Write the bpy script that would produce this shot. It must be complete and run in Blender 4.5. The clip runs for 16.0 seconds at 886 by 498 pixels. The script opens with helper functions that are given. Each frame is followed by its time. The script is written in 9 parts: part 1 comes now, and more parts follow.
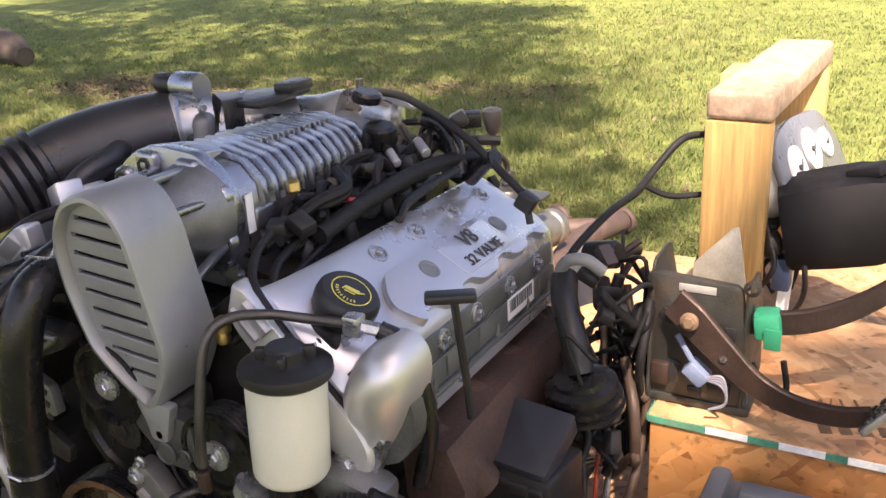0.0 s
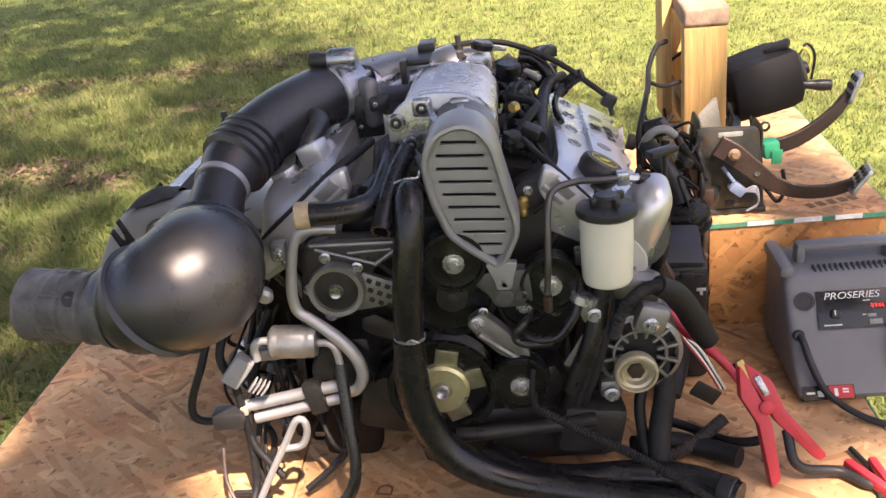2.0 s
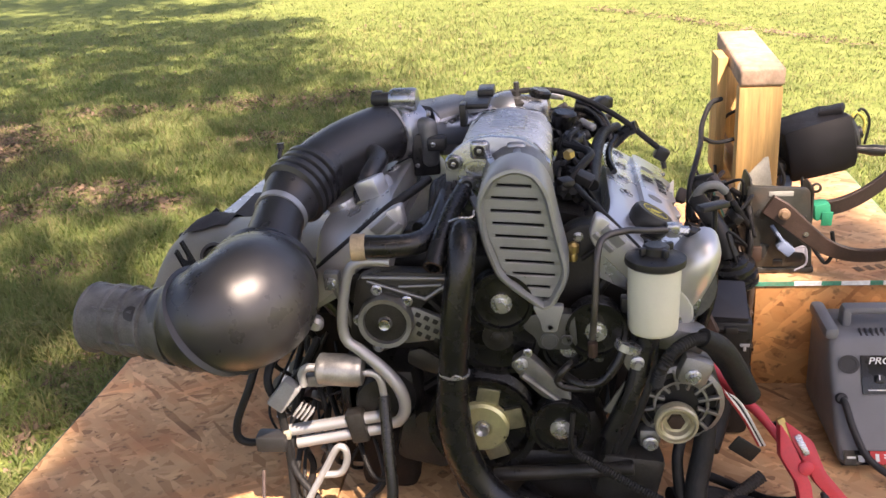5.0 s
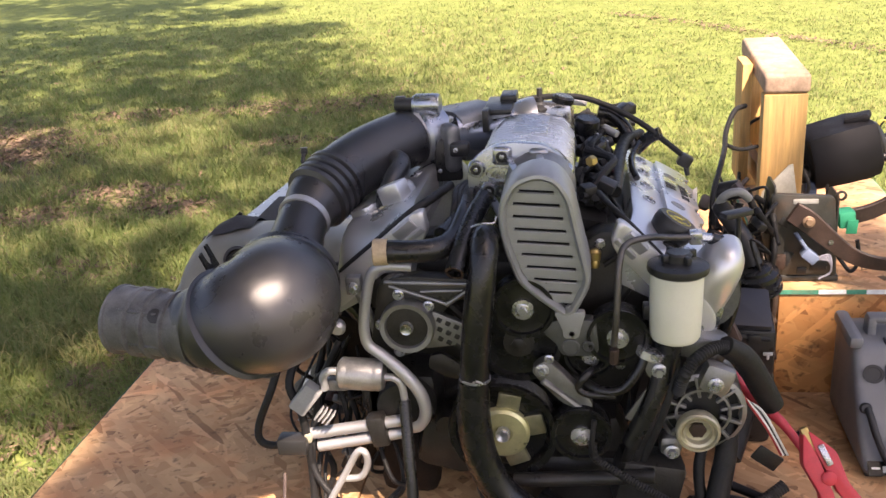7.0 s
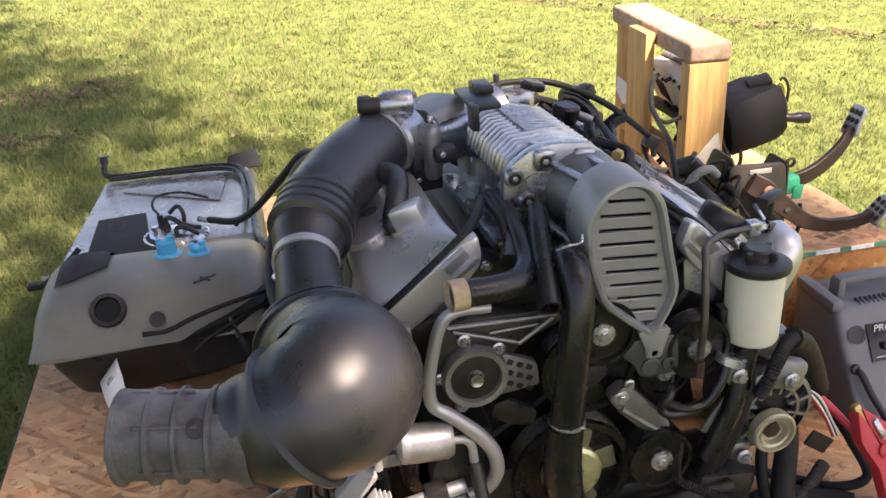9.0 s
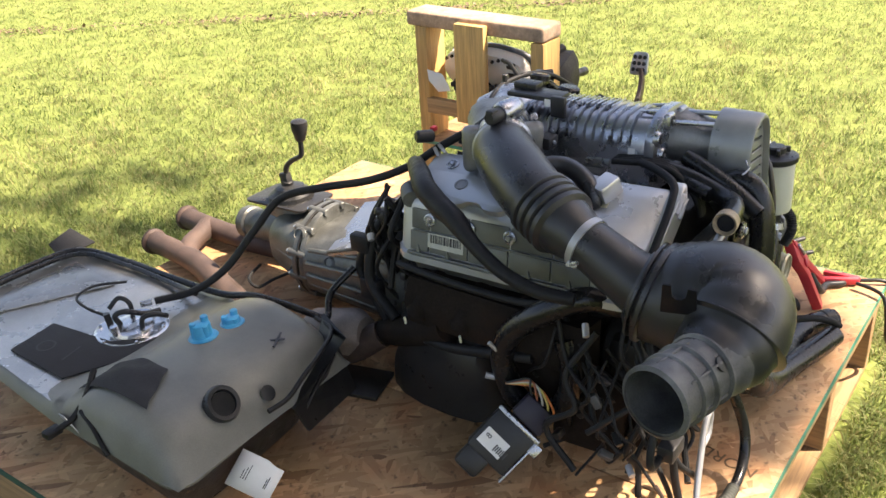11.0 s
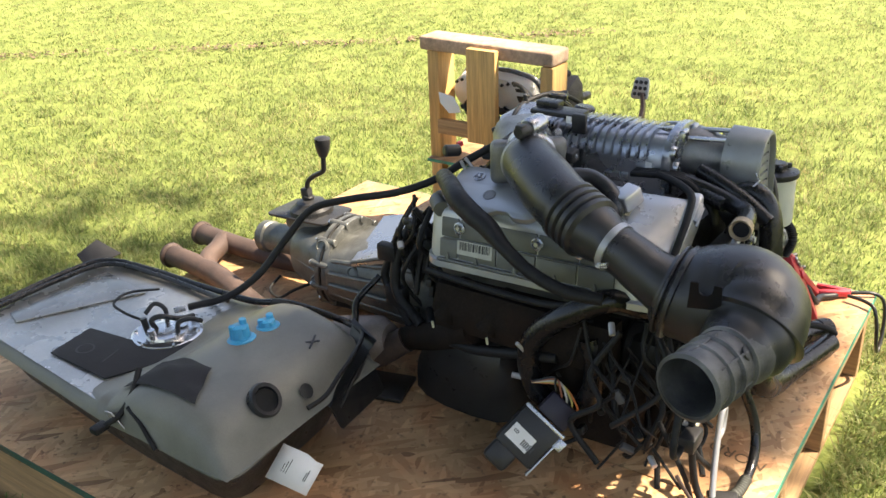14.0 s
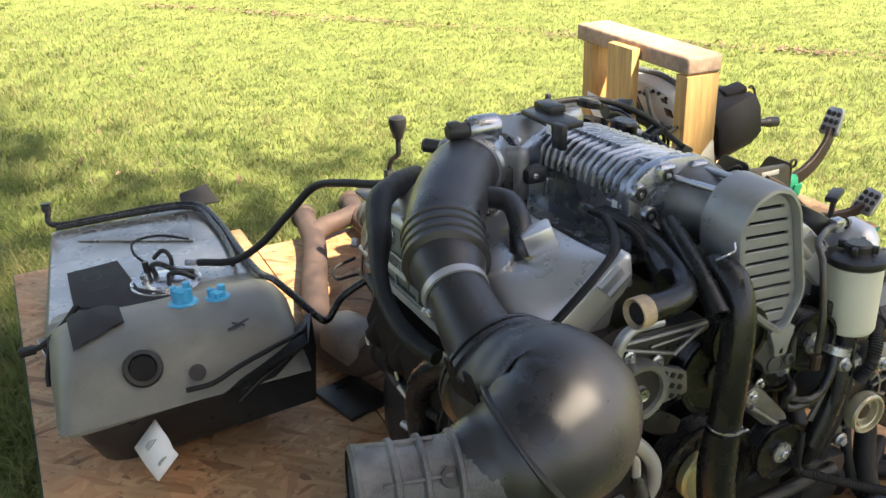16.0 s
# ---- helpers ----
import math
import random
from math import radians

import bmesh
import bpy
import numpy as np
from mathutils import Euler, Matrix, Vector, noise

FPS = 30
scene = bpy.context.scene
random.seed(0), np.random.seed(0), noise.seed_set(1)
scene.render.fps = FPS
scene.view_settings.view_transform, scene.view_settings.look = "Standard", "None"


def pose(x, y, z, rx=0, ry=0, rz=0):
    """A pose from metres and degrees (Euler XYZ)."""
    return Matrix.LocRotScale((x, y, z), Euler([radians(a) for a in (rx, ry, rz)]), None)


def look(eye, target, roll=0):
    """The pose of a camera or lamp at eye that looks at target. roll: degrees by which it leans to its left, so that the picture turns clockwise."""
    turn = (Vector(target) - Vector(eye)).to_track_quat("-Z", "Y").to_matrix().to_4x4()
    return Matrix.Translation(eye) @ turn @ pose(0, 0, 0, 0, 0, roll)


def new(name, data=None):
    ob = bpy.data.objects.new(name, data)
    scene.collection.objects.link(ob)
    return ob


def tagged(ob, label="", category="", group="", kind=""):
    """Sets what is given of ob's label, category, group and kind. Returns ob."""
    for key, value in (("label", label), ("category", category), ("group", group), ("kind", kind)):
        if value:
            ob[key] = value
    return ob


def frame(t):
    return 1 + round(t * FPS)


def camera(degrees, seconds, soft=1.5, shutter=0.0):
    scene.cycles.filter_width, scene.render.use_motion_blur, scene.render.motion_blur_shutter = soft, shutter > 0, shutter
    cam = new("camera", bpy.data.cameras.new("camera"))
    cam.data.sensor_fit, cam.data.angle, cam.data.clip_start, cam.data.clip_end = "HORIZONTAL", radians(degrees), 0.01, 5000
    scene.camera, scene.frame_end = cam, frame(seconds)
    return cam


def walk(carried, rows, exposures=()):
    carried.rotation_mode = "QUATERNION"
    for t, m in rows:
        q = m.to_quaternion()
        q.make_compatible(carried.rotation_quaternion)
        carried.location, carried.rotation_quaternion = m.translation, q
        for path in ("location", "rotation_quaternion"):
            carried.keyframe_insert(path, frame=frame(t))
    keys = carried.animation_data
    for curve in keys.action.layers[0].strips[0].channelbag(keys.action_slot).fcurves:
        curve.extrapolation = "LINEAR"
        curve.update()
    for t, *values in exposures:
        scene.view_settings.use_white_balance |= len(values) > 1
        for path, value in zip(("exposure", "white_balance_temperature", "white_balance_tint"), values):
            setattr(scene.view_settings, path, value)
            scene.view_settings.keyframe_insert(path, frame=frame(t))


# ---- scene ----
cam = camera(51.4, 16.0)
PATH = [
    (0, 0.7341, -0.5598, 1.0227, 68.62, 3.0, 28.19),
    (0.5, 0.5174, -0.8049, 1.0852, 68.93, 5.14, 19.34),
    (1, 0.2797, -1.0747, 1.1124, 66.58, 6.99, 12.04),
    (1.5, 0.1884, -1.1587, 1.1407, 64.54, 6.34, 6.76),
    (2, 0.1255, -1.2024, 1.1509, 64.81, 6.3, 3.38),
    (2.5, 0.1032, -1.2205, 1.1571, 65.98, 5.06, 4.39),
    (3, 0.1071, -1.2261, 1.1573, 66.6, 4.34, 5.92),
    (3.5, 0.1091, -1.2283, 1.1555, 66.82, 4.13, 5.86),
    (4, 0.1106, -1.2351, 1.1605, 67.12, 4.11, 6.13),
    (6.5, 0.1114, -1.2363, 1.1595, 68.3, 3.99, 8.28),
    (7, 0.1114, -1.2381, 1.1623, 68.16, 4.09, 8.45),
    (7.5, 0.1084, -1.2393, 1.162, 68.09, 4.08, 8.14),
    (8, 0.0665, -1.226, 1.1626, 67.35, 3.39, 4.67),
    (8.5, -0.1332, -1.1465, 1.136, 65.96, 2.94, -2.37),
    (9, -0.4069, -0.9677, 1.1825, 64.74, 2.69, -13.04),
    (9.5, -0.7328, -0.839, 1.2054, 64.53, 3.17, -25.27),
    (9.7, -0.8585, -0.7743, 1.2322, 63.85, 3.49, -30.59),
    (11.8, -1.6931, -0.3913, 1.3384, 63.36, 1.98, -59.35),
    (12, -1.699, -0.397, 1.338, 63.71, 1.79, -59.14),
    (12.5, -1.6911, -0.4007, 1.3358, 63.78, 1.48, -58.24),
    (13, -1.6818, -0.4103, 1.3383, 63.9, 1.74, -57.36),
    (13.5, -1.6758, -0.42, 1.3401, 64.23, 1.98, -56.77),
    (14, -1.6759, -0.4252, 1.3402, 64.39, 1.88, -56.13),
    (14.5, -1.6624, -0.446, 1.3288, 64.13, 2.27, -52.72),
    (15, -1.5054, -0.5639, 1.3181, 65.31, 2.63, -44.34),
    (15.5, -1.2211, -0.67, 1.2596, 65.28, 0.74, -36.63),
    (16, -0.8162, -0.8042, 1.2013, 65.43, 1.94, -25.92),
]
walk(cam, [(t, pose(x, y, z, rx, ry, rz)) for t, x, y, z, rx, ry, rz in PATH],
     exposures=[(0.0, 1.91, 7500, 27), (7.5, 1.92, 7500, 27), (9.7, 1.94, 7400, 22), (11.8, 1.98, 7550, 15), (16.0, 1.98, 7500, 13)])

# ---- world, sun, exposure ----
SUN_EL, SUN_AZ = radians(56), radians(148)      # azimuth clockwise from +y
sun_dir = Vector((math.sin(SUN_AZ) * math.cos(SUN_EL), math.cos(SUN_AZ) * math.cos(SUN_EL), math.sin(SUN_EL)))
world = bpy.data.worlds.new("sky")
scene.world = world
world.use_nodes = True
sky = world.node_tree.nodes.new("ShaderNodeTexSky")
sky.sky_type = "NISHITA"
sky.sun_disc = False
sky.dust_density, sky.ozone_density = 2.0, 0.5
sky.sun_elevation, sky.sun_rotation = SUN_EL, SUN_AZ
world.node_tree.links.new(sky.outputs[0], world.node_tree.nodes["Background"].inputs[0])
world.node_tree.nodes["Background"].inputs[1].default_value = 0.088
sun = new("sun", bpy.data.lights.new("sun", "SUN"))
sun.data.energy, sun.data.angle, sun.data.color = 4.8, radians(0.9), (1.0, 0.93, 0.80)
sun.matrix_world = look(sun_dir * 30, (0, 0, 0))
GROUND = -0.075
DECK = 0.165


# ---- materials ----
def mat(name, col, rough=0.6, metal=0.0, var=0.15, scale=30.0, bump=0.05, grain=400.0, dirt=None, dirt_amt=0.3,
        coat=0.0, spec=0.5, rough_var=0.12, island=0.0, obj_rand=0.0, trans=0.0, stretch=None):
    """A painted, cast or moulded surface: colour with grain and stains, roughness that varies, fine relief."""
    m = bpy.data.materials.new(name)
    m.use_nodes = True
    nt = m.node_tree
    n, l = nt.nodes, nt.links
    b = n["Principled BSDF"]
    b.inputs["Metallic"].default_value = metal
    b.inputs["Coat Weight"].default_value = coat
    b.inputs["Specular IOR Level"].default_value = spec
    b.inputs["Transmission Weight"].default_value = trans
    tc = n.new("ShaderNodeTexCoord")
    vec = tc.outputs["Object"]
    if stretch:
        mp = n.new("ShaderNodeMapping")
        mp.inputs["Scale"].default_value = stretch
        l.new(vec, mp.inputs[0])
        vec = mp.outputs[0]
    big, fine = n.new("ShaderNodeTexNoise"), n.new("ShaderNodeTexNoise")
    for t, s, d in ((big, scale, 5.0), (fine, grain, 3.0)):
        t.inputs["Scale"].default_value, t.inputs["Detail"].default_value, t.inputs["Roughness"].default_value = s, d, 0.62
        l.new(vec, t.inputs["Vector"])
    hi = n.new("ShaderNodeMapRange")
    hi.inputs[1].default_value, hi.inputs[2].default_value = 0.3, 0.7
    hi.inputs[3].default_value, hi.inputs[4].default_value = 1 - var, 1 + var
    l.new(big.outputs["Fac"], hi.inputs[0])
    lo = n.new("ShaderNodeMapRange")
    lo.inputs[1].default_value, lo.inputs[2].default_value = 0.3, 0.7
    lo.inputs[3].default_value, lo.inputs[4].default_value = 1 - var * 0.5, 1 + var * 0.5
    l.new(fine.outputs["Fac"], lo.inputs[0])
    mul = n.new("ShaderNodeMath")
    mul.operation = "MULTIPLY"
    l.new(hi.outputs[0], mul.inputs[0])
    l.new(lo.outputs[0], mul.inputs[1])
    fac = mul.outputs[0]
    if obj_rand or island:
        src = n.new("ShaderNodeObjectInfo").outputs["Random"] if obj_rand else n.new("ShaderNodeNewGeometry").outputs["Random Per Island"]
        r = n.new("ShaderNodeMapRange")
        r.inputs[3].default_value, r.inputs[4].default_value = 1 - (obj_rand or island), 1 + (obj_rand or island)
        l.new(src, r.inputs[0])
        m2 = n.new("ShaderNodeMath")
        m2.operation = "MULTIPLY"
        l.new(fac, m2.inputs[0])
        l.new(r.outputs[0], m2.inputs[1])
        fac = m2.outputs[0]
    sc = n.new("ShaderNodeVectorMath")
    sc.operation = "SCALE"
    sc.inputs[0].default_value = col
    l.new(fac, sc.inputs["Scale"])
    out = sc.outputs[0]
    if dirt:
        spot = n.new("ShaderNodeTexNoise")
        spot.inputs["Scale"].default_value, spot.inputs["Detail"].default_value = scale * 0.45, 7.0
        l.new(vec, spot.inputs["Vector"])
        rg = n.new("ShaderNodeMapRange")
        rg.inputs[1].default_value, rg.inputs[2].default_value = 0.52, 0.72
        rg.inputs[4].default_value = dirt_amt
        l.new(spot.outputs["Fac"], rg.inputs[0])
        mx = n.new("ShaderNodeMix")
        mx.data_type = "RGBA"
        mx.inputs["B"].default_value = (*dirt, 1)
        l.new(rg.outputs[0], mx.inputs[0])
        l.new(out, mx.inputs[6])
        mx.inputs[7].default_value = (*dirt, 1)
        out = mx.outputs[2]
    l.new(out, b.inputs["Base Color"])
    rr = n.new("ShaderNodeMapRange")
    rr.inputs[1].default_value, rr.inputs[2].default_value = 0.3, 0.7
    rr.inputs[3].default_value, rr.inputs[4].default_value = max(0.03, rough - rough_var), min(1, rough + rough_var)
    l.new(big.outputs["Fac"], rr.inputs[0])
    l.new(rr.outputs[0], b.inputs["Roughness"])
    if bump:
        bp = n.new("ShaderNodeBump")
        bp.inputs["Strength"].default_value, bp.inputs["Distance"].default_value = min(1.0, bump * 4), 0.0015
        l.new(fine.outputs["Fac"], bp.inputs["Height"])
        l.new(bp.outputs[0], b.inputs["Normal"])
    return m


def osb_mat(name, col, upright=False):
    """Oriented strand board: long flakes laid over one another in many directions, some dark, some pale."""
    m = bpy.data.materials.new(name)
    m.use_nodes = True
    nt = m.node_tree
    n, l = nt.nodes, nt.links
    b = n["Principled BSDF"]
    tc = n.new("ShaderNodeTexCoord")
    src = tc.outputs["Object"]
    if upright:
        tip = n.new("ShaderNodeMapping")
        tip.inputs["Rotation"].default_value = (radians(90), 0, 0)
        l.new(src, tip.inputs[0])
        src = tip.outputs[0]
    warp = n.new("ShaderNodeTexNoise")
    warp.inputs["Scale"].default_value = 9.0
    l.new(src, warp.inputs["Vector"])
    add = n.new("ShaderNodeVectorMath")
    add.operation = "MULTIPLY_ADD"
    add.inputs[1].default_value = (0.022, 0.022, 0.0)
    l.new(warp.outputs["Color"], add.inputs[0])
    l.new(src, add.inputs[2])
    out = None
    for i, (ang, sx, sy) in enumerate(((0.25, 12, 62), (1.25, 14, 74), (2.05, 13, 66), (2.75, 17, 90), (0.75, 15, 80))):
        turn = n.new("ShaderNodeMapping")
        turn.inputs["Rotation"].default_value = (0, 0, ang)
        turn.inputs["Location"].default_value = (1.7 * i, 0.9 * i, 0)
        l.new(add.outputs[0], turn.inputs[0])
        mp = n.new("ShaderNodeMapping")
        mp.inputs["Scale"].default_value = (sx, sy, 0.0)
        l.new(turn.outputs[0], mp.inputs[0])
        v = n.new("ShaderNodeTexVoronoi")
        v.voronoi_dimensions = "2D"
        v.inputs["Scale"].default_value = 1.0
        l.new(mp.outputs[0], v.inputs["Vector"])
        sp = n.new("ShaderNodeSeparateColor")
        l.new(v.outputs["Color"], sp.inputs[0])
        if out is None:
            out = sp.outputs[0]
            continue
        pick = n.new("ShaderNodeMath")
        pick.operation = "GREATER_THAN"
        pick.inputs[1].default_value = 0.58
        l.new(sp.outputs[1], pick.inputs[0])
        mx = n.new("ShaderNodeMix")
        l.new(pick.outputs[0], mx.inputs[0])
        l.new(out, mx.inputs[2])
        l.new(sp.outputs[0], mx.inputs[3])
        out = mx.outputs[0]
    ramp = n.new("ShaderNodeValToRGB")
    e = ramp.color_ramp.elements
    e[0].position, e[0].color = 0.0, (col[0] * 0.46, col[1] * 0.40, col[2] * 0.36, 1)
    e[1].position, e[1].color = 1.0, (col[0] * 1.30, col[1] * 1.34, col[2] * 1.42, 1)
    for p, k, w in ((0.04, 0.68, 0.9), (0.12, 0.86, 0.94), (0.45, 0.96, 1.0), (0.8, 1.10, 1.02)):
        x = e.new(p)
        x.color = (col[0] * k, col[1] * k * w, col[2] * k * w * w, 1)
    l.new(out, ramp.inputs[0])
    stain = n.new("ShaderNodeTexNoise")
    stain.inputs["Scale"].default_value, stain.inputs["Detail"].default_value = 4.5, 7
    l.new(tc.outputs["Object"], stain.inputs["Vector"])
    sr = n.new("ShaderNodeMapRange")
    sr.inputs[1].default_value, sr.inputs[2].default_value, sr.inputs[3].default_value, sr.inputs[4].default_value = 0.35, 0.7, 1.1, 0.66
    l.new(stain.outputs["Fac"], sr.inputs[0])
    sc = n.new("ShaderNodeVectorMath")
    sc.operation = "SCALE"
    l.new(ramp.outputs[0], sc.inputs[0])
    l.new(sr.outputs[0], sc.inputs["Scale"])
    # reddish weathering in broad patches, and dark resin flecks
    red = n.new("ShaderNodeTexNoise")
    red.inputs["Scale"].default_value, red.inputs["Detail"].default_value = 8.0, 6
    l.new(tc.outputs["Object"], red.inputs["Vector"])
    rr = n.new("ShaderNodeMapRange")
    rr.inputs[1].default_value, rr.inputs[2].default_value, rr.inputs[4].default_value = 0.46, 0.68, 0.8
    l.new(red.outputs["Fac"], rr.inputs[0])
    tint = n.new("ShaderNodeMix")
    tint.data_type = "RGBA"
    tint.blend_type = "MULTIPLY"
    tint.inputs[7].default_value = (1.0, 0.74, 0.62, 1)
    l.new(rr.outputs[0], tint.inputs[0])
    l.new(sc.outputs[0], tint.inputs[6])
    fleck = n.new("ShaderNodeTexNoise")
    fleck.inputs["Scale"].default_value, fleck.inputs["Detail"].default_value = 60.0, 4
    l.new(add.outputs[0], fleck.inputs["Vector"])
    fr = n.new("ShaderNodeMapRange")
    fr.inputs[1].default_value, fr.inputs[2].default_value, fr.inputs[3].default_value, fr.inputs[4].default_value = 0.60, 0.72, 1.0, 0.45
    l.new(fleck.outputs["Fac"], fr.inputs[0])
    fs = n.new("ShaderNodeVectorMath")
    fs.operation = "SCALE"
    l.new(tint.outputs[2], fs.inputs[0])
    l.new(fr.outputs[0], fs.inputs["Scale"])
    l.new(fs.outputs[0], b.inputs["Base Color"])
    b.inputs["Roughness"].default_value = 0.66
    bp = n.new("ShaderNodeBump")
    bp.inputs["Strength"].default_value, bp.inputs["Distance"].default_value = 0.5, 0.0015
    l.new(out, bp.inputs["Height"])
    l.new(bp.outputs[0], b.inputs["Normal"])
    return m


def wood_mat(name, col, axis=2, rand=0.12):
    """Sawn softwood with grain along one axis."""
    st = [26.0, 26.0, 26.0]
    st[axis] = 1.6
    return mat(name, col, 0.68, 0, 0.30, 3.0, 0.08, 9.0, dirt=(col[0] * 0.5, col[1] * 0.42, col[2] * 0.35), dirt_amt=0.35, stretch=st, obj_rand=rand)


ALU = mat("cast_aluminium", (0.37, 0.39, 0.43), 0.29, 0.9, 0.07, 14, 0.02, 700, dirt=(0.10, 0.095, 0.09), dirt_amt=0.40)
ALU_DULL = mat("dull_cast_aluminium", (0.25, 0.25, 0.25), 0.46, 0.75, 0.20, 22, 0.08, 500, dirt=(0.06, 0.055, 0.05), dirt_amt=0.6)
SILVER = mat("silver_painted_cover", (0.57, 0.58, 0.62), 0.32, 0.7, 0.03, 9, 0.008, 900, dirt=(0.36, 0.35, 0.35), dirt_amt=0.18)
DOME = mat("smooth_silver_casting", (0.60, 0.60, 0.61), 0.40, 0.7, 0.04, 9, 0.01, 900, dirt=(0.3, 0.29, 0.28), dirt_amt=0.2)
# darker, blotchier silver for the left cam cover
SILVER_LEFT = mat("darker_silver_cover", (0.46, 0.47, 0.48), 0.36, 0.65, 0.08, 9, 0.015, 700, dirt=(0.20, 0.195, 0.18), dirt_amt=0.45)
# the covers' side faces: a much darker grey than their silver tops
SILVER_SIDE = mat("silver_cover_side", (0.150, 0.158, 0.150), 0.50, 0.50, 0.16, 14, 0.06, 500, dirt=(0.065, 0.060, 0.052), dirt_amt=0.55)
GRILLE = mat("grey_cast_shroud", (0.275, 0.285, 0.290), 0.38, 0.4, 0.08, 25, 0.03, 1100, dirt=(0.16, 0.16, 0.155), dirt_amt=0.3)
CHROME = mat("bright_plated_steel", (0.66, 0.66, 0.66), 0.20, 0.9, 0.10, 30, 0.02, 400)
STEEL = mat("steel_hardware", (0.42, 0.43, 0.46), 0.28, 0.75, 0.12, 60, 0.02, 500)
BRIGHT = mat("bright_aluminium_tube", (0.42, 0.42, 0.43), 0.46, 0.6, 0.04, 25, 0.02, 500, dirt=(0.38, 0.37, 0.36), dirt_amt=0.3)
ZINC = mat("yellow_zinc_hub", (0.62, 0.60, 0.34), 0.36, 0.7, 0.12, 40, 0.03, 500, dirt=(0.3, 0.26, 0.12), dirt_amt=0.4)
BLACK = mat("black_plastic", (0.022, 0.022, 0.023), 0.36, 0, 0.25, 20, 0.05, 600, dirt=(0.040, 0.038, 0.035), dirt_amt=0.35, spec=0.36)
DUCT = mat("satin_black_duct", (0.021, 0.021, 0.024), 0.33, 0, 0.2, 14, 0.05, 900, dirt=(0.050, 0.048, 0.047), dirt_amt=0.35, spec=0.6)
DUCT_OLD = mat("scuffed_rubber_inlet", (0.085, 0.085, 0.087), 0.48, 0, 0.45, 24, 0.08, 500, dirt=(0.25, 0.245, 0.24), dirt_amt=0.8, spec=0.4)
RUBBER = mat("black_rubber_hose", (0.010, 0.010, 0.011), 0.26, 0, 0.25, 25, 0.03, 500, dirt=(0.026, 0.025, 0.024), dirt_amt=0.3, spec=0.42, rough_var=0.12)
LOOM = mat("wiring_loom", (0.015, 0.015, 0.016), 0.48, 0, 0.3, 60, 0.15, 300, dirt=(0.030, 0.027, 0.024), dirt_amt=0.4, spec=0.22)
IRON = mat("dark_oily_iron", (0.026, 0.025, 0.024), 0.36, 0.2, 0.4, 25, 0.12, 300, dirt=(0.055, 0.044, 0.034), dirt_amt=0.45, spec=0.36)
PULLEY = mat("black_pulley_steel", (0.011, 0.011, 0.012), 0.26, 0.2, 0.25, 30, 0.05, 500, dirt=(0.026, 0.023, 0.020), dirt_amt=0.3, spec=0.45)
RUST = mat("brown_rusty_exhaust", (0.082, 0.056, 0.048), 0.66, 0.35, 0.30, 20, 0.10, 300, dirt=(0.13, 0.085, 0.068), dirt_amt=0.6)
RUSTARM = mat("rust_brown_pedal_arm", (0.046, 0.028, 0.022), 0.48, 0.3, 0.3, 25, 0.08, 300, dirt=(0.10, 0.045, 0.028), dirt_amt=0.45)
TANK = mat("grey_plastic_tank", (0.150, 0.150, 0.130), 0.42, 0, 0.24, 6, 0.05, 500, dirt=(0.070, 0.066, 0.054), dirt_amt=0.75)
TANKTOP = mat("bare_grey_tank_top", (0.46, 0.455, 0.43), 0.26, 0.55, 0.20, 7, 0.012, 300, dirt=(0.15, 0.14, 0.115), dirt_amt=0.7)
WHITE = mat("translucent_white_plastic", (0.62, 0.62, 0.52), 0.42, 0, 0.05, 12, 0.02, 500)
PAPER = mat("white_paper", (0.74, 0.74, 0.73), 0.8, 0, 0.05, 30, 0.03, 600)
INK = mat("printed_ink", (0.05, 0.05, 0.055), 0.7, 0, 0.2, 60, 0.0, 500)
OSBINK = mat("board_stamp_ink", (0.13, 0.075, 0.035), 0.8, 0, 0.35, 60, 0.0, 300)
YELLOW = mat("yellow_print", (0.62, 0.55, 0.12), 0.6, 0, 0.1, 60, 0.0, 500)
BLUE = mat("blue_plastic_caps", (0.03, 0.29, 0.52), 0.42, 0, 0.12, 40, 0.04, 500)
GREENTAPE = mat("green_tape", (0.02, 0.42, 0.22), 0.5, 0, 0.10, 30, 0.04, 400)
GREENEDGE = mat("green_board_edge_paint", (0.045, 0.23, 0.15), 0.7, 0, 0.35, 30, 0.06, 200, dirt=(0.20, 0.14, 0.08), dirt_amt=0.75)
WORNEDGE = mat("worn_green_board_edge", (0.030, 0.085, 0.055), 0.75, 0, 0.4, 14, 0.06, 200, dirt=(0.10, 0.062, 0.034), dirt_amt=0.9)
RED = mat("red_rubber_grip", (0.52, 0.035, 0.05), 0.45, 0, 0.12, 40, 0.04, 400)
CHARGER = mat("grey_charger_plastic", (0.155, 0.160, 0.172), 0.48, 0, 0.08, 20, 0.05, 800)
SCREEN = mat("black_panel", (0.012, 0.012, 0.013), 0.25, 0, 0.1, 20, 0.0, 300)
REDPRINT = mat("red_print", (0.55, 0.03, 0.03), 0.5, 0, 0.1, 40, 0.0, 300)
FELT = mat("charcoal_felt_pad", (0.022, 0.022, 0.024), 0.9, 0, 0.2, 20, 0.2, 250)
BRASS = mat("brass_fitting", (0.50, 0.36, 0.14), 0.4, 0.9, 0.15, 60, 0.03, 400)
COLUMN = mat("charcoal_column_shroud", (0.007, 0.007, 0.009), 0.60, 0, 0.12, 20, 0.10, 900, spec=0.2)
OSB = osb_mat("strand_board", (0.50, 0.300, 0.150))
OSB_CRATE = osb_mat("strand_board_crate", (0.50, 0.245, 0.085), True)
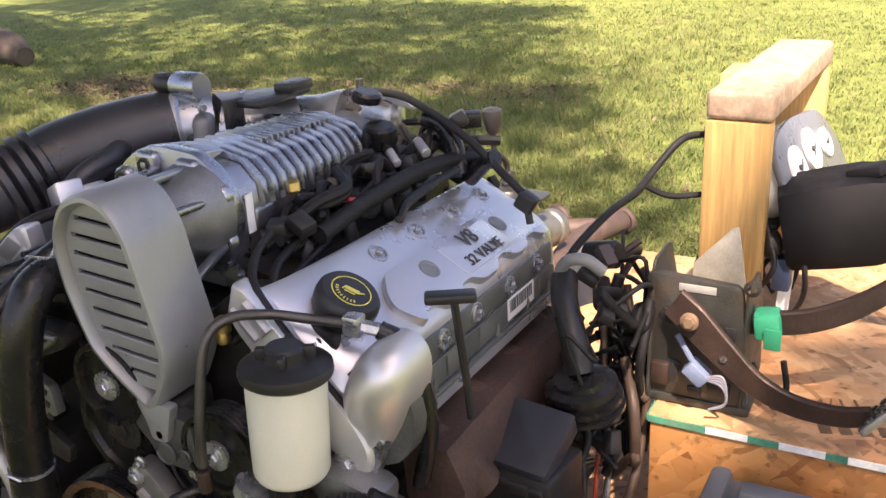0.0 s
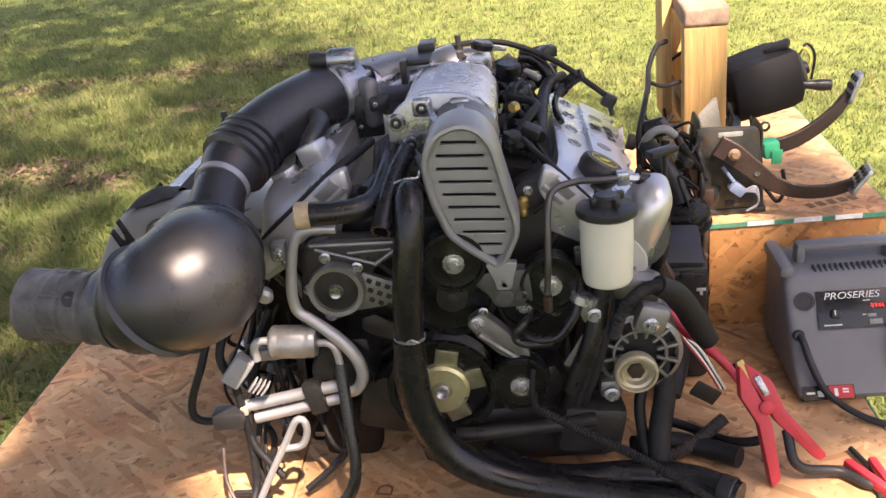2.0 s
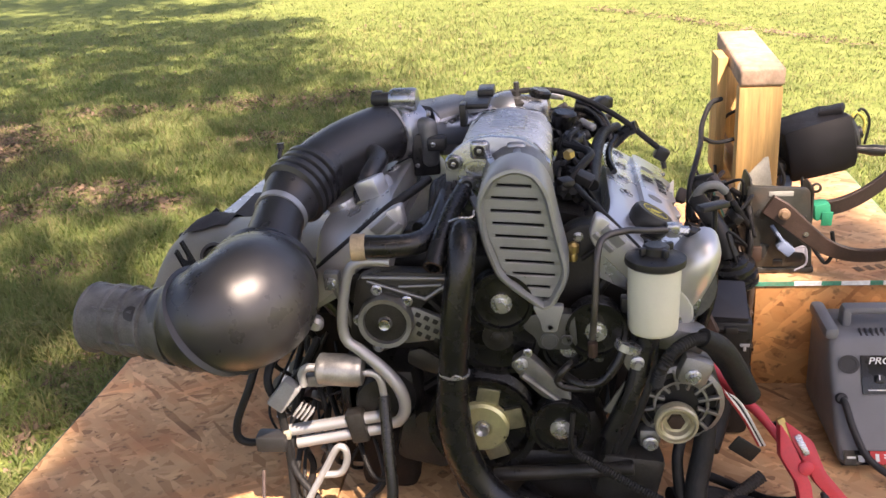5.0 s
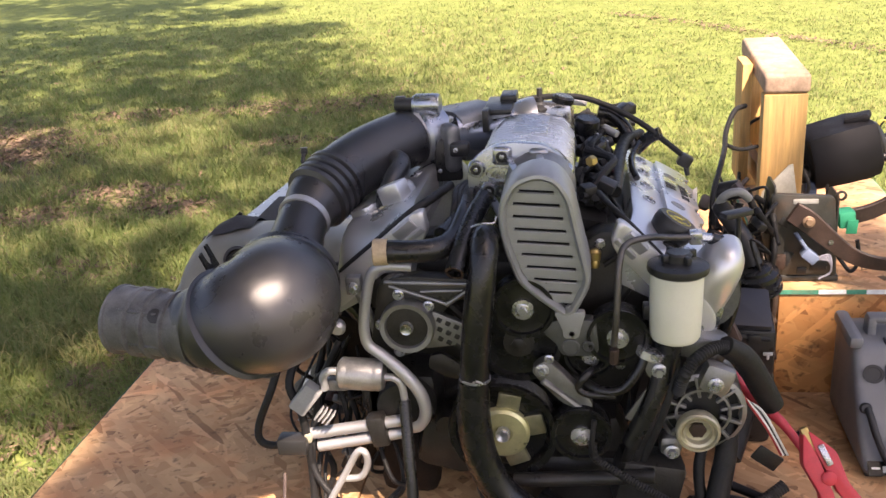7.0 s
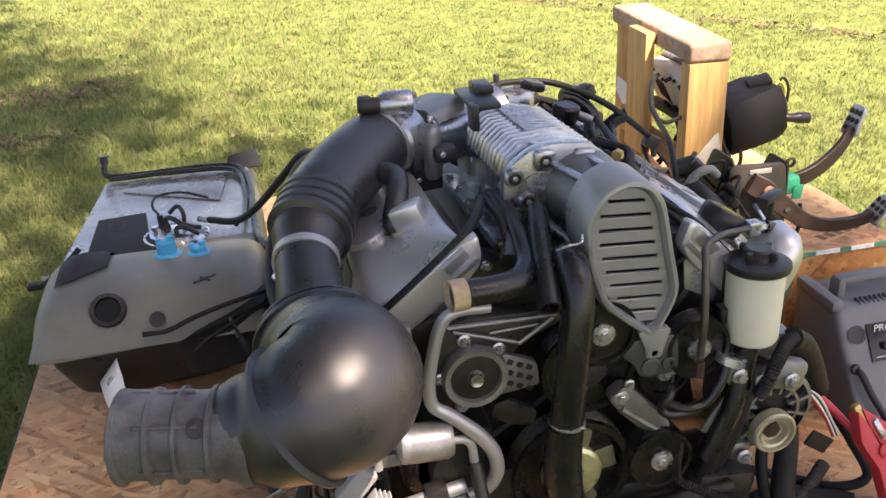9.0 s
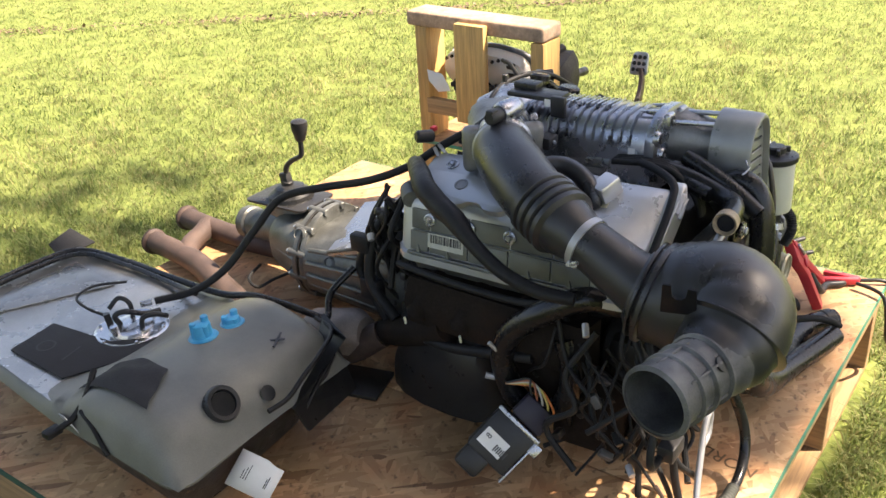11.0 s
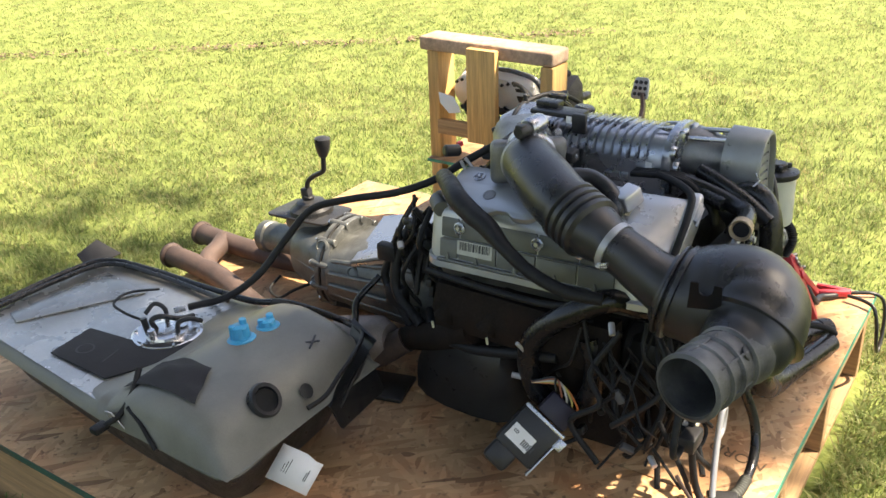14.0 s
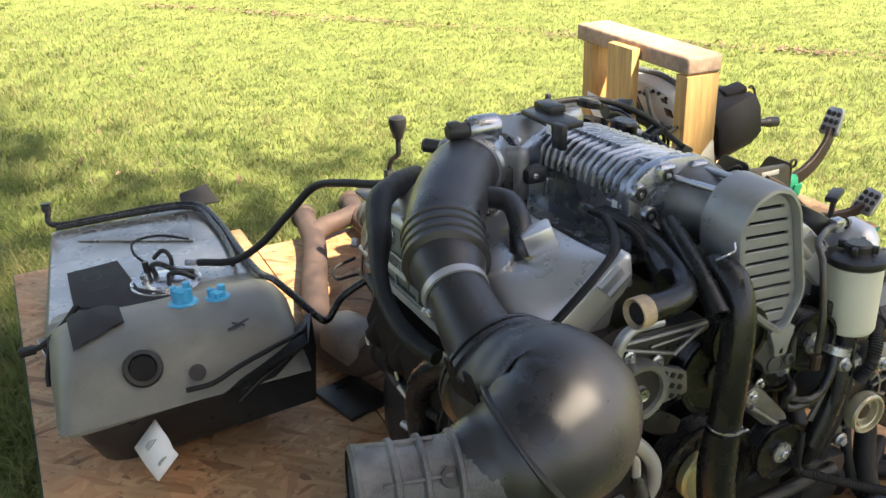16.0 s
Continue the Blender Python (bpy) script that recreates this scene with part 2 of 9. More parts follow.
GEAR = mat("oily_gearbox_casting", (0.125, 0.130, 0.125), 0.44, 0.5, 0.35, 22, 0.12, 300, dirt=(0.035, 0.033, 0.028), dirt_amt=0.65)
WOOD_Z = wood_mat("pine_upright", (0.55, 0.335, 0.125), 2)
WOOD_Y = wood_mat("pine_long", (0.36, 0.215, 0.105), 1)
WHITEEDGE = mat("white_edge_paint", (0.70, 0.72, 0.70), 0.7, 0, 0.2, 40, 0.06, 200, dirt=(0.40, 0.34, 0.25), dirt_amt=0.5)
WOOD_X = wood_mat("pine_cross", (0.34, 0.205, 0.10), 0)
ENDGRAIN = mat("grey_weathered_wood", (0.40, 0.28, 0.20), 0.8, 0, 0.3, 40, 0.15, 120, dirt=(0.16, 0.11, 0.08), dirt_amt=0.5)


# ---- mesh helpers ----
def thing(name, loc, label, category, group=""):
    ob = new(name)
    ob.location = loc
    ob.empty_display_size = 0.05
    tagged(ob, label, category, group)
    return ob


def part(name, bm, material, parent=None, label="", sharp=38):
    """Links a bmesh, modelled in world coordinates, as one mesh under its thing or part."""
    me = bpy.data.meshes.new(name)
    bmesh.ops.recalc_face_normals(bm, faces=bm.faces)
    base = Vector((0, 0, 0))
    p = parent
    while p is not None:
        base += p.location
        p = p.parent
    bm.to_mesh(me)
    bm.free()
    me.transform(Matrix.Translation(-base))
    me.materials.append(material)
    me.polygons.foreach_set("use_smooth", [True] * len(me.polygons))
    me.set_sharp_from_angle(angle=radians(sharp))
    ob = new(name, me)
    ob.parent = parent
    if label:
        ob["label"] = label
    return ob


def join(*bms):
    out = bms[0]
    for b in bms[1:]:
        me = bpy.data.meshes.new("tmp")
        b.to_mesh(me)
        out.from_mesh(me)
        bpy.data.meshes.remove(me)
        b.free()
    return out


def bag(*bms):
    return bms


def parts(name, bms, material, parent, label=""):
    """Links each bmesh of a bag as a mesh of its own."""
    for b in bms:
        part(name, b, material, parent, label)


def spin_to(axis):
    return Vector((0, 0, 1)).rotation_difference(Vector(axis)).to_matrix().to_4x4()


def box(c, s, bev=0.003, rot=(0, 0, 0), seg=2):
    bm = bmesh.new()
    bmesh.ops.create_cube(bm, size=1.0)
    bmesh.ops.scale(bm, vec=s, verts=bm.verts)
    if bev:
        bmesh.ops.bevel(bm, geom=bm.edges[:], offset=min(bev, min(s) * 0.45), segments=seg, affect="EDGES", profile=0.5)
    bm.transform(pose(*c, *rot))
    return bm


def lathe(profile, origin, axis=(0, 0, 1), seg=28, cap=True):
    """Turns (radius, height) pairs round an axis."""
    bm = bmesh.new()
    rings = []
    for r, h in profile:
        rings.append([bm.verts.new((r * math.cos(2 * math.pi * i / seg), r * math.sin(2 * math.pi * i / seg), h)) for i in range(seg)])
    for a, b in zip(rings, rings[1:]):
        for i in range(seg):
            bm.faces.new((a[i], a[(i + 1) % seg], b[(i + 1) % seg], b[i]))
    if cap:
        bm.faces.new(rings[0][::-1])
        bm.faces.new(rings[-1])
    bm.transform(Matrix.Translation(origin) @ spin_to(axis))
    return bm


def rod(a, b, r, seg=16, bev=0.15):
    a, b = Vector(a), Vector(b)
    d = (b - a).length
    k = min(r * bev, d * 0.3)
    return lathe([(r - k, 0), (r, k), (r, d - k), (r - k, d)], a, (b - a), seg)


def smooth_path(pts, n=6):
    p = [Vector(q) for q in pts]
    if len(p) < 3:
        return p
    p = [2 * p[0] - p[1]] + p + [2 * p[-1] - p[-2]]
    out = []
    for i in range(1, len(p) - 2):
        for k in range(n):
            t = k / n
            a, b, c, d = p[i - 1], p[i], p[i + 1], p[i + 2]
            out.append(0.5 * (2 * b + (c - a) * t + (2 * a - 5 * b + 4 * c - d) * t * t + (3 * b - a - 3 * c + d) * t ** 3))
    out.append(p[-2])
    return out


def tube(pts, r, seg=12, n=6, hollow=0.0, ribs=None):
    """Sweeps a circle along a smooth path. r: a radius, or one for each given point; ribs: (pitch, depth) of corrugations."""
    path = smooth_path(pts, n)
    if isinstance(r, (list, tuple)):
        m = len(pts) - 1
        rad = []
        for i in range(len(path)):
            u = i / (len(path) - 1) * m
            k = min(int(u), m - 1)
            f = u - k
            f = f * f * (3 - 2 * f)
            rad.append(r[k] * (1 - f) + r[k + 1] * f)
    else:
        rad = [r] * len(path)
    if ribs:
        pitch, depth = ribs
        fine, frad, acc = [path[0]], [rad[0]], 0.0
        step = pitch / 2
        for i in range(1, len(path)):
            seg_len = (path[i] - path[i - 1]).length
            k = max(1, round(seg_len / step))
            for j in range(1, k + 1):
                fine.append(path[i - 1].lerp(path[i], j / k))
                frad.append(rad[i - 1] + (rad[i] - rad[i - 1]) * j / k)
        path = fine
        rad = [q - (depth if i % 2 else 0) for i, q in enumerate(frad)]
    bm = bmesh.new()
    tan = [(path[min(i + 1, len(path) - 1)] - path[max(i - 1, 0)]).normalized() for i in range(len(path))]
    u = tan[0].orthogonal().normalized()
    rings = []
    for i, p in enumerate(path):
        u = (u - tan[i] * u.dot(tan[i])).normalized()
        v = tan[i].cross(u)
        rings.append([bm.verts.new(p + rad[i] * (math.cos(2 * math.pi * k / seg) * u + math.sin(2 * math.pi * k / seg) * v)) for k in range(seg)])
    for a, b in zip(rings, rings[1:]):
        for k in range(seg):
            bm.faces.new((a[k], a[(k + 1) % seg], b[(k + 1) % seg], b[k]))
    if hollow:
        for ring, q, t in ((rings[-1], path[-1], -tan[-1]),):
            inner = [bm.verts.new(q + (v.co - q) * (1 - hollow)) for v in ring]
            deep = [bm.verts.new(q + (v.co - q) * (1 - hollow) + t * rad[-1] * 2.2) for v in ring]
            for x, y in ((ring, inner), (inner, deep)):
                for k in range(seg):
                    bm.faces.new((x[k], x[(k + 1) % seg], y[(k + 1) % seg], y[k]))
            bm.faces.new(deep)
        bm.faces.new(rings[0][::-1])
    else:
        bm.faces.new(rings[0][::-1])
        bm.faces.new(rings[-1])
    return bm


def prism(outline, origin, xa, ya, depth, bev=0.003, seg=2):
    """A plate: an outline in the plane of xa and ya, pushed depth along their cross product, edges bevelled."""
    xa, ya = Vector(xa), Vector(ya)
    za = xa.cross(ya).normalized()
    bm = bmesh.new()
    o = Vector(origin)
    f = bm.faces.new([bm.verts.new(o + xa * u + ya * v) for u, v in outline])
    r = bmesh.ops.extrude_face_region(bm, geom=[f])
    bmesh.ops.translate(bm, vec=za * depth, verts=[g for g in r["geom"] if isinstance(g, bmesh.types.BMVert)])
    if bev:
        bmesh.ops.bevel(bm, geom=bm.edges[:], offset=bev, segments=seg, affect="EDGES", profile=0.5, clamp_overlap=True)
    return bm


def rounded(outline, r=0.01, n=4):
    """Rounds the corners of an outline."""
    out = []
    k = len(outline)
    for i in range(k):
        a, b, c = Vector(outline[i - 1]), Vector(outline[i]), Vector(outline[(i + 1) % k])
        d1, d2 = (a - b), (c - b)
        q = min(r, d1.length * 0.45, d2.length * 0.45)
        p1, p2 = b + d1.normalized() * q, b + d2.normalized() * q
        for j in range(n + 1):
            t = j / n
            out.append(tuple((1 - t) ** 2 * p1 + 2 * t * (1 - t) * b + t * t * p2))
    return out


def loft(rings, cap=True):
    bm = bmesh.new()
    vs = [[bm.verts.new(p) for p in ring] for ring in rings]
    k = len(vs[0])
    for a, b in zip(vs, vs[1:]):
        for i in range(k):
            bm.faces.new((a[i], a[(i + 1) % k], b[(i + 1) % k], b[i]))
    if cap:
        bm.faces.new(vs[0][::-1])
        bm.faces.new(vs[-1])
    return bm


def sheet(rows):
    """An open surface through rows of points."""
    bm = bmesh.new()
    vs = [[bm.verts.new(p) for p in row] for row in rows]
    for a, b in zip(vs, vs[1:]):
        for i in range(len(a) - 1):
            bm.faces.new((a[i], a[i + 1], b[i + 1], b[i]))
    return bm


def flat_bar(pts, widths, thick, side=(0, 1, 0)):
    """A bent flat bar along a path: wide across the path, thin along side."""
    path = smooth_path(pts, 6)
    side = Vector(side).normalized()
    m = len(widths) - 1
    rings = []
    for i, p in enumerate(path):
        t = (path[min(i + 1, len(path) - 1)] - path[max(i - 1, 0)]).normalized()
        w = t.cross(side).normalized()
        q = i / (len(path) - 1) * m
        k = min(int(q), m - 1)
        h = (widths[k] + (widths[k + 1] - widths[k]) * (q - k)) / 2
        b = thick / 2
        e = min(b, h) * 0.35
        rings.append([p + w * a + side * c for a, c in ((-h, -b + e), (-h + e, -b), (h - e, -b), (h, -b + e), (h, b - e), (h - e, b), (-h + e, b), (-h, b - e))])
    return loft(rings)


def bolt(at, axis, r=0.008, h=0.007, flange=True):
    """A flanged hexagon bolt head."""
    b = lathe([(r, 0), (r, h * 0.85), (r * 0.85, h)], at, axis, 6)
    if flange:
        b = join(b, lathe([(r * 1.5, -0.001), (r * 1.5, h * 0.22), (r * 1.1, h * 0.4)], at, axis, 16))
    return b


def text_mesh(s, size, m, material, parent, name="lettering", extrude=0.0006, align="CENTER"):
    cu = bpy.data.curves.new(name, "FONT")
    cu.body, cu.size, cu.extrude, cu.align_x, cu.align_y = s, size, extrude, align, "CENTER"
    tmp = bpy.data.objects.new("tmp", cu)
    scene.collection.objects.link(tmp)
    bpy.context.view_layer.update()
    me = bpy.data.meshes.new_from_object(tmp)
    bpy.data.objects.remove(tmp)
    me.transform(m)
    bm = bmesh.new()
    bm.from_mesh(me)
    return part(name, bm, material, parent)


def facing(origin, xa, ya):
    """A frame at origin with its x along xa and its y near ya."""
    x = Vector(xa).normalized()
    z = x.cross(Vector(ya)).normalized()
    y = z.cross(x)
    return Matrix(((x.x, y.x, z.x, origin[0]), (x.y, y.y, z.y, origin[1]), (x.z, y.z, z.z, origin[2]), (0, 0, 0, 1)))


# ---- ground and lawn ----
def lawn_mat():
    m = bpy.data.materials.new("lawn")
    m.use_nodes = True
    n, l = m.node_tree.nodes, m.node_tree.links
    b = n["Principled BSDF"]
    tc = n.new("ShaderNodeTexCoord")
    mixes = []
    for s, d in ((0.55, 4), (7.0, 8), (55.0, 6)):
        t = n.new("ShaderNodeTexNoise")
        t.inputs["Scale"].default_value, t.inputs["Detail"].default_value, t.inputs["Roughness"].default_value = s, d, 0.65
        l.new(tc.outputs["Object"], t.inputs["Vector"])
        mixes.append(t)
    r1 = n.new("ShaderNodeValToRGB")
    e = r1.color_ramp.elements
    e[0].position, e[0].color = 0.32, (0.045, 0.062, 0.018, 1)
    e[1].position, e[1].color = 0.70, (0.232, 0.244, 0.084, 1)
    x = e.new(0.5)
    x.color = (0.150, 0.188, 0.050, 1)
    add = n.new("ShaderNodeMath")
    add.operation = "MULTIPLY_ADD"
    add.inputs[1].default_value = 0.55
    l.new(mixes[2].outputs["Fac"], add.inputs[0])
    half = n.new("ShaderNodeMath")
    half.operation = "MULTIPLY"
    half.inputs[1].default_value = 0.45
    l.new(mixes[1].outputs["Fac"], half.inputs[0])
    l.new(half.outputs[0], add.inputs[2])
    l.new(add.outputs[0], r1.inputs[0])
    # bare, leaf-littered earth near the tree
    pos = n.new("ShaderNodeSeparateXYZ")
    l.new(tc.outputs["Object"], pos.inputs[0])
    dv = n.new("ShaderNodeVectorMath")
    dv.operation = "DISTANCE"
    dv.inputs[1].default_value = (-2.9, 3.1, GROUND)
    l.new(tc.outputs["Object"], dv.inputs[0])
    rg = n.new("ShaderNodeMapRange")
    rg.inputs[1].default_value, rg.inputs[2].default_value = 2.4, 0.2
    l.new(dv.outputs["Value"], rg.inputs[0])
    bare = n.new("ShaderNodeMath")
    bare.operation = "MULTIPLY_ADD"
    bare.inputs[1].default_value = 3.2
    bare.inputs[2].default_value = -1.85
    l.new(mixes[1].outputs["Fac"], bare.inputs[0])
    sm = n.new("ShaderNodeMath")
    sm.operation = "ADD"
    sm.use_clamp = True
    l.new(bare.outputs[0], sm.inputs[0])
    l.new(rg.outputs[0], sm.inputs[1])
    cut = n.new("ShaderNodeMath")
    cut.operation = "MULTIPLY"
    cut.use_clamp = True
    l.new(sm.outputs[0], cut.inputs[0])
    l.new(rg.outputs[0], cut.inputs[1])
    mx = n.new("ShaderNodeMix")
    mx.data_type = "RGBA"
    l.new(cut.outputs[0], mx.inputs[0])
    l.new(r1.outputs[0], mx.inputs[6])
    mx.inputs[7].default_value = (0.095, 0.070, 0.046, 1)
    l.new(mx.outputs[2], b.inputs["Base Color"])
    b.inputs["Roughness"].default_value = 0.9
    b.inputs["Specular IOR Level"].default_value = 0.2
    bp = n.new("ShaderNodeBump")
    bp.inputs["Strength"].default_value, bp.inputs["Distance"].default_value = 0.7, 0.012
    l.new(add.outputs[0], bp.inputs["Height"])
    l.new(bp.outputs[0], b.inputs["Normal"])
    return m


bm = bmesh.new()
bmesh.ops.create_grid(bm, x_segments=60, y_segments=60, size=1.0)
for v in bm.verts:
    u = Vector((v.co.x, v.co.y)).length
    v.co.x, v.co.y = (v.co.x * (4 + 400 * u ** 3), v.co.y * (4 + 400 * u ** 3))
    v.co.z = GROUND - 0.005 + 0.02 * noise.noise((v.co.x * 0.6, v.co.y * 0.6, 0)) * (1 if u > 0.45 else 0.3)
ground = part("ground", bm, lawn_mat())
tagged(ground, "mown green lawn in dappled sunlight", "ground", kind="structure")


def blade_mat():
    m = bpy.data.materials.new("grass_blades")
    m.use_nodes = True
    n, l = m.node_tree.nodes, m.node_tree.links
    b = n["Principled BSDF"]
    g = n.new("ShaderNodeNewGeometry")
    tc = n.new("ShaderNodeTexCoord")
    t = n.new("ShaderNodeTexNoise")
    t.inputs["Scale"].default_value, t.inputs["Detail"].default_value, t.inputs["Roughness"].default_value = 1.7, 6, 0.68
    l.new(tc.outputs["Object"], t.inputs["Vector"])
    mx = n.new("ShaderNodeMath")
    mx.operation = "MULTIPLY_ADD"
    mx.inputs[1].default_value = 0.50
    l.new(g.outputs["Random Per Island"], mx.inputs[0])
    k = n.new("ShaderNodeMath")
    k.operation = "MULTIPLY"
    k.inputs[1].default_value = 0.76
    l.new(t.outputs["Fac"], k.inputs[0])
    l.new(k.outputs[0], mx.inputs[2])
    r = n.new("ShaderNodeValToRGB")
    e = r.color_ramp.elements
    e[0].position, e[0].color = 0.14, (0.070, 0.135, 0.028, 1)
    e[1].position, e[1].color = 0.97, (0.46, 0.39, 0.19, 1)
    for p, c in ((0.40, (0.155, 0.219, 0.066)), (0.66, (0.220, 0.257, 0.098)), (0.84, (0.270, 0.262, 0.118))):
        x = e.new(p)
        x.color = (*c, 1)
    l.new(mx.outputs[0], r.inputs[0])
    l.new(r.outputs[0], b.inputs["Base Color"])
    b.inputs["Roughness"].default_value = 0.6
    b.inputs["Specular IOR Level"].default_value = 0.3
    thin = n.new("ShaderNodeBsdfTranslucent")
    l.new(r.outputs[0], thin.inputs[0])
    ms = n.new("ShaderNodeMixShader")
    ms.inputs[0].default_value = 0.5
    l.new(b.outputs[0], ms.inputs[1])
    l.new(thin.outputs[0], ms.inputs[2])
    l.new(ms.outputs[0], n["Material Output"].inputs[0])
    return m


# worn places where soil and litter show: x, y, half-width, half-depth, strength
WORN = ((-3.22, 3.42, 0.42, 0.26, 1.0), (-3.0, 3.15, 0.30, 0.14, 0.9), (-3.9, 3.7, 0.5, 0.3, 0.7), (-2.05, 2.52, 0.26, 0.11, 0.95), (-1.72, 2.30, 0.22, 0.10, 0.9), (-2.35, 2.20, 0.28, 0.10, 0.7),
        (-2.5, 1.75, 0.25, 0.12, 0.6), (-1.75, 1.62, 0.15, 0.10, 0.6), (-1.9, 4.15, 0.30, 0.16, 0.45), (-1.45, 3.30, 0.26, 0.13, 0.5), (-1.30, 4.20, 0.25, 0.20, 0.5), (-2.7, 4.1, 0.3, 0.12, 0.4),
        (-1.25, 0.75, 0.12, 0.25, 0.4))


def patchy(x, y, cell, seed):
    """Smooth random values between 0 and 1 over the lawn, with patches about one cell wide."""
    g = np.random.default_rng(seed).random((256, 256))
    u, v = (x / cell) % 255, (y / cell) % 255
    i, j = u.astype(int), v.astype(int)
    a, b = u - i, v - j
    a, b = a * a * (3 - 2 * a), b * b * (3 - 2 * b)
    return (g[i, j] * (1 - a) + g[i + 1, j] * a) * (1 - b) + (g[i, j + 1] * (1 - a) + g[i + 1, j + 1] * a) * b


def worn_at(x, y):
    bare = np.zeros(len(x))
    for px, py, w, d, k in WORN:
        bare = np.maximum(bare, min(1.0, 1.15 * k) * np.exp(-(((x - px) / (1.2 * w)) ** 2 + ((y - py) / (1.25 * d)) ** 2) ** 1.5))
    ridge = 0.62 * np.exp(-((x - 1.75 + (y - 5.5) * 0.72) / 0.09) ** 2) * ((y > 1.5) & (y < 9)) * patchy(x, y, 0.35, 5)
    return np.maximum(bare, ridge)


def grass():
    """Single blades of mown grass and leaning tufts, thick near the pallet and thinner far off."""
    rng = np.random.default_rng(7)
    N, T = 330000, 88000
    r = 0.5 + 10.5 * rng.random(N) ** 1.3
    a = rng.random(N) * 2 * np.pi
    x, y = -0.1 + r * np.cos(a), 0.8 + r * np.sin(a)
    tr, ta = 0.5 + 9.5 * rng.random(T) ** 1.3, rng.random(T) * 2 * np.pi      # tufts of six blades
    k = rng.integers(0, T, T * 6)
    spread = 0.010 + 0.010 * rng.random(T * 6)
    ox, oy = rng.normal(size=T * 6) * spread, rng.normal(size=T * 6) * spread
    x = np.concatenate([x, -0.1 + tr[k] * np.cos(ta[k]) + ox])
    y = np.concatenate([y, 0.8 + tr[k] * np.sin(ta[k]) + oy])
    outward = np.concatenate([rng.random(N) * 2 * np.pi, np.arctan2(oy, ox) + rng.normal(size=T * 6) * 0.7])
    tall = np.concatenate([np.ones(N), (0.75 + 0.8 * rng.random(T))[k]])
    N = len(x)
    r = np.hypot(x + 0.1, y - 0.8)
    lush = 0.55 * patchy(x, y, 0.22, 3) + 0.45 * patchy(x, y, 0.09, 4)
    keep = ~((x > -0.925) & (x < 0.69) & (y > -0.18) & (y < 1.70)) & (rng.random(N) > (r - 6.0) / 5.2) & (y > -1.5)
    keep &= rng.random(N) > worn_at(x, y) * 0.95
    keep &= rng.random(N) > np.clip(0.62 - 1.2 * lush, 0, 0.6)
    x, y, r, outward, tall, lush = x[keep], y[keep], r[keep], outward[keep], tall[keep], lush[keep]
    n = len(x)
    left = 0.35 + 0.65 / (1 + np.exp((x + 0.7 - 0.1 * y) * 3.0))           # mown shorter in the open
    h = (0.016 + 0.032 * rng.random(n)) * tall * np.clip(1.35 - 0.13 * r, 0.36, 1.2) * (0.55 + 0.9 * lush) * left * 1.15
    near = np.minimum(np.abs(x + 0.92), np.abs(y + 0.17))
    h *= 1 + 0.5 * np.exp(-near * 16)
    w = (0.0013 + 0.0014 * rng.random(n)) * (1.0 + 0.06 * r)
    th = rng.random(n) * 2 * np.pi
    lean = (0.4 * h + 0.010) + h * 1.2 * rng.random(n)
    ph = outward
    dx, dy = np.cos(th) * w, np.sin(th) * w
    lx, ly = np.cos(ph) * lean, np.sin(ph) * lean
    z0 = np.full(n, GROUND - 0.012)
    co = np.stack([np.stack([x - dx, y - dy, z0], 1), np.stack([x + dx, y + dy, z0], 1),
                   np.stack([x + dx * .7 + lx * .35, y + dy * .7 + ly * .35, z0 + .012 + h * .65], 1),
                   np.stack([x - dx * .7 + lx * .35, y - dy * .7 + ly * .35, z0 + .012 + h * .65], 1),
                   np.stack([x + lx, y + ly, z0 + .012 + h * .9], 1)], 1).reshape(-1, 3)
    me = bpy.data.meshes.new("lawn_grass")
    me.vertices.add(n * 5)
    me.vertices.foreach_set("co", co.ravel())
    base = (np.arange(n) * 5)[:, None]
    loops = (base + np.array([[0, 1, 2, 3, 3, 2, 4]])).ravel()
    me.loops.add(n * 7)
    me.loops.foreach_set("vertex_index", loops)
    starts = (np.arange(n) * 7)[:, None] + np.array([[0, 4]])
    me.polygons.add(n * 2)
    me.polygons.foreach_set("loop_start", starts.ravel())
    me.update(calc_edges=True)
    me.validate()
    me.materials.append(blade_mat())
    ob = new("lawn_grass", me)
    tagged(ob, "short green grass blades with dry straw among them", "grass", kind="stuff")


grass()


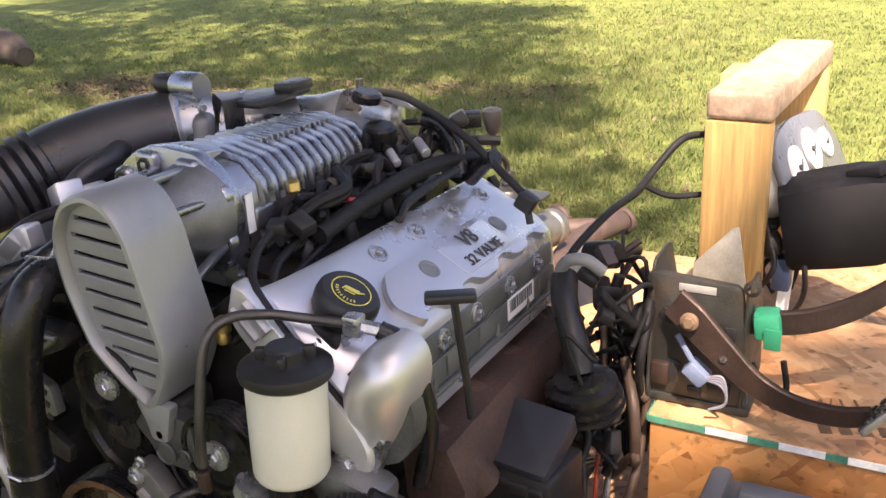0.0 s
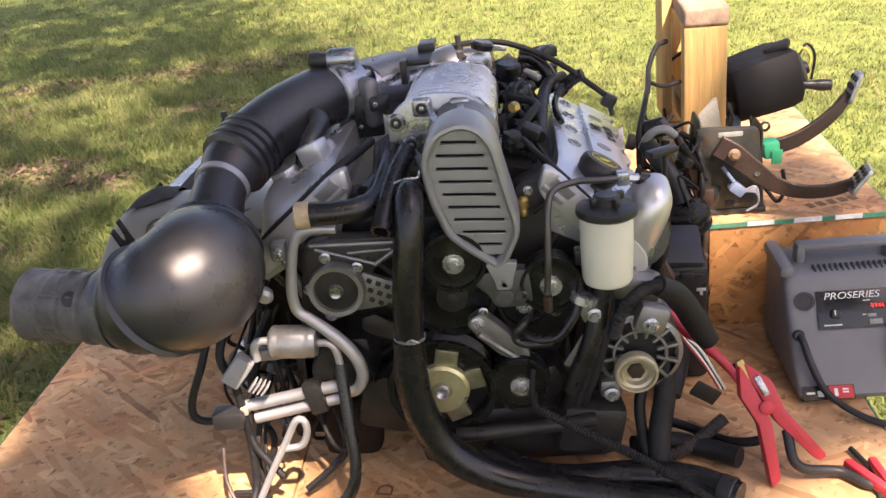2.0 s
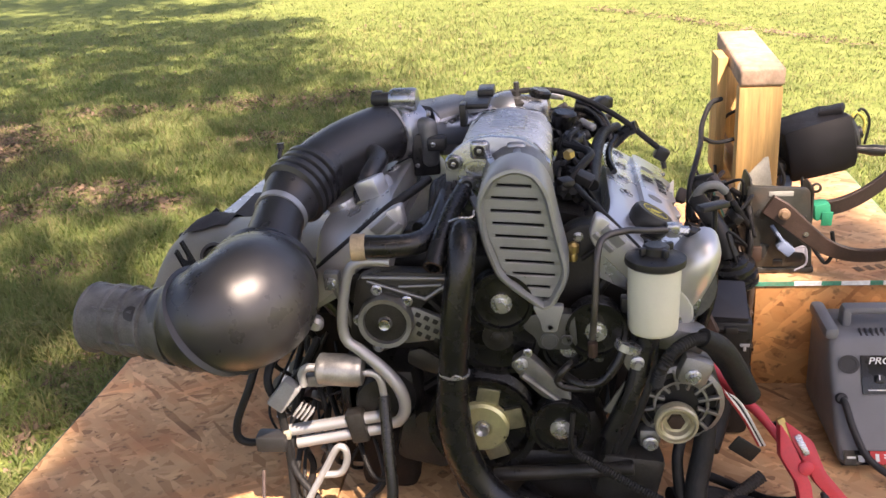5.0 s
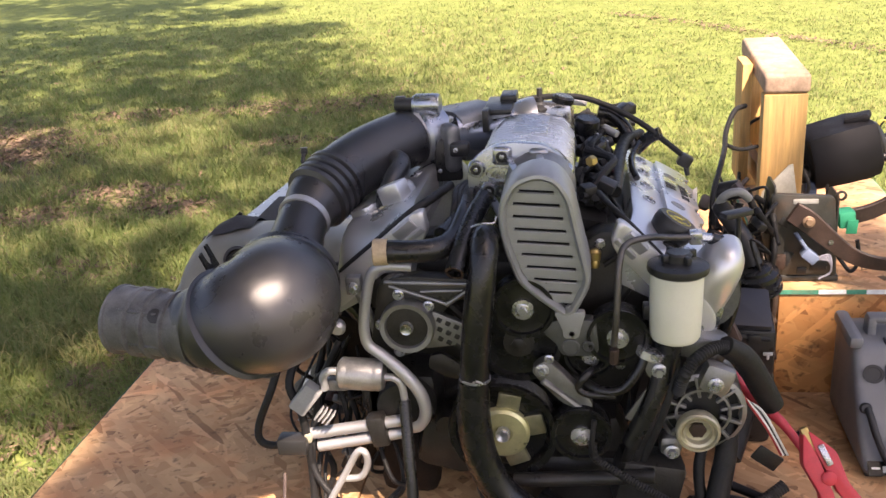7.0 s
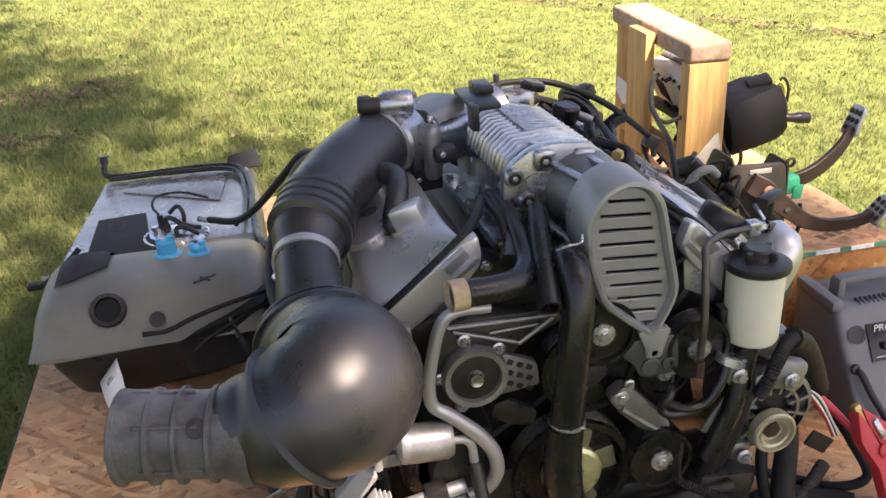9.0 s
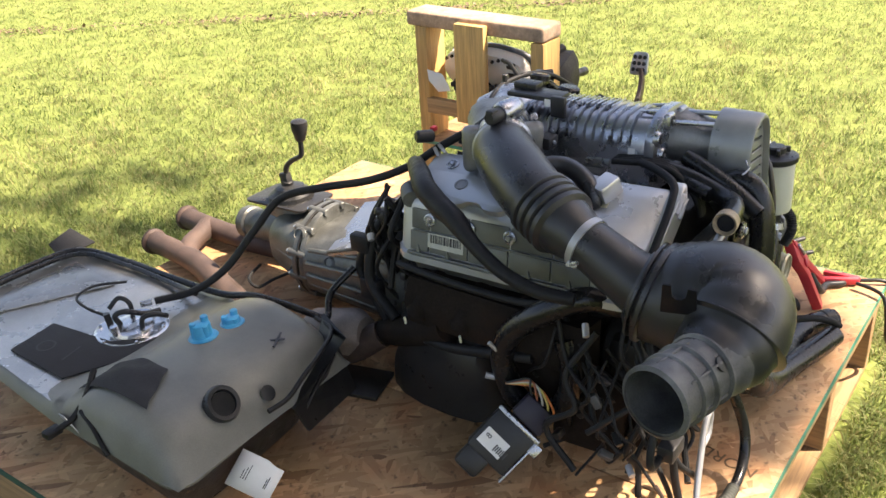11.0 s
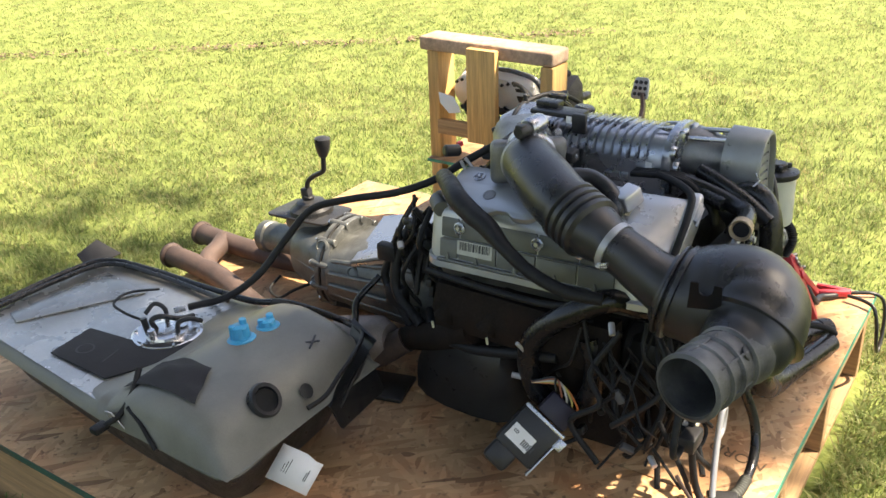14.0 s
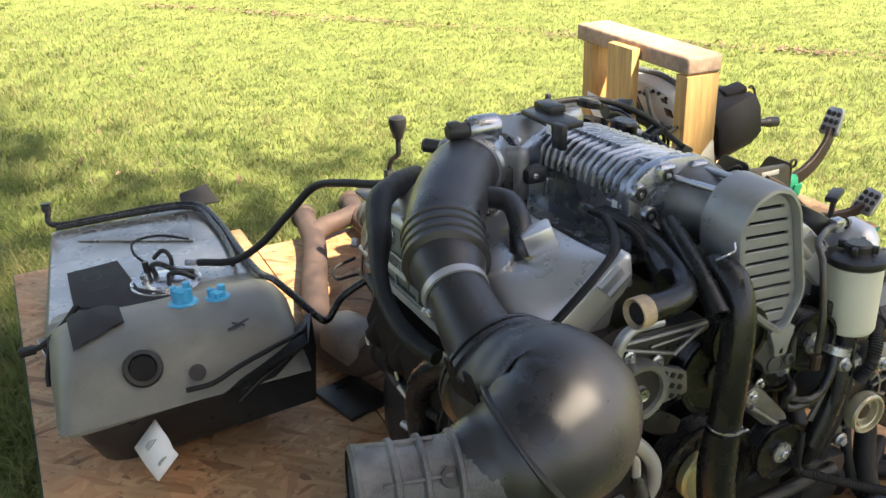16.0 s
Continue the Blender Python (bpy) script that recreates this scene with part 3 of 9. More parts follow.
def litter():
    """Dry leaves, straw and clods on the worn places."""
    rng = np.random.default_rng(17)
    N = 480000
    x, y = rng.uniform(-5.0, 4.2, N), rng.uniform(0.3, 7.5, N)
    out = (x < -0.95) | (y > 1.75)
    keep = out & (rng.random(N) < worn_at(x, y) * 0.9 + 0.010 * (x < 0))
    x, y = x[keep], y[keep]
    n = len(x)
    s = 0.007 + 0.018 * rng.random(n) ** 2
    th = rng.random(n) * 2 * np.pi
    ax, ay = np.cos(th) * s, np.sin(th) * s
    wd = 0.18 + 0.5 * rng.random(n)
    bx, by = -ay * wd, ax * wd
    z = GROUND + 0.006 + 0.010 * rng.random(n)
    up = s * rng.normal(size=n) * 0.35
    bend = s * 0.25 * rng.random(n)
    co = np.stack([np.stack([x - ax, y - ay, z - up], 1), np.stack([x + bx, y + by, z + bend], 1),
                   np.stack([x + ax, y + ay, z + up], 1), np.stack([x - bx, y - by, z + bend], 1)], 1).reshape(-1, 3)
    me = bpy.data.meshes.new("leaf_litter")
    q = np.arange(n * 4).reshape(-1, 4)
    me.from_pydata(co.tolist(), [], np.concatenate([q[:, [0, 1, 2]], q[:, [0, 2, 3]]]).tolist())
    me.materials.append(mat("dry_leaf_litter", (0.17, 0.115, 0.075), 0.85, 0, 0.4, 9, 0.0, 60, dirt=(0.06, 0.045, 0.034), dirt_amt=0.5, island=0.6))
    tagged(new("leaf_litter", me), "dry brown leaves and soil clods on worn lawn", "litter", kind="stuff")


litter()


# ---- unseen shade tree beyond the lawn, inferred from the dappled shade ----
TX, TY = -8.6, 5.2
# openings in the crown, by where their light meets the ground
GAPS = ((-0.582, 0.285, 0.085), (-0.535, 0.215, 0.045), (-0.410, 0.195, 0.055), (-0.480, 0.175, 0.050), (-0.355, 0.180, 0.050), (-0.855, 0.40, 0.030), (-0.84, 0.52, 0.025), (-0.185, 0.19, 0.05), (-0.16, 1.60, 0.20), (-0.02, 1.50, 0.16), (-0.29, 1.22, 0.20), (-0.30, 1.42, 0.22), (-0.24, 1.05, 0.14))


def shade_tree():
    root = thing("tree", (TX, TY, GROUND), "unseen broadleaf tree that casts the dappled shade", "tree")
    bark = mat("rough_bark", (0.12, 0.095, 0.075), 0.9, 0, 0.35, 6, 0.3, 40, stretch=(6, 6, 1))
    tr = tube([(TX, TY, -0.2), (TX + .02, TY, 0.3), (TX + .1, TY - .1, 1.6), (TX + .3, TY - .4, 3.4), (TX + .7, TY - 1.0, 5.2)], [0.42, 0.27, 0.22, 0.18, 0.10], 18)
    for a in range(6):
        q = a * 1.05 + 0.3
        tr = join(tr, tube([(TX + .2 * math.cos(q), TY + .2 * math.sin(q), 0.12), (TX + .55 * math.cos(q), TY + .55 * math.sin(q), -0.03),
                            (TX + .95 * math.cos(q + .2), TY + .95 * math.sin(q + .2), -0.10)], [0.10, 0.075, 0.03], 8))
    part("trunk", tr, bark, root)
    for tip in ((-3.4, 1.2, 7.2), (-1.0, -0.8, 7.8), (-4.6, 5.8, 7.5), (-2.6, 3.2, 8.0), (1.2, -2.4, 7.6), (-7.5, 2.0, 7.0), (2.2, -3.4, 7.2), (3.6, -6.2, 7.3), (0.8, -6.6, 7.2)):
        mid = Vector((TX + .5, TY - .7, 4.4)).lerp(Vector(tip), 0.5) + Vector((0, 0, 0.5))
        part("limb", tube([(TX + .45, TY - .65, 4.2), mid, tip], [0.10, 0.06, 0.015], 8), bark, root)
    leaf = mat("tree_leaves", (0.075, 0.115, 0.03), 0.6, 0, 0.3, 3, 0.0, 30, island=0.35)
    nr = np.random.default_rng(11)
    cs = []
    for cx, cy, cz, rad, num in CROWN:
        d = nr.normal(size=(num, 3))
        d /= np.linalg.norm(d, axis=1)[:, None]
        cs.append(np.array([cx, cy, cz]) + d * (rad * nr.random(num) ** 0.45)[:, None] * np.array([1, 1, 0.55]))
    c = np.concatenate(cs)
    k = (c[:, 2] - GROUND) / sun_dir.z
    gx, gy = c[:, 0] - sun_dir.x * k, c[:, 1] - sun_dir.y * k
    for x, y, r in GAPS:
        far = np.hypot(gx - x, gy - y) > r
        c, gx, gy = c[far], gx[far], gy[far]
    n = len(c)
    u = nr.normal(size=(n, 3))
    u /= np.linalg.norm(u, axis=1)[:, None]
    w = np.cross(u, nr.normal(size=(n, 3)))
    w /= np.linalg.norm(w, axis=1)[:, None]
    s = (0.06 + 0.06 * nr.random(n))[:, None]
    co = np.stack([c - u * s, c + w * s * .55, c + u * s, c - w * s * .55], 1).reshape(-1, 3)
    me = bpy.data.meshes.new("crown")
    me.from_pydata(co.tolist(), [], (np.arange(n * 4).reshape(-1, 4)).tolist())
    me.transform(Matrix.Translation((-TX, -TY, -GROUND)))
    me.materials.append(leaf)
    ob = new("crown", me)
    ob.parent = root


def shade_at(x, y, z=7.0):
    """Where foliage at height z must hang to shade the ground at x, y."""
    k = (z - GROUND) / sun_dir.z
    return (x + sun_dir.x * k, y + sun_dir.y * k, z)


# leaf clumps, each placed by the spot that it has to shade
CROWN = [(*shade_at(x, y, z), r, num) for x, y, z, r, num in (
    (-0.28, 0.66, 6.6, 0.42, 420), (-0.55, 0.70, 6.9, 0.40, 520), (-0.62, 0.46, 7.0, 0.22, 170), (-0.80, 0.33, 6.8, 0.13, 90), (-0.52, 0.40, 6.9, 0.11, 50), (-0.20, 0.42, 6.7, 0.28, 220),
    (-0.78, 1.30, 7.2, 0.34, 70), (-0.05, 0.76, 7.1, 0.27, 240), (0.46, 0.44, 6.9, 0.26, 190), (-0.35, 1.22, 7.3, 0.30, 50),
    (-0.13, 0.23, 6.8, 0.24, 240), (0.06, 0.22, 6.9, 0.25, 250), (0.26, 0.24, 7.0, 0.23, 200), (-0.92, 0.90, 7.0, 0.28, 70), (-0.86, 0.62, 6.8, 0.28, 150), (0.02, 0.48, 6.8, 0.24, 230), (-0.10, 0.50, 7.2, 0.22, 180), (0.30, 0.98, 6.7, 0.30, 26), (0.50, 0.84, 7.1, 0.28, 40),
    (0.35, 2.50, 7.2, 0.60, 62), (-0.20, 2.45, 7.0, 0.70, 95), (-0.98, 1.12, 6.9, 0.28, 110), (-1.02, 1.45, 7.2, 0.28, 60), (-1.15, 0.80, 7.0, 0.26, 90), (-0.85, 1.62, 7.1, 0.26, 110),
    (-0.84, 0.06, 6.9, 0.24, 110), (-0.98, 0.00, 7.0, 0.26, 120), (-0.63, 0.05, 6.8, 0.14, 40), (-0.70, 0.20, 7.1, 0.20, 70))]
rng = random.Random(21)
lit = ((0.12, 0.04, .3), (-0.41, 0.09, .2), (-0.20, 0.06, .3), (-0.18, 5.15, .5), (-0.60, 0.16, .1))
while len(CROWN) < 520:
    x, y, r = rng.uniform(-10.5, 1.0), rng.uniform(-1.2, 12.5), rng.uniform(0.40, 0.85)
    edge = 0.75 - 0.65 * (y - 2) if y < 4 else -0.55 - 0.48 * (y - 4)
    if y < 1.9:
        edge = -0.95
    if x + r * 0.8 > edge or any((x - a) ** 2 + (y - b) ** 2 < (r + d) ** 2 for a, b, d in lit):
        continue
    thin = 0.6 if y > 1.7 and x > -1.1 else 0.75 if y < 3.6 and x > -3.4 else 1.0
    CROWN.append((*shade_at(x, y, rng.uniform(6.4, 7.8)), r, int(thin * (150 * r * r + 25))))
for i in range(190):      # added unseen foliage that shades the lawn in front of the pallet
    x, y, r = rng.uniform(-3.4, 3.0), rng.uniform(-6.5, -0.55), rng.uniform(0.30, 0.70)
    CROWN.append((*shade_at(x, y - 0.2 * r, rng.uniform(6.4, 7.8)), r, int(270 * r * r + 35)))
shade_tree()

# ---- rotten log on the bare earth ----
log = thing("log", (-5.67, 4.23, GROUND), "dark weathered log end lying on bare earth", "log")
part("bark", tube([(-6.6, 4.5, 0.03), (-6.1, 4.34, 0.04), (-5.75, 4.24, 0.035), (-5.45, 4.13, 0.0)], [0.13, 0.14, 0.13, 0.07], 14),
     mat("dark_log_bark", (0.06, 0.048, 0.040), 0.9, 0, 0.4, 9, 0.4, 60, dirt=(0.16, 0.12, 0.09), dirt_amt=0.5), log)


# ---- pallet with its board deck ----
pallet = thing("pallet", (-0.12, 0.75, GROUND), "large pine pallet with a strand board deck on the grass", "pallet")
PX0, PX1, PY0, PY1 = -0.915, 0.672, -0.155, 1.52
for k in range(2):
    x0, x1 = ((PX0, -0.305), (-0.302, PX1))[k]
    y1 = (1.675, PY1)[k]
    part("board_deck", box(((x0 + x1) / 2, (PY0 + y1) / 2, DECK - 0.0075), (x1 - x0, y1 - PY0, 0.015), 0.002), OSB, pallet, "strand board sheet with stamped lettering")
for x in (PX0, PX1):
    w = 0.0022
    y1 = 1.675 if x < 0 else PY1
    part("painted_edge", box((x + (-w / 2 if x < 0 else w / 2), (PY0 + y1) / 2, DECK - 0.0075), (w, y1 - PY0, 0.0152), 0), WORNEDGE if x < 0 else GREENEDGE, pallet, "worn green painted edge of the board")
part("painted_edge", box(((PX0 + PX1) / 2, PY0 - 0.0011, DECK - 0.0075), (PX1 - PX0, 0.0022, 0.0152), 0), GREENEDGE, pallet, "green painted edge of the board")
rng = random.Random(3)
for y in (-0.105, 0.24, 0.585, 0.93, 1.275, 1.455):      # thick slats under the deck, with gaps between them
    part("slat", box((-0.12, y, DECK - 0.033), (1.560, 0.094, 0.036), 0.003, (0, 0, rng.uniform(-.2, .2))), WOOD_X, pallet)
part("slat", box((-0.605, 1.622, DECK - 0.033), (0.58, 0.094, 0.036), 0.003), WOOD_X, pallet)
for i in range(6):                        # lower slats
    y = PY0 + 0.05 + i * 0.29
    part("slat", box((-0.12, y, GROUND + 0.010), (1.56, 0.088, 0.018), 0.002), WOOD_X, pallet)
SZ0, SZ1 = GROUND + 0.019, DECK - 0.051
for x in (-0.872, -0.50, -0.12, 0.26, 0.632):      # notched stringers
    o = [(-0.150, SZ0), (0.11, SZ0), (0.135, SZ0 + 0.052), (0.375, SZ0 + 0.052), (0.40, SZ0), (0.95, SZ0), (0.975, SZ0 + 0.052), (1.215, SZ0 + 0.052), (1.24, SZ0), (1.51, SZ0), (1.51, SZ1), (-0.150, SZ1)]
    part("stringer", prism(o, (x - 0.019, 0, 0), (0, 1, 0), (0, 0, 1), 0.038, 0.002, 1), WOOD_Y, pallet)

# ---- crate of strand board with the pallet-wood frame on it ----
crate = thing("crate", (0.62, 0.76, DECK), "strand board crate with green painted edges on the pallet", "crate")
CX0, CX1, CY0, CY1, CZ = 0.458, 0.800, 0.436, 1.10, 0.392
part("top_board", box(((CX0 + CX1) / 2, (CY0 + CY1) / 2, CZ - 0.006), (CX1 - CX0, CY1 - CY0, 0.012), 0.0015), OSB, crate)
part("front_board", box(((CX0 + CX1) / 2, CY0 + 0.0075, (DECK + CZ - 0.012) / 2), (CX1 - CX0 - 0.004, 0.012, CZ - 0.012 - DECK), 0.0015), OSB_CRATE, crate)
part("side_board", box((CX1 - 0.0075, (CY0 + CY1) / 2 + 0.01, (DECK + CZ - 0.012) / 2), (0.012, CY1 - CY0 - 0.03, CZ - 0.012 - DECK), 0.0015), OSB_CRATE, crate)
for y in (CY0 + 0.035, CY1 - 0.03):
    part("corner_post", box((CX0 + 0.022, y, (DECK + CZ - 0.012) / 2), (0.038, 0.038, CZ - 0.012 - DECK), 0.003), WOOD_Z, crate)
x = CX0
for k, w in enumerate((0.072, 0.050, 0.036, 0.052, 0.024, 0.050, 0.058)):      # green and white dashes along the front edge
    part("painted_edge", box((x + w / 2, CY0 - 0.0012, CZ - 0.0055), (w - 0.0004, 0.0024, 0.0085), 0), WHITEEDGE if k % 2 else GREENEDGE, crate, "white painted edge" if k % 2 else "green painted edge")
    x += w
part("painted_edge", box((CX1 + 0.0012, (CY0 + CY1) / 2, CZ - 0.0055), (0.0024, CY1 - CY0, 0.0085), 0), GREENEDGE, crate, "green painted edge")
part("painted_edge", box((CX0 - 0.0012, (CY0 + CY1) / 2, CZ - 0.0055), (0.0024, CY1 - CY0, 0.0085), 0), GREENEDGE, crate, "green painted edge")

stand = thing("wooden_frame", (0.50, 0.90, CZ), "upright frame of pine pallet wood with a weathered top bar", "frame")
part("upright", box((0.497, 0.700, (CZ + 0.712) / 2), (0.086, 0.038, 0.712 - CZ), 0.003), WOOD_Z, stand, "bright sawn pine upright")
part("upright", box((0.520, 1.082, (CZ + 0.712) / 2), (0.086, 0.038, 0.712 - CZ), 0.003), WOOD_Z, stand)
part("top_bar", box((0.508, 0.902, 0.733), (0.090, 0.444, 0.040), 0.008, (0, 0, -2.5), 3), ENDGRAIN, stand, "grey weathered top bar with rounded ends")
part("middle_board", box((0.446, 0.895, 0.608), (0.022, 0.094, 0.270), 0.003), WOOD_Z, stand)
part("shelf_rail", box((0.485, 0.90, 0.490), (0.020, 0.345, 0.045), 0.003), WOOD_Y, stand)

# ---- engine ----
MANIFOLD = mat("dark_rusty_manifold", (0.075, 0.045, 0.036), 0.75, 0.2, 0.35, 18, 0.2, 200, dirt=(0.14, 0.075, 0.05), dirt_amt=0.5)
# near-black, mixed to put shade into the left manifold and lower front
SHADE_DARK = mat("shade_dark_casting", (0.016, 0.012, 0.010), 0.85, 0, 0.4, 25, 0.15, 200, dirt=(0.035, 0.018, 0.012), dirt_amt=0.5, spec=0.12)
engine = thing("engine", (0.0, 0.3, DECK), "greasy V8 engine with silver cam covers standing on the deck", "engine")
parts("block", bag(
    loft([[(-0.16, y, 0.30), (0.16, y, 0.30), (0.17, y, 0.38), (0.25, y, 0.50), (0.12, y, 0.60), (-0.12, y, 0.60), (-0.25, y, 0.50), (-0.17, y, 0.38)] for y in (0.13, 0.62)]),
    *[box((s * 0.185, 0.18 + 0.1 * i, 0.42), (0.05, 0.035, 0.09), 0.008, (0, s * 35, 0)) for i in range(5) for s in (-1, 1)]), IRON, engine, "dark oily engine block")


def on_engine(sgn, u, w, y):
    """A place by the engine's own axes: it leans a little to its left bank's side and its rear sits lower."""
    return Vector((sgn * u * 0.997 + w * 0.076, y, 0.68 + w * 0.997 - sgn * u * 0.076 - 0.04 * (y - 0.345)))


for sgn in (-1, 1):
    parts("cylinder_head", bag(
        loft([[tuple(on_engine(sgn, u, w, y)) for u, w in ((0.10, -0.10), (0.26, -0.225), (0.298, -0.165), (0.15, -0.050))] for y in (0.125, 0.545)]),
        ), ALU_DULL, engine, "dull aluminium cylinder head")
    # the left manifold's near-black colour stands in for deep shade
    man = loft([[(sgn * 0.275, y, 0.36), (sgn * 0.335, y, 0.38), (sgn * 0.345, y, 0.43), (sgn * 0.325, y, 0.475), (sgn * 0.27, y, 0.47)] for y in (0.15, 0.53)])
    for i in range(4):
        part("manifold_runner", tube([(sgn * 0.27, 0.19 + 0.1 * i, 0.455), (sgn * 0.31, 0.19 + 0.1 * i, 0.445), (sgn * 0.335, 0.21 + 0.1 * i, 0.40)], 0.024, 10), MANIFOLD if sgn > 0 else SHADE_DARK, engine)
    part("manifold_outlet", tube([(sgn * 0.31, 0.45, 0.38), (sgn * 0.29, 0.56, 0.32), (sgn * 0.26, 0.66, 0.27)], [0.034, 0.032, 0.028], 12), MANIFOLD if sgn > 0 else SHADE_DARK, engine)
    part("exhaust_manifold", man, MANIFOLD if sgn > 0 else SHADE_DARK, engine, "dark rust-brown exhaust manifold")
part("oil_pan", loft([[(-0.13 * k, y, DECK + 0.001 + dz), (0.13 * k, y, DECK + 0.001 + dz), (0.17, y, 0.30), (-0.17, y, 0.30)] for y, k, dz in ((0.12, .8, .05), (0.2, 1, 0), (0.5, 1, 0), (0.62, .9, .06))]), IRON, engine, "black steel oil pan")
# front timing cover with ribs and bosses
tc_out = rounded([(-0.20, 0.50), (-0.235, 0.62), (-0.12, 0.655), (-0.06, 0.60), (0.06, 0.60), (0.12, 0.655), (0.25, 0.62), (0.21, 0.50), (0.14, 0.32), (0.09, 0.27), (-0.12, 0.27), (-0.16, 0.33)], 0.03)
tcov = prism(tc_out, (0, 0.135, 0), (1, 0, 0), (0, 0, 1), 0.045, 0.008, 2)
for a, b in (((-0.19, 0.60), (-0.05, 0.45)), ((0.19, 0.60), (0.07, 0.42)), ((-0.14, 0.36), (-0.03, 0.43)), ((0.13, 0.36), (0.03, 0.42)), ((-0.18, 0.5), (-0.08, 0.5)), ((0.18, 0.5), (0.09, 0.5))):
    part("cover_rib", rod((a[0], 0.09, a[1]), (b[0], 0.09, b[1]), 0.009, 8), IRON, engine)
part("timing_cover", tcov, IRON, engine, "black timing cover with ribs")
for x, z in ((-0.21, 0.61), (-0.19, 0.52), (-0.15, 0.40), (0.22, 0.61), (0.20, 0.53), (0.15, 0.42), (-0.13, 0.64), (0.12, 0.63), (-0.10, 0.30), (0.10, 0.29)):
    part("cover_bolt", bolt((x, 0.088, z), (0, -1, 0), 0.0055, 0.006), STEEL, engine)


def obox(c, s, bev, xa, ya):
    """A bevelled box whose own x and y run along xa and ya."""
    b = box((0, 0, 0), s, bev)
    b.transform(facing(c, xa, ya))
    return b


ALONG = Vector((0, 1, -0.04)).normalized()
SIDE_H = {1: 0.072, -1: 0.098}


def slope_out(sgn):
    """Down the sloping top, from the valley outwards."""
    return (on_engine(sgn, 0.291, -0.067, 0.3) - on_engine(sgn, 0.178, -0.0104, 0.3)).normalized()


def slope_down(sgn):
    return (on_engine(sgn, 0.304, -0.174, 0.3) - on_engine(sgn, 0.294, -0.074, 0.3)).normalized()


def top_normal(sgn):
    n = slope_out(sgn).cross(ALONG)
    return n if n.z > 0 else -n


def side_normal(sgn):
    n = slope_down(sgn).cross(ALONG)
    return n if n.x * sgn > 0 else -n


def on_top(sgn, u, y, lift=0.0):
    """A place on a cover's sloping top; u runs from the inner edge, 0, to the outer edge, 1."""
    return on_engine(sgn, 0.178 + 0.113 * u, -0.0104 - 0.0566 * u, y) + top_normal(sgn) * lift


def on_side(sgn, v, y, lift=0.0):
    """A place on a cover's side; v runs from its top, 0, to the foot, 1."""
    return on_engine(sgn, 0.294 + 0.010 * v, -0.074 - SIDE_H[sgn] * v, y) + side_normal(sgn) * lift


def cam_cover(sgn):
    """One cam cover: a sloping top, an upright side, and a front end that rounds down to the chain housing."""
    e = SIDE_H[sgn]
    full = [(0.168, -0.055), (0.170, -0.022), (0.173, -0.0125), (0.180, -0.0105), (0.205, -0.0235), (0.240, -0.041), (0.270, -0.056), (0.284, -0.0635), (0.291, -0.070), (0.2945, -0.080), (0.3035, -0.072 - e), (0.313, -0.075 - e), (0.313, -0.088 - e), (0.290, -0.094 - e), (0.17, -0.11)]
    low = [(0.150, -0.055), (0.153, -0.026), (0.158, -0.0165), (0.168, -0.020), (0.190, -0.040), (0.215, -0.063), (0.240, -0.086), (0.258, -0.103), (0.272, -0.117), (0.283, -0.129), (0.296, -0.072 - e), (0.303, -0.078 - e), (0.303, -0.088 - e), (0.285, -0.094 - e), (0.16, -0.11)]
    rings = []
    for y, f in ((0.072, 1.0), (0.074, 0.93), (0.079, 0.78), (0.087, 0.60), (0.097, 0.43), (0.110, 0.27), (0.125, 0.14), (0.142, 0.05), (0.162, 0.0), (0.30, 0.0), (0.525, 0.0)):
        rings.append([tuple(on_engine(sgn, p[0] + (q[0] - p[0]) * f, p[1] + (q[1] - p[1]) * f, y)) for p, q in zip(full, low)])
    for y, k in ((0.540, 0.98), (0.550, 0.93), (0.555, 0.85)):
        rings.append([tuple(on_engine(sgn, 0.235 + (u - 0.235) * k, -0.09 + (w + 0.09) * k, y)) for u, w in full])
    return part("cam_cover", loft(rings), SILVER if sgn > 0 else SILVER_LEFT, engine, "silver painted cam cover with raised centre", 50)


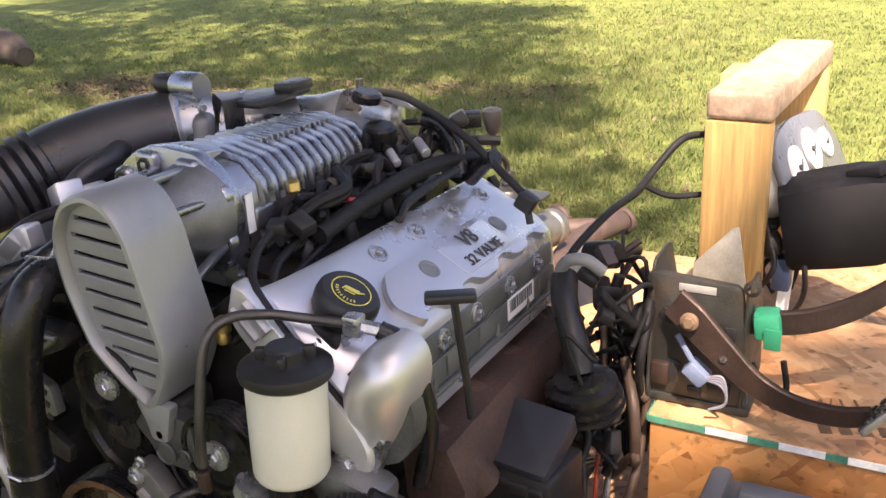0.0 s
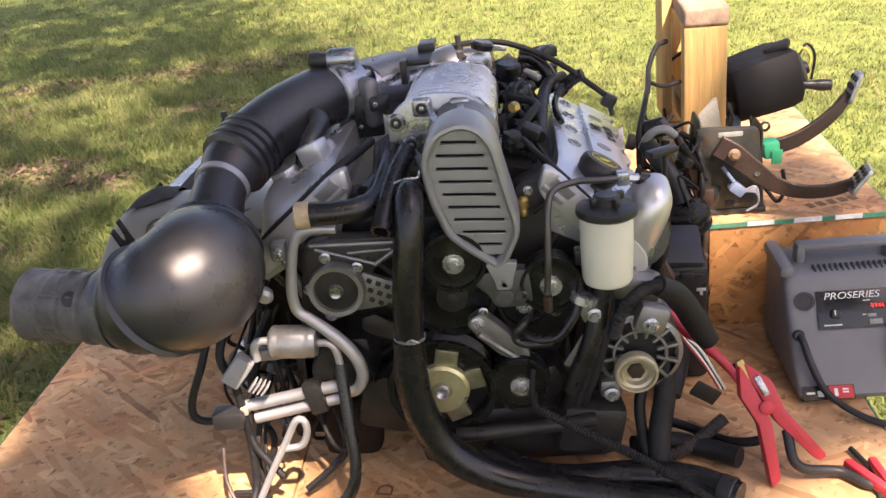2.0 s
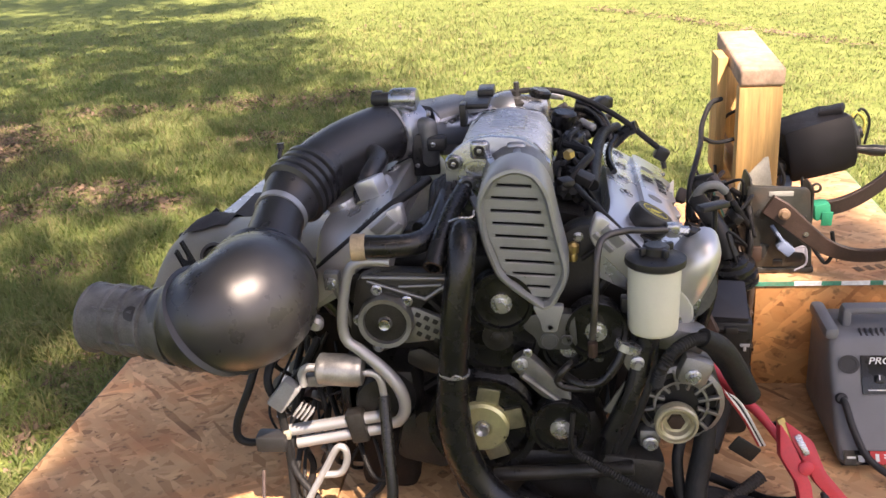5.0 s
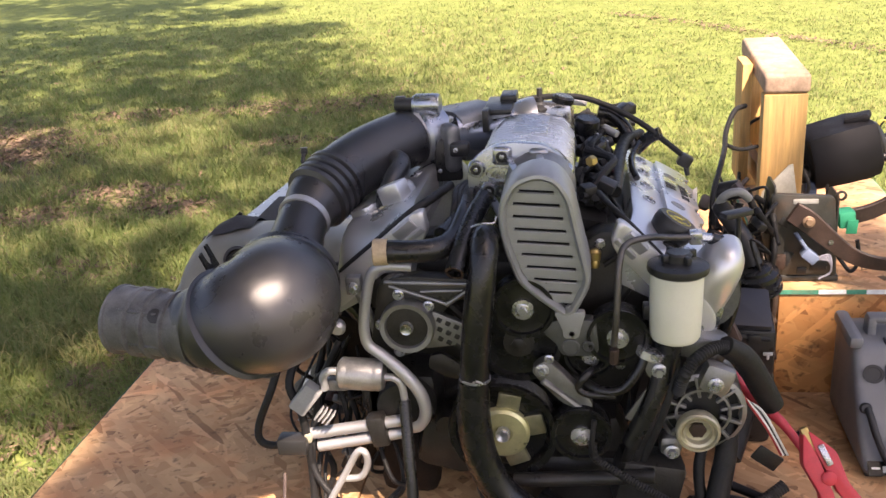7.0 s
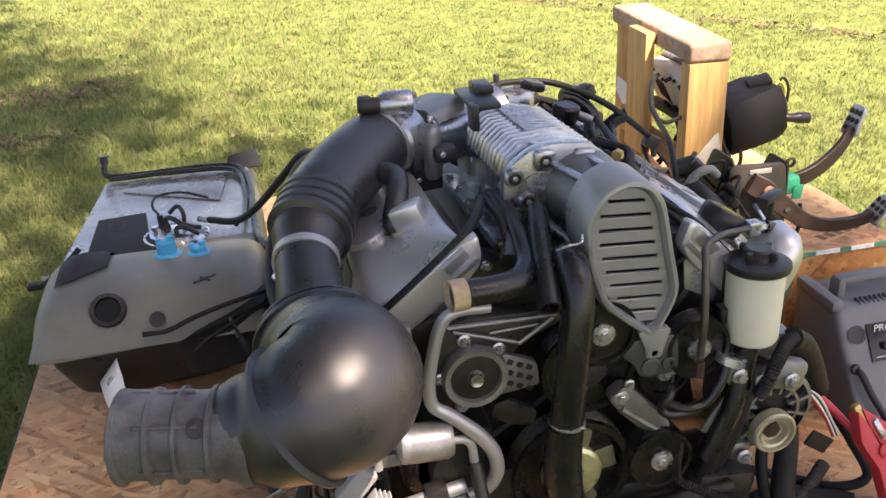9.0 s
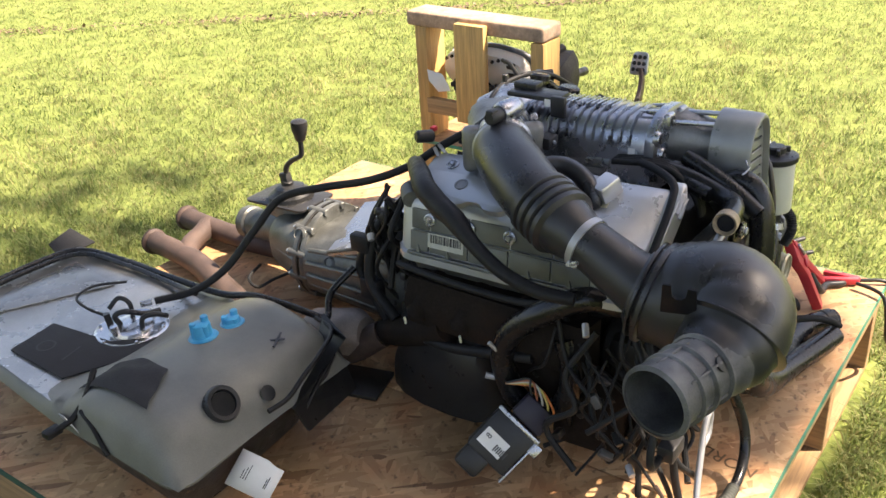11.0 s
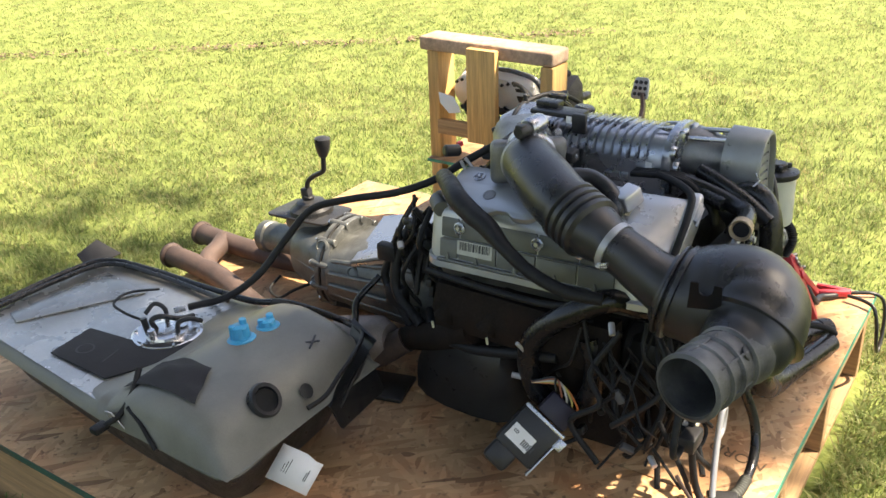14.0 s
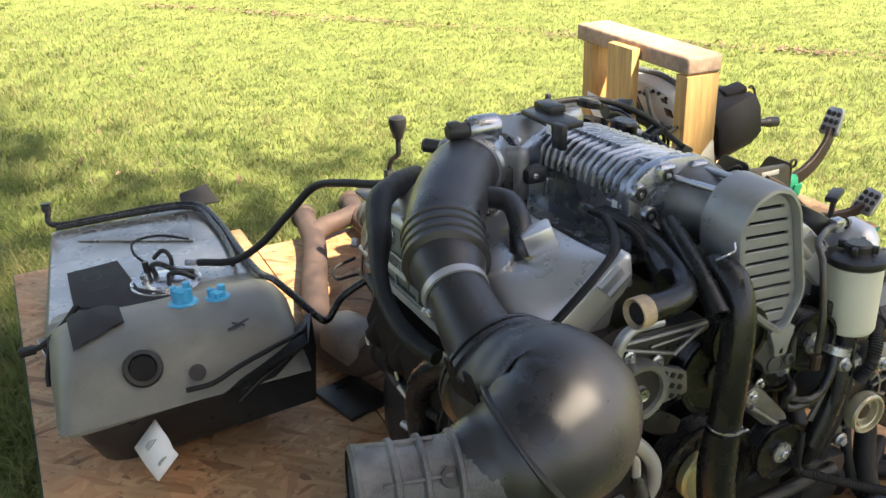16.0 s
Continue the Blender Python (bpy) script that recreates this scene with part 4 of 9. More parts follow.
cover_l, cover_r = cam_cover(-1), cam_cover(1)
for sgn, cov in ((-1, cover_l), (1, cover_r)):
    ntop, nside, out, down = top_normal(sgn), side_normal(sgn), slope_out(sgn), slope_down(sgn)
    bolt_ys = (0.215, 0.295, 0.388, 0.474) if sgn > 0 else (0.225, 0.311, 0.396, 0.484)
    # grey stepped side face: panels between raised ribs
    h = SIDE_H[sgn]
    cuts = [0.150, *bolt_ys, 0.528]
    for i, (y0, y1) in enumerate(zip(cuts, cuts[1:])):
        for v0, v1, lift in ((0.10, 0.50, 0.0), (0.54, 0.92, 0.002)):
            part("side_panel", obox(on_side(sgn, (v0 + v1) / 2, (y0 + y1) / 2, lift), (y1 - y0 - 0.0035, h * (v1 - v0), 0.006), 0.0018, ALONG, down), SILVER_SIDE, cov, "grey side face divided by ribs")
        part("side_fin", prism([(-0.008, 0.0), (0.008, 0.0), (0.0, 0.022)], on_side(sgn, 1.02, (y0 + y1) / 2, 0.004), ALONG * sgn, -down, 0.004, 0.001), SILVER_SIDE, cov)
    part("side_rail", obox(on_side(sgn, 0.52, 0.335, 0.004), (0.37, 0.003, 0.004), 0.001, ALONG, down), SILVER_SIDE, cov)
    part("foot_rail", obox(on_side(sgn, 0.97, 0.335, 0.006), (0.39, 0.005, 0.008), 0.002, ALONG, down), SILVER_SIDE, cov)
    # raised centre with a scalloped outer edge
    edge = [(-0.166, 0.012), (-0.176, -0.006), (-0.166, -0.028)]
    for y in bolt_ys:
        q = y - 0.345
        edge += [(q - 0.026, -0.040), (q - 0.013, -0.028), (q + 0.013, -0.028), (q + 0.026, -0.040)]
    edge += [(0.170, -0.038), (0.184, -0.022), (0.186, 0.024), (0.176, 0.034), (-0.140, 0.034)]
    part("raised_centre", prism(rounded([(sgn * p, q) for p, q in edge][::1 if sgn > 0 else -1], 0.009, 3), on_top(sgn, 0.71, 0.345, -0.002), ALONG * sgn, -out, 0.0115, 0.0025), SILVER if sgn > 0 else SILVER_LEFT, cov, "raised centre with a scalloped edge")
    for y in bolt_ys:
        part("cover_bolt", join(bolt(on_side(sgn, 0.28, y, 0.003), nside, 0.0055, 0.009, False), lathe([(0.0125, -.004), (0.0125, 0.003), (0.0095, 0.004), (0.0085, 0.001)], on_side(sgn, 0.28, y, 0.003), nside, 18)), STEEL, cov)
    for y in (0.240, 0.326, 0.416, 0.500):
        part("top_bolt", join(lathe([(0.0125, -0.003), (0.0125, 0.0015), (0.0095, 0.002), (0.0090, -0.001)], on_top(sgn, 0.22, y, 0.001), ntop, 20), bolt(on_top(sgn, 0.22, y, 0.001), ntop, 0.0048, 0.005, False)), STEEL, cov)
    for y in (0.265, 0.445):
        part("socket", lathe([(0.0135, -0.004), (0.0135, 0.0010), (0.0105, 0.0012), (0.0095, 0.0004), (0.004, 0.0004)], on_top(sgn, 0.64, y, 0.0095), ntop, 22), ALU_DULL, cov, "round recessed socket")
    ly = 0.445 if sgn < 0 else 0.412
    label_ob = part("barcode_label", obox(on_side(sgn, 0.66, ly, 0.0060), (0.080, 0.028, 0.0008), 0, ALONG, down), PAPER if sgn > 0 else mat("faded_label", (0.45, 0.46, 0.42), 0.7), cov, "printed barcode sticker")
    rr = random.Random(4)
    bars, y = [], -0.034
    while y < 0.034:
        w = rr.choice((0.0012, 0.002, 0.003))
        bars.append(obox(on_side(sgn, 0.62, ly + y, 0.0068), (w, 0.016, 0.0004), 0, ALONG, down))
        y += w + rr.choice((0.0012, 0.002))
    part("barcode", join(*bars), INK, cov)
    # cast flange of the chain housing that follows the cover's front end, with bright machined pads
    fl = [(0.146, -0.004), (0.158, -0.006), (0.175, -0.018), (0.290, -0.126), (0.306, -0.150), (0.306, -0.175), (0.282, -0.180), (0.240, -0.142), (0.150, -0.058), (0.138, -0.040)]
    rings = []
    for y, k in ((0.058, 0.90), (0.0585, 0.95), (0.061, 0.985), (0.065, 1.0), (0.080, 1.0)):
        rings.append([tuple(on_engine(sgn, 0.22 + (u - 0.22) * k, -0.09 + (w + 0.09) * k, y)) for u, w in rounded(fl, 0.010, 3)])
    part("front_flange", loft(rings), DOME, engine, "silver cast flange at the front of the cam cover", 32)
    for (u0, w0), (u1, w1), wide in (((0.160, -0.024), (0.188, -0.050), 0.024), ((0.146, -0.032), (0.176, -0.060), 0.010)):
        p0, p1 = on_engine(sgn, u0, w0, 0.060), on_engine(sgn, u1, w1, 0.060)
        part("bright_plate", obox((p0 + p1) / 2, ((p1 - p0).length, wide, 0.010), 0.002, p1 - p0, Vector((0, -0.3, 1))), BRIGHT, engine, "bright machined pad")
    part("cover_wire", tube([tuple(on_engine(sgn, u, w, y)) for u, w, y in ((0.118, 0.010, 0.16), (0.135, 0.004, 0.115), (0.160, -0.008, 0.078), (0.190, -0.034, 0.069), (0.230, -0.072, 0.067), (0.270, -0.110, 0.067), (0.296, -0.140, 0.070))], 0.0072 if sgn < 0 else 0.0045, 12), LOOM, engine, "black sheathed wire along the cover's front edge")
# raised plate and lettering on the right cover
plate = prism(rounded([(-0.062, -0.026), (0.062, -0.026), (0.062, 0.026), (-0.062, 0.026)], 0.006), on_top(1, 0.70, 0.368, 0.0088), ALONG, -slope_out(1), 0.0018, 0.0006)
part("name_plate", plate, SILVER, cover_r, "raised plate with engraved lettering")
text_mesh("V8", 0.032, facing(on_top(1, 0.60, 0.368, 0.0116), ALONG, -slope_out(1)), INK, cover_r)
text_mesh("32 VALVE", 0.0215, facing(on_top(1, 0.81, 0.368, 0.0116), ALONG, -slope_out(1)), INK, cover_r)
# sticker and breather boss on the left cover
part("emission_label", obox(on_top(-1, 0.40, 0.215, 0.0012), (0.105, 0.030, 0.0012), 0, ALONG, slope_out(-1)), mat("pale_yellow_label", (0.40, 0.37, 0.24), 0.5, 0, 0.15, 40), cover_l, "faded yellow sticker")
part("label_print", join(*[obox(on_top(-1, 0.32 + 0.055 * i, 0.215 - 0.006 * (i % 3), 0.0022), (0.080 - 0.014 * (i % 3), 0.0016, 0.0006), 0, ALONG, slope_out(-1)) for i in range(4)]), INK, cover_l)
part("breather_boss", lathe([(0.032, -0.012), (0.032, 0.010), (0.027, 0.018), (0.012, 0.020)], on_top(-1, 0.30, 0.205, 0.0), top_normal(-1)), BRIGHT, cover_l)
# second round chain boss low on the right bank
part("chain_housing", loft([[(0.285 + 0.045 * math.cos(q), y, 0.545 + 0.055 * math.sin(q)) for q in [i * math.pi / 9 for i in range(18)]] for y in (0.085, 0.13)]), GEAR, engine, "cast chain housing")
rings = []
for y, k in ((0.056, 0.25), (0.059, 0.55), (0.067, 0.80), (0.084, 0.96), (0.12, 1.0)):
    ring = []
    for i in range(28):
        a = 2 * math.pi * i / 28
        z = 0.073 * math.sin(a) * (1.0 if math.sin(a) > 0 else 1.25)
        ring.append((0.2885 + k * (0.036 * math.cos(a) * (1.0 + 0.25 * math.sin(a)) + 0.30 * z), y - 0.006 * math.sin(a), 0.560 + k * z))
    rings.append(ring)
part("chain_housing_dome", loft(rings), DOME, engine, "smooth silver dome of the chain housing")
ear = part("housing_ear", join(lathe([(0.020, 0.012), (0.020, 0.004), (0.0175, 0.0)], (0.262, 0.060, 0.500), (0, 1, 0), 24), prism(rounded([(-0.02, -0.02), (0.03, -0.02), (0.045, 0.03), (-0.012, 0.03)], 0.012), (0.262, 0.082, 0.505), (1, 0, 0), (0, 0, 1), 0.016, 0.004)), ALU, engine, "bolted ear of the chain housing")
part("ear_bolt", bolt((0.262, 0.060, 0.500), (0, -1, 0), 0.009, 0.008), STEEL, ear)

# oil filler cap and dipstick
CAP_N = (top_normal(1) + Vector((0, -0.02, 0))).normalized()
cap_at = on_top(1, 0.47, 0.128, 0.0)
cap = part("oil_cap", lathe([(0.027, -0.014), (0.033, -0.002), (0.0345, 0.010), (0.0335, 0.018), (0.030, 0.0225), (0.026, 0.023)], cap_at, CAP_N, 36), BLACK, engine, "black oil filler cap with yellow markings")
capm = facing(cap_at + CAP_N * 0.0232, slope_out(1), ALONG)
ring = lathe([(0.0215, 0), (0.0215, 0.0006), (0.0203, 0.0006), (0.0203, 0)], (0, 0, 0), (0, 0, 1), 40, False)
can = join(box((0, 0.002, 0.0004), (0.015, 0.005, 0.0007), 0, (0, 0, 20)), box((0.009, 0.006, 0.0004), (0.007, 0.0015, 0.0007), 0, (0, 0, 50)), box((-0.008, -0.002, 0.0004), (0.0015, 0.007, 0.0007), 0), box((0, -0.0035, 0.0004), (0.012, 0.0012, 0.0007), 0, (0, 0, 20)))
for i in range(9):
    a = 3.6 + i * 0.24
    can = join(can, box((0.0155 * math.cos(a), 0.0155 * math.sin(a), 0.0004), (0.0015, 0.0032, 0.0007), 0, (0, 0, math.degrees(a) + 90)))
ring = join(ring, can)
ring.transform(capm)
part("cap_emblem", ring, YELLOW, cap)
dip = part("dipstick", join(tube([(0.338, 0.185, 0.50), (0.337, 0.178, 0.56), (0.334, 0.168, 0.640)], 0.0045, 8), box((0.331, 0.166, 0.647), (0.020, 0.052, 0.010), 0.003, (0, 0, -60))), BLACK, engine, "black dipstick with a T handle")

# ---- supercharger ----
sc = thing("supercharger", (0.0, 0.30, 0.63), "ribbed cast aluminium supercharger on top of the engine", "supercharger")


def sc_ring(y, k=1.0):
    return [(x * k, y, 0.69 + (z - 0.69) * k) for x, z in ((-0.066, 0.618), (0.066, 0.618), (0.072, 0.66), (0.073, 0.71), (0.068, 0.738), (0.048, 0.757), (0.0, 0.764), (-0.048, 0.757), (-0.068, 0.738), (-0.073, 0.71), (-0.072, 0.66))]


part("rotor_case", loft([sc_ring(0.160, .97), sc_ring(0.165), sc_ring(0.470), sc_ring(0.495, .94), sc_ring(0.502, 0.7)]), ALU, sc)
arch = [(-0.0728, 0.712), (-0.0722, 0.722), (-0.0688, 0.7385), (-0.049, 0.758), (0.0, 0.765), (0.049, 0.758), (0.0688, 0.7385), (0.0722, 0.722), (0.0728, 0.712)]
for i in range(13):
    y = 0.204 + i * 0.0185
    rings = []
    for x, z in arch:
        d = Vector((x, 0, z - 0.69)).normalized() * 0.0058
        rings.append([(x, y - 0.0045, z), (x + d.x, y - 0.0022, z + d.z), (x + d.x, y + 0.0022, z + d.z), (x, y + 0.0045, z)])
    part("rib", loft(rings), ALU, sc)
for s in (-1, 1):
    part("side_flange", box((s * 0.082, 0.32, 0.630), (0.030, 0.33, 0.016), 0.004), ALU, sc)
    for i in range(5):
        part("flange_bolt", bolt((s * 0.088, 0.19 + 0.068 * i, 0.637), (0, 0, 1), 0.0055, 0.007), STEEL, sc)
for y0, n in ((0.262, 8), (0.348, 6)):      # finer ribs on the crown of the case
    for i in range(n):
        part("crown_rib", box((0.0, y0 + 0.0105 * i, 0.7665), (0.058, 0.0042, 0.009), 0.0012), ALU, sc)
for x, y, z, w, d, h, ry in ((-0.071, 0.205, 0.690, 0.010, 0.040, 0.030, 6), (-0.073, 0.262, 0.672, 0.008, 0.050, 0.020, 4), (0.072, 0.205, 0.700, 0.010, 0.034, 0.024, -6), (0.073, 0.300, 0.676, 0.008, 0.060, 0.018, -4), (-0.072, 0.400, 0.680, 0.010, 0.040, 0.030, 5)):
    part("case_pad", box((x, y, z), (w, d, h), 0.004, (0, ry, 0), 3), ALU, sc)
lean = Matrix.Translation(-sc.location) @ Matrix(((1, 0, 0.076, -0.0517), (0, 1, 0, 0), (-0.076, -0.052, 1, 0.0060), (0, 0, 0, 1))) @ Matrix.Translation(sc.location)
for ob in sc.children:
    ob.data.transform(lean)
fl = rounded([(-0.087, 0.682), (-0.086, 0.735), (-0.074, 0.753), (-0.046, 0.772), (-0.015, 0.777), (0.036, 0.772), (0.064, 0.751), (0.079, 0.724), (0.081, 0.690), (0.058, 0.636), (-0.058, 0.642)], 0.012)
part("front_plate", prism(fl, (0, 0.167, 0), (1, 0, 0), (0, 0, 1), 0.018, 0.004), ALU, sc, "cast front plate with bolt bosses")
for x, z in ((-0.030, 0.757), (0.027, 0.752), (-0.072, 0.736), (-0.053, 0.700), (0.067, 0.728), (0.066, 0.676)):
    top = z > 0.745
    pad = box((x, 0.146, z), (0.030, 0.014, 0.030), 0.006, (0, 4, 0), 3) if top else lathe([(0.0145, 0), (0.0135, 0.008), (0.0115, 0.010)], (x, 0.152, z), (0, -1, 0), 20)
    part("boss", pad, ALU, sc)
    part("boss_bore", lathe([(0.0088, 0), (0.0088, 0.0012), (0.0072, 0.0016), (0.0070, 0.0006)], (x, 0.1392 if top else 0.1424, z), (0, -1, 0), 20), BLACK, sc)
    part("boss_bolt", bolt((x, 0.1382 if top else 0.1414, z), (0, -1, 0), 0.0042, 0.0016, False), STEEL if x < -0.02 else BLACK, sc)
    if top:
        part("gusset", prism([(0.150, z), (0.205, z + 0.010), (0.152, z + 0.019)], (x - 0.005, 0, 0), (0, 1, 0), (0, 0, 1), 0.010, 0.002), ALU, sc)
emb = lathe([(0.0225, 0), (0.0225, 0.0022), (0.0205, 0.0022), (0.0205, 0)], (0, 0, 0), (0, 0, 1), 36, False)
emb = join(emb, *[box((-0.010 + 0.007 * i, 0, 0.0010), (0.0030, 0.020, 0.0020), 0, (0, 0, -25)) for i in range(4)], *[box((0.004 + 0.005 * k, -0.034, 0.0010), (0.003, 0.018, 0.0020), 0, (0, 0, -10)) for k in range(-3, 3)])
emb.transform(facing((-0.035, 0.1488, 0.727), (1, 0, -0.06), (0, 0, 1)) @ Matrix.Diagonal((1, 0.52, 1, 1)))
part("badge", emb, ALU, sc, "raised oval badge over short raised bars")
part("snout", lathe([(0.056, 0), (0.051, 0.03), (0.042, 0.055), (0.040, 0.10)], (0.028, 0.150, 0.708), (0, -1, 0)), ALU_DULL, sc)
for x0, z0, x1, z1 in ((-0.022, 0.752, 0.000, 0.752), (0.028, 0.756, 0.034, 0.762), (0.064, 0.726, 0.072, 0.735), (-0.052, 0.690, -0.018, 0.668), (0.066, 0.676, 0.085, 0.66)):
    p0, p1 = Vector((x0, 0.150, z0)), Vector((x1, 0.062, z1))
    part("web", obox((p0 + p1) / 2, ((p1 - p0).length, 0.012, 0.008), 0.003, p1 - p0, Vector((1, 0, 0))), ALU, sc, "cast web that carries the shroud")
# pulley shroud: rim, slats and dark back
gr = [(0.031, 0.775), (-0.005, 0.762), (-0.027, 0.723), (-0.023, 0.666), (-0.002, 0.603), (0.022, 0.580), (0.066, 0.545), (0.083, 0.553), (0.109, 0.605), (0.095, 0.667), (0.081, 0.736), (0.062, 0.765)]
gout = rounded(gr, 0.022, 5)
gc = Vector((0.040, 0.675))
shr = thing("pulley_shroud", (0.04, 0.03, 0.55), "grey cast pulley shroud with dark horizontal slots", "shroud")


def inset(outline, d):
    k = len(outline)
    res = []
    for i in range(k):
        a, b, c = Vector(outline[i - 1]), Vector(outline[i]), Vector(outline[(i + 1) % k])
        t = (c - a).normalized()
        nrm = Vector((-t.y, t.x))
        if nrm.dot(gc - b) < 0:
            nrm = -nrm
        res.append(tuple(b + nrm * d))
    return res


gin, gmid = inset(gout, 0.0115), inset(gout, 0.003)
rim = loft([[(x, 0.072, z) for x, z in gout], [(x, 0.004, z) for x, z in gout], [(x, -0.001, z) for x, z in gmid], [(x, -0.002, z) for x, z in inset(gout, 0.0075)], [(x, 0.004, z) for x, z in gin], [(x, 0.020, z) for x, z in gin]], False)
part("rim", rim, GRILLE, shr)
# black sheet stands in for the shaded depth behind the slats
part("back", prism([(x, z) for x, z in gmid], (0, 0.024, 0), (1, 0, 0), (0, 0, 1), 0.002, 0), BLACK, shr, "black sheet for the dark behind the slots")


def span(z):
    xs = []
    for (x0, z0), (x1, z1) in zip(gin, gin[1:] + gin[:1]):
        if (z0 - z) * (z1 - z) < 0:
            xs.append(x0 + (x1 - x0) * (z - z0) / (z1 - z0))
    return (min(xs), max(xs)) if len(xs) > 1 else None


edges_z = [0.7635, 0.744, 0.7245, 0.705, 0.6855, 0.666, 0.6465, 0.627, 0.6075, 0.588, 0.569]
for top, low in zip(edges_z, edges_z[1:]):
    hi, lo = top - 0.0044, low
    zz = [hi, hi - (hi - lo) * 0.5, lo]
    sp = [span(z) for z in zz]
    if all(sp):
        o = [(s[0] - 0.001, z) for s, z in zip(sp, zz)] + [(s[1] + 0.001, z) for s, z in zip(sp[::-1], zz[::-1])]
        part("slat", prism(o, (0, 0.014, 0.0030), (1, 0, -0.075), (0, 0, 1), 0.006, 0.001, 1), GRILLE, shr)
for a, b in ((0.7635, 0.0), (0.569, 1.0)):
    s0 = span(a)
    o = [(x, z) for x, z in gin if (z > a - 0.001 if b == 0 else z < a - 0.004)]
    if len(o) > 2:
        part("slat", prism(o, (0, 0.014, 0), (1, 0, 0), (0, 0, 1), 0.006, 0.0006, 1), GRILLE, shr)
for z in edges_z[:-1]:      # side lands that close the slots at their ends
    s = span(z - 0.003)
    for x, w in ((s[0] + 0.004, 0.010), (s[1] - 0.004, 0.010)):
        part("slot_end", box((x, 0.0107, z + 0.0008 - 0.075 * x), (w, 0.005, 0.0056), 0), GRILLE, shr)
FOOT = mat("dark_grey_casting", (0.085, 0.088, 0.088), 0.42, 0.45, 0.2, 30, 0.08, 500, dirt=(0.03, 0.028, 0.025), dirt_amt=0.5)
part("tail", prism(rounded([(0.050, 0.556), (0.098, 0.556), (0.090, 0.530), (0.086, 0.512), (0.064, 0.512), (0.062, 0.528)], 0.006), (0, 0.012, 0), (1, 0, 0), (0, 0, 1), 0.012, 0.003), GRILLE, shr)
part("lower_foot", join(prism(rounded([(0.036, 0.532), (0.060, 0.540), (0.112, 0.538), (0.116, 0.486), (0.104, 0.478), (0.060, 0.480), (0.052, 0.500), (0.034, 0.516)], 0.007), (0, 0.030, 0), (1, 0, 0), (0, 0, 1), 0.022, 0.003), box((0.07, 0.05, 0.53), (0.03, 0.05, 0.03), 0.004)), FOOT, shr, "dark grey cast foot with bolts")
for x, z, r in ((0.076, 0.520, 0.011), (0.074, 0.494, 0.014), (0.100, 0.496, 0.009)):
    part("foot_boss", lathe([(r, 0), (r, 0.004), (r * 0.85, 0.005), (r * 0.8, 0.003)], (x, 0.009, z), (0, -1, 0), 24), FOOT, shr)
part("foot_bolt", bolt((0.076, 0.005, 0.520), (0, -1, 0), 0.0055, 0.005), STEEL, shr)

# plenum, throttle body and its motor
part("inlet_plenum", join(
    tube([(0.0, 0.49, 0.715), (-0.05, 0.475, 0.715), (-0.10, 0.435, 0.718), (-0.150, 0.405, 0.725)], [0.055, 0.047, 0.042, 0.042], 22),
    box((0.0, 0.515, 0.700), (0.15, 0.05, 0.11), 0.018)), ALU, sc, "smooth cast inlet plenum")
tb = thing("throttle_body", (-0.19, 0.39, 0.72), "cast aluminium throttle body with a sensor housing on top", "throttle body")
part("flange", box((-0.178, 0.403, 0.712), (0.030, 0.150, 0.088), 0.012, (0, 0, 38), 3), ALU_DULL, tb)
part("bore", lathe([(0.047, 0), (0.050, 0.012), (0.050, 0.045), (0.046, 0.05)], (-0.170, 0.412, 0.730), (-0.72, -0.66, -0.05)), ALU, tb)
part("body", loft([[(x + dx, y + dy, z) for dx, dy, z in ((-0.045, 0.035, 0.68), (0.045, -0.035, 0.68), (0.047, -0.037, 0.735), (0.040, -0.031, 0.757), (0.024, -0.019, 0.768), (-0.024, 0.019, 0.768), (-0.040, 0.031, 0.757), (-0.047, 0.037, 0.735))] for x, y in ((-0.165, 0.415), (-0.120, 0.450), (-0.085, 0.475))]), ALU_DULL, tb, "", 60)
part("sensor_housing", join(lathe([(0.018, 0), (0.020, 0.006), (0.020, 0.042), (0.016, 0.050)], (-0.162, 0.385, 0.787), (-1, 0.05, 0.0), 20), box((-0.185, 0.388, 0.772), (0.045, 0.030, 0.020), 0.005)), ALU, tb)
part("connector", join(lathe([(0.012, 0), (0.013, 0.004), (0.013, 0.030), (0.010, 0.034)], (-0.212, 0.386, 0.787), (-1, 0.05, 0.05), 14), box((-0.235, 0.388, 0.797), (0.020, 0.016, 0.012), 0.003)), BLACK, tb)
for i, (dy, dz) in enumerate(((0.042, 0.04), (-0.042, 0.04), (0.042, -0.04), (-0.042, -0.04))):
    part("flange_bolt", bolt((-0.142, 0.400 + dy, 0.725 + dz), (1, 0, 0), 0.005, 0.006), STEEL, tb)
parts("black_bracket", bag(box((-0.150, 0.36, 0.690), (0.05, 0.02, 0.08), 0.006, (0, 0, 10)), box((-0.125, 0.34, 0.715), (0.035, 0.03, 0.025), 0.006)), BLACK, tb)
for x, y, z in ((-0.150, 0.348, 0.705), (-0.165, 0.348, 0.672), (-0.13, 0.323, 0.717)):
    part("screw", bolt((x, y, z), (0, -1, 0), 0.003, 0.003), STEEL, tb)
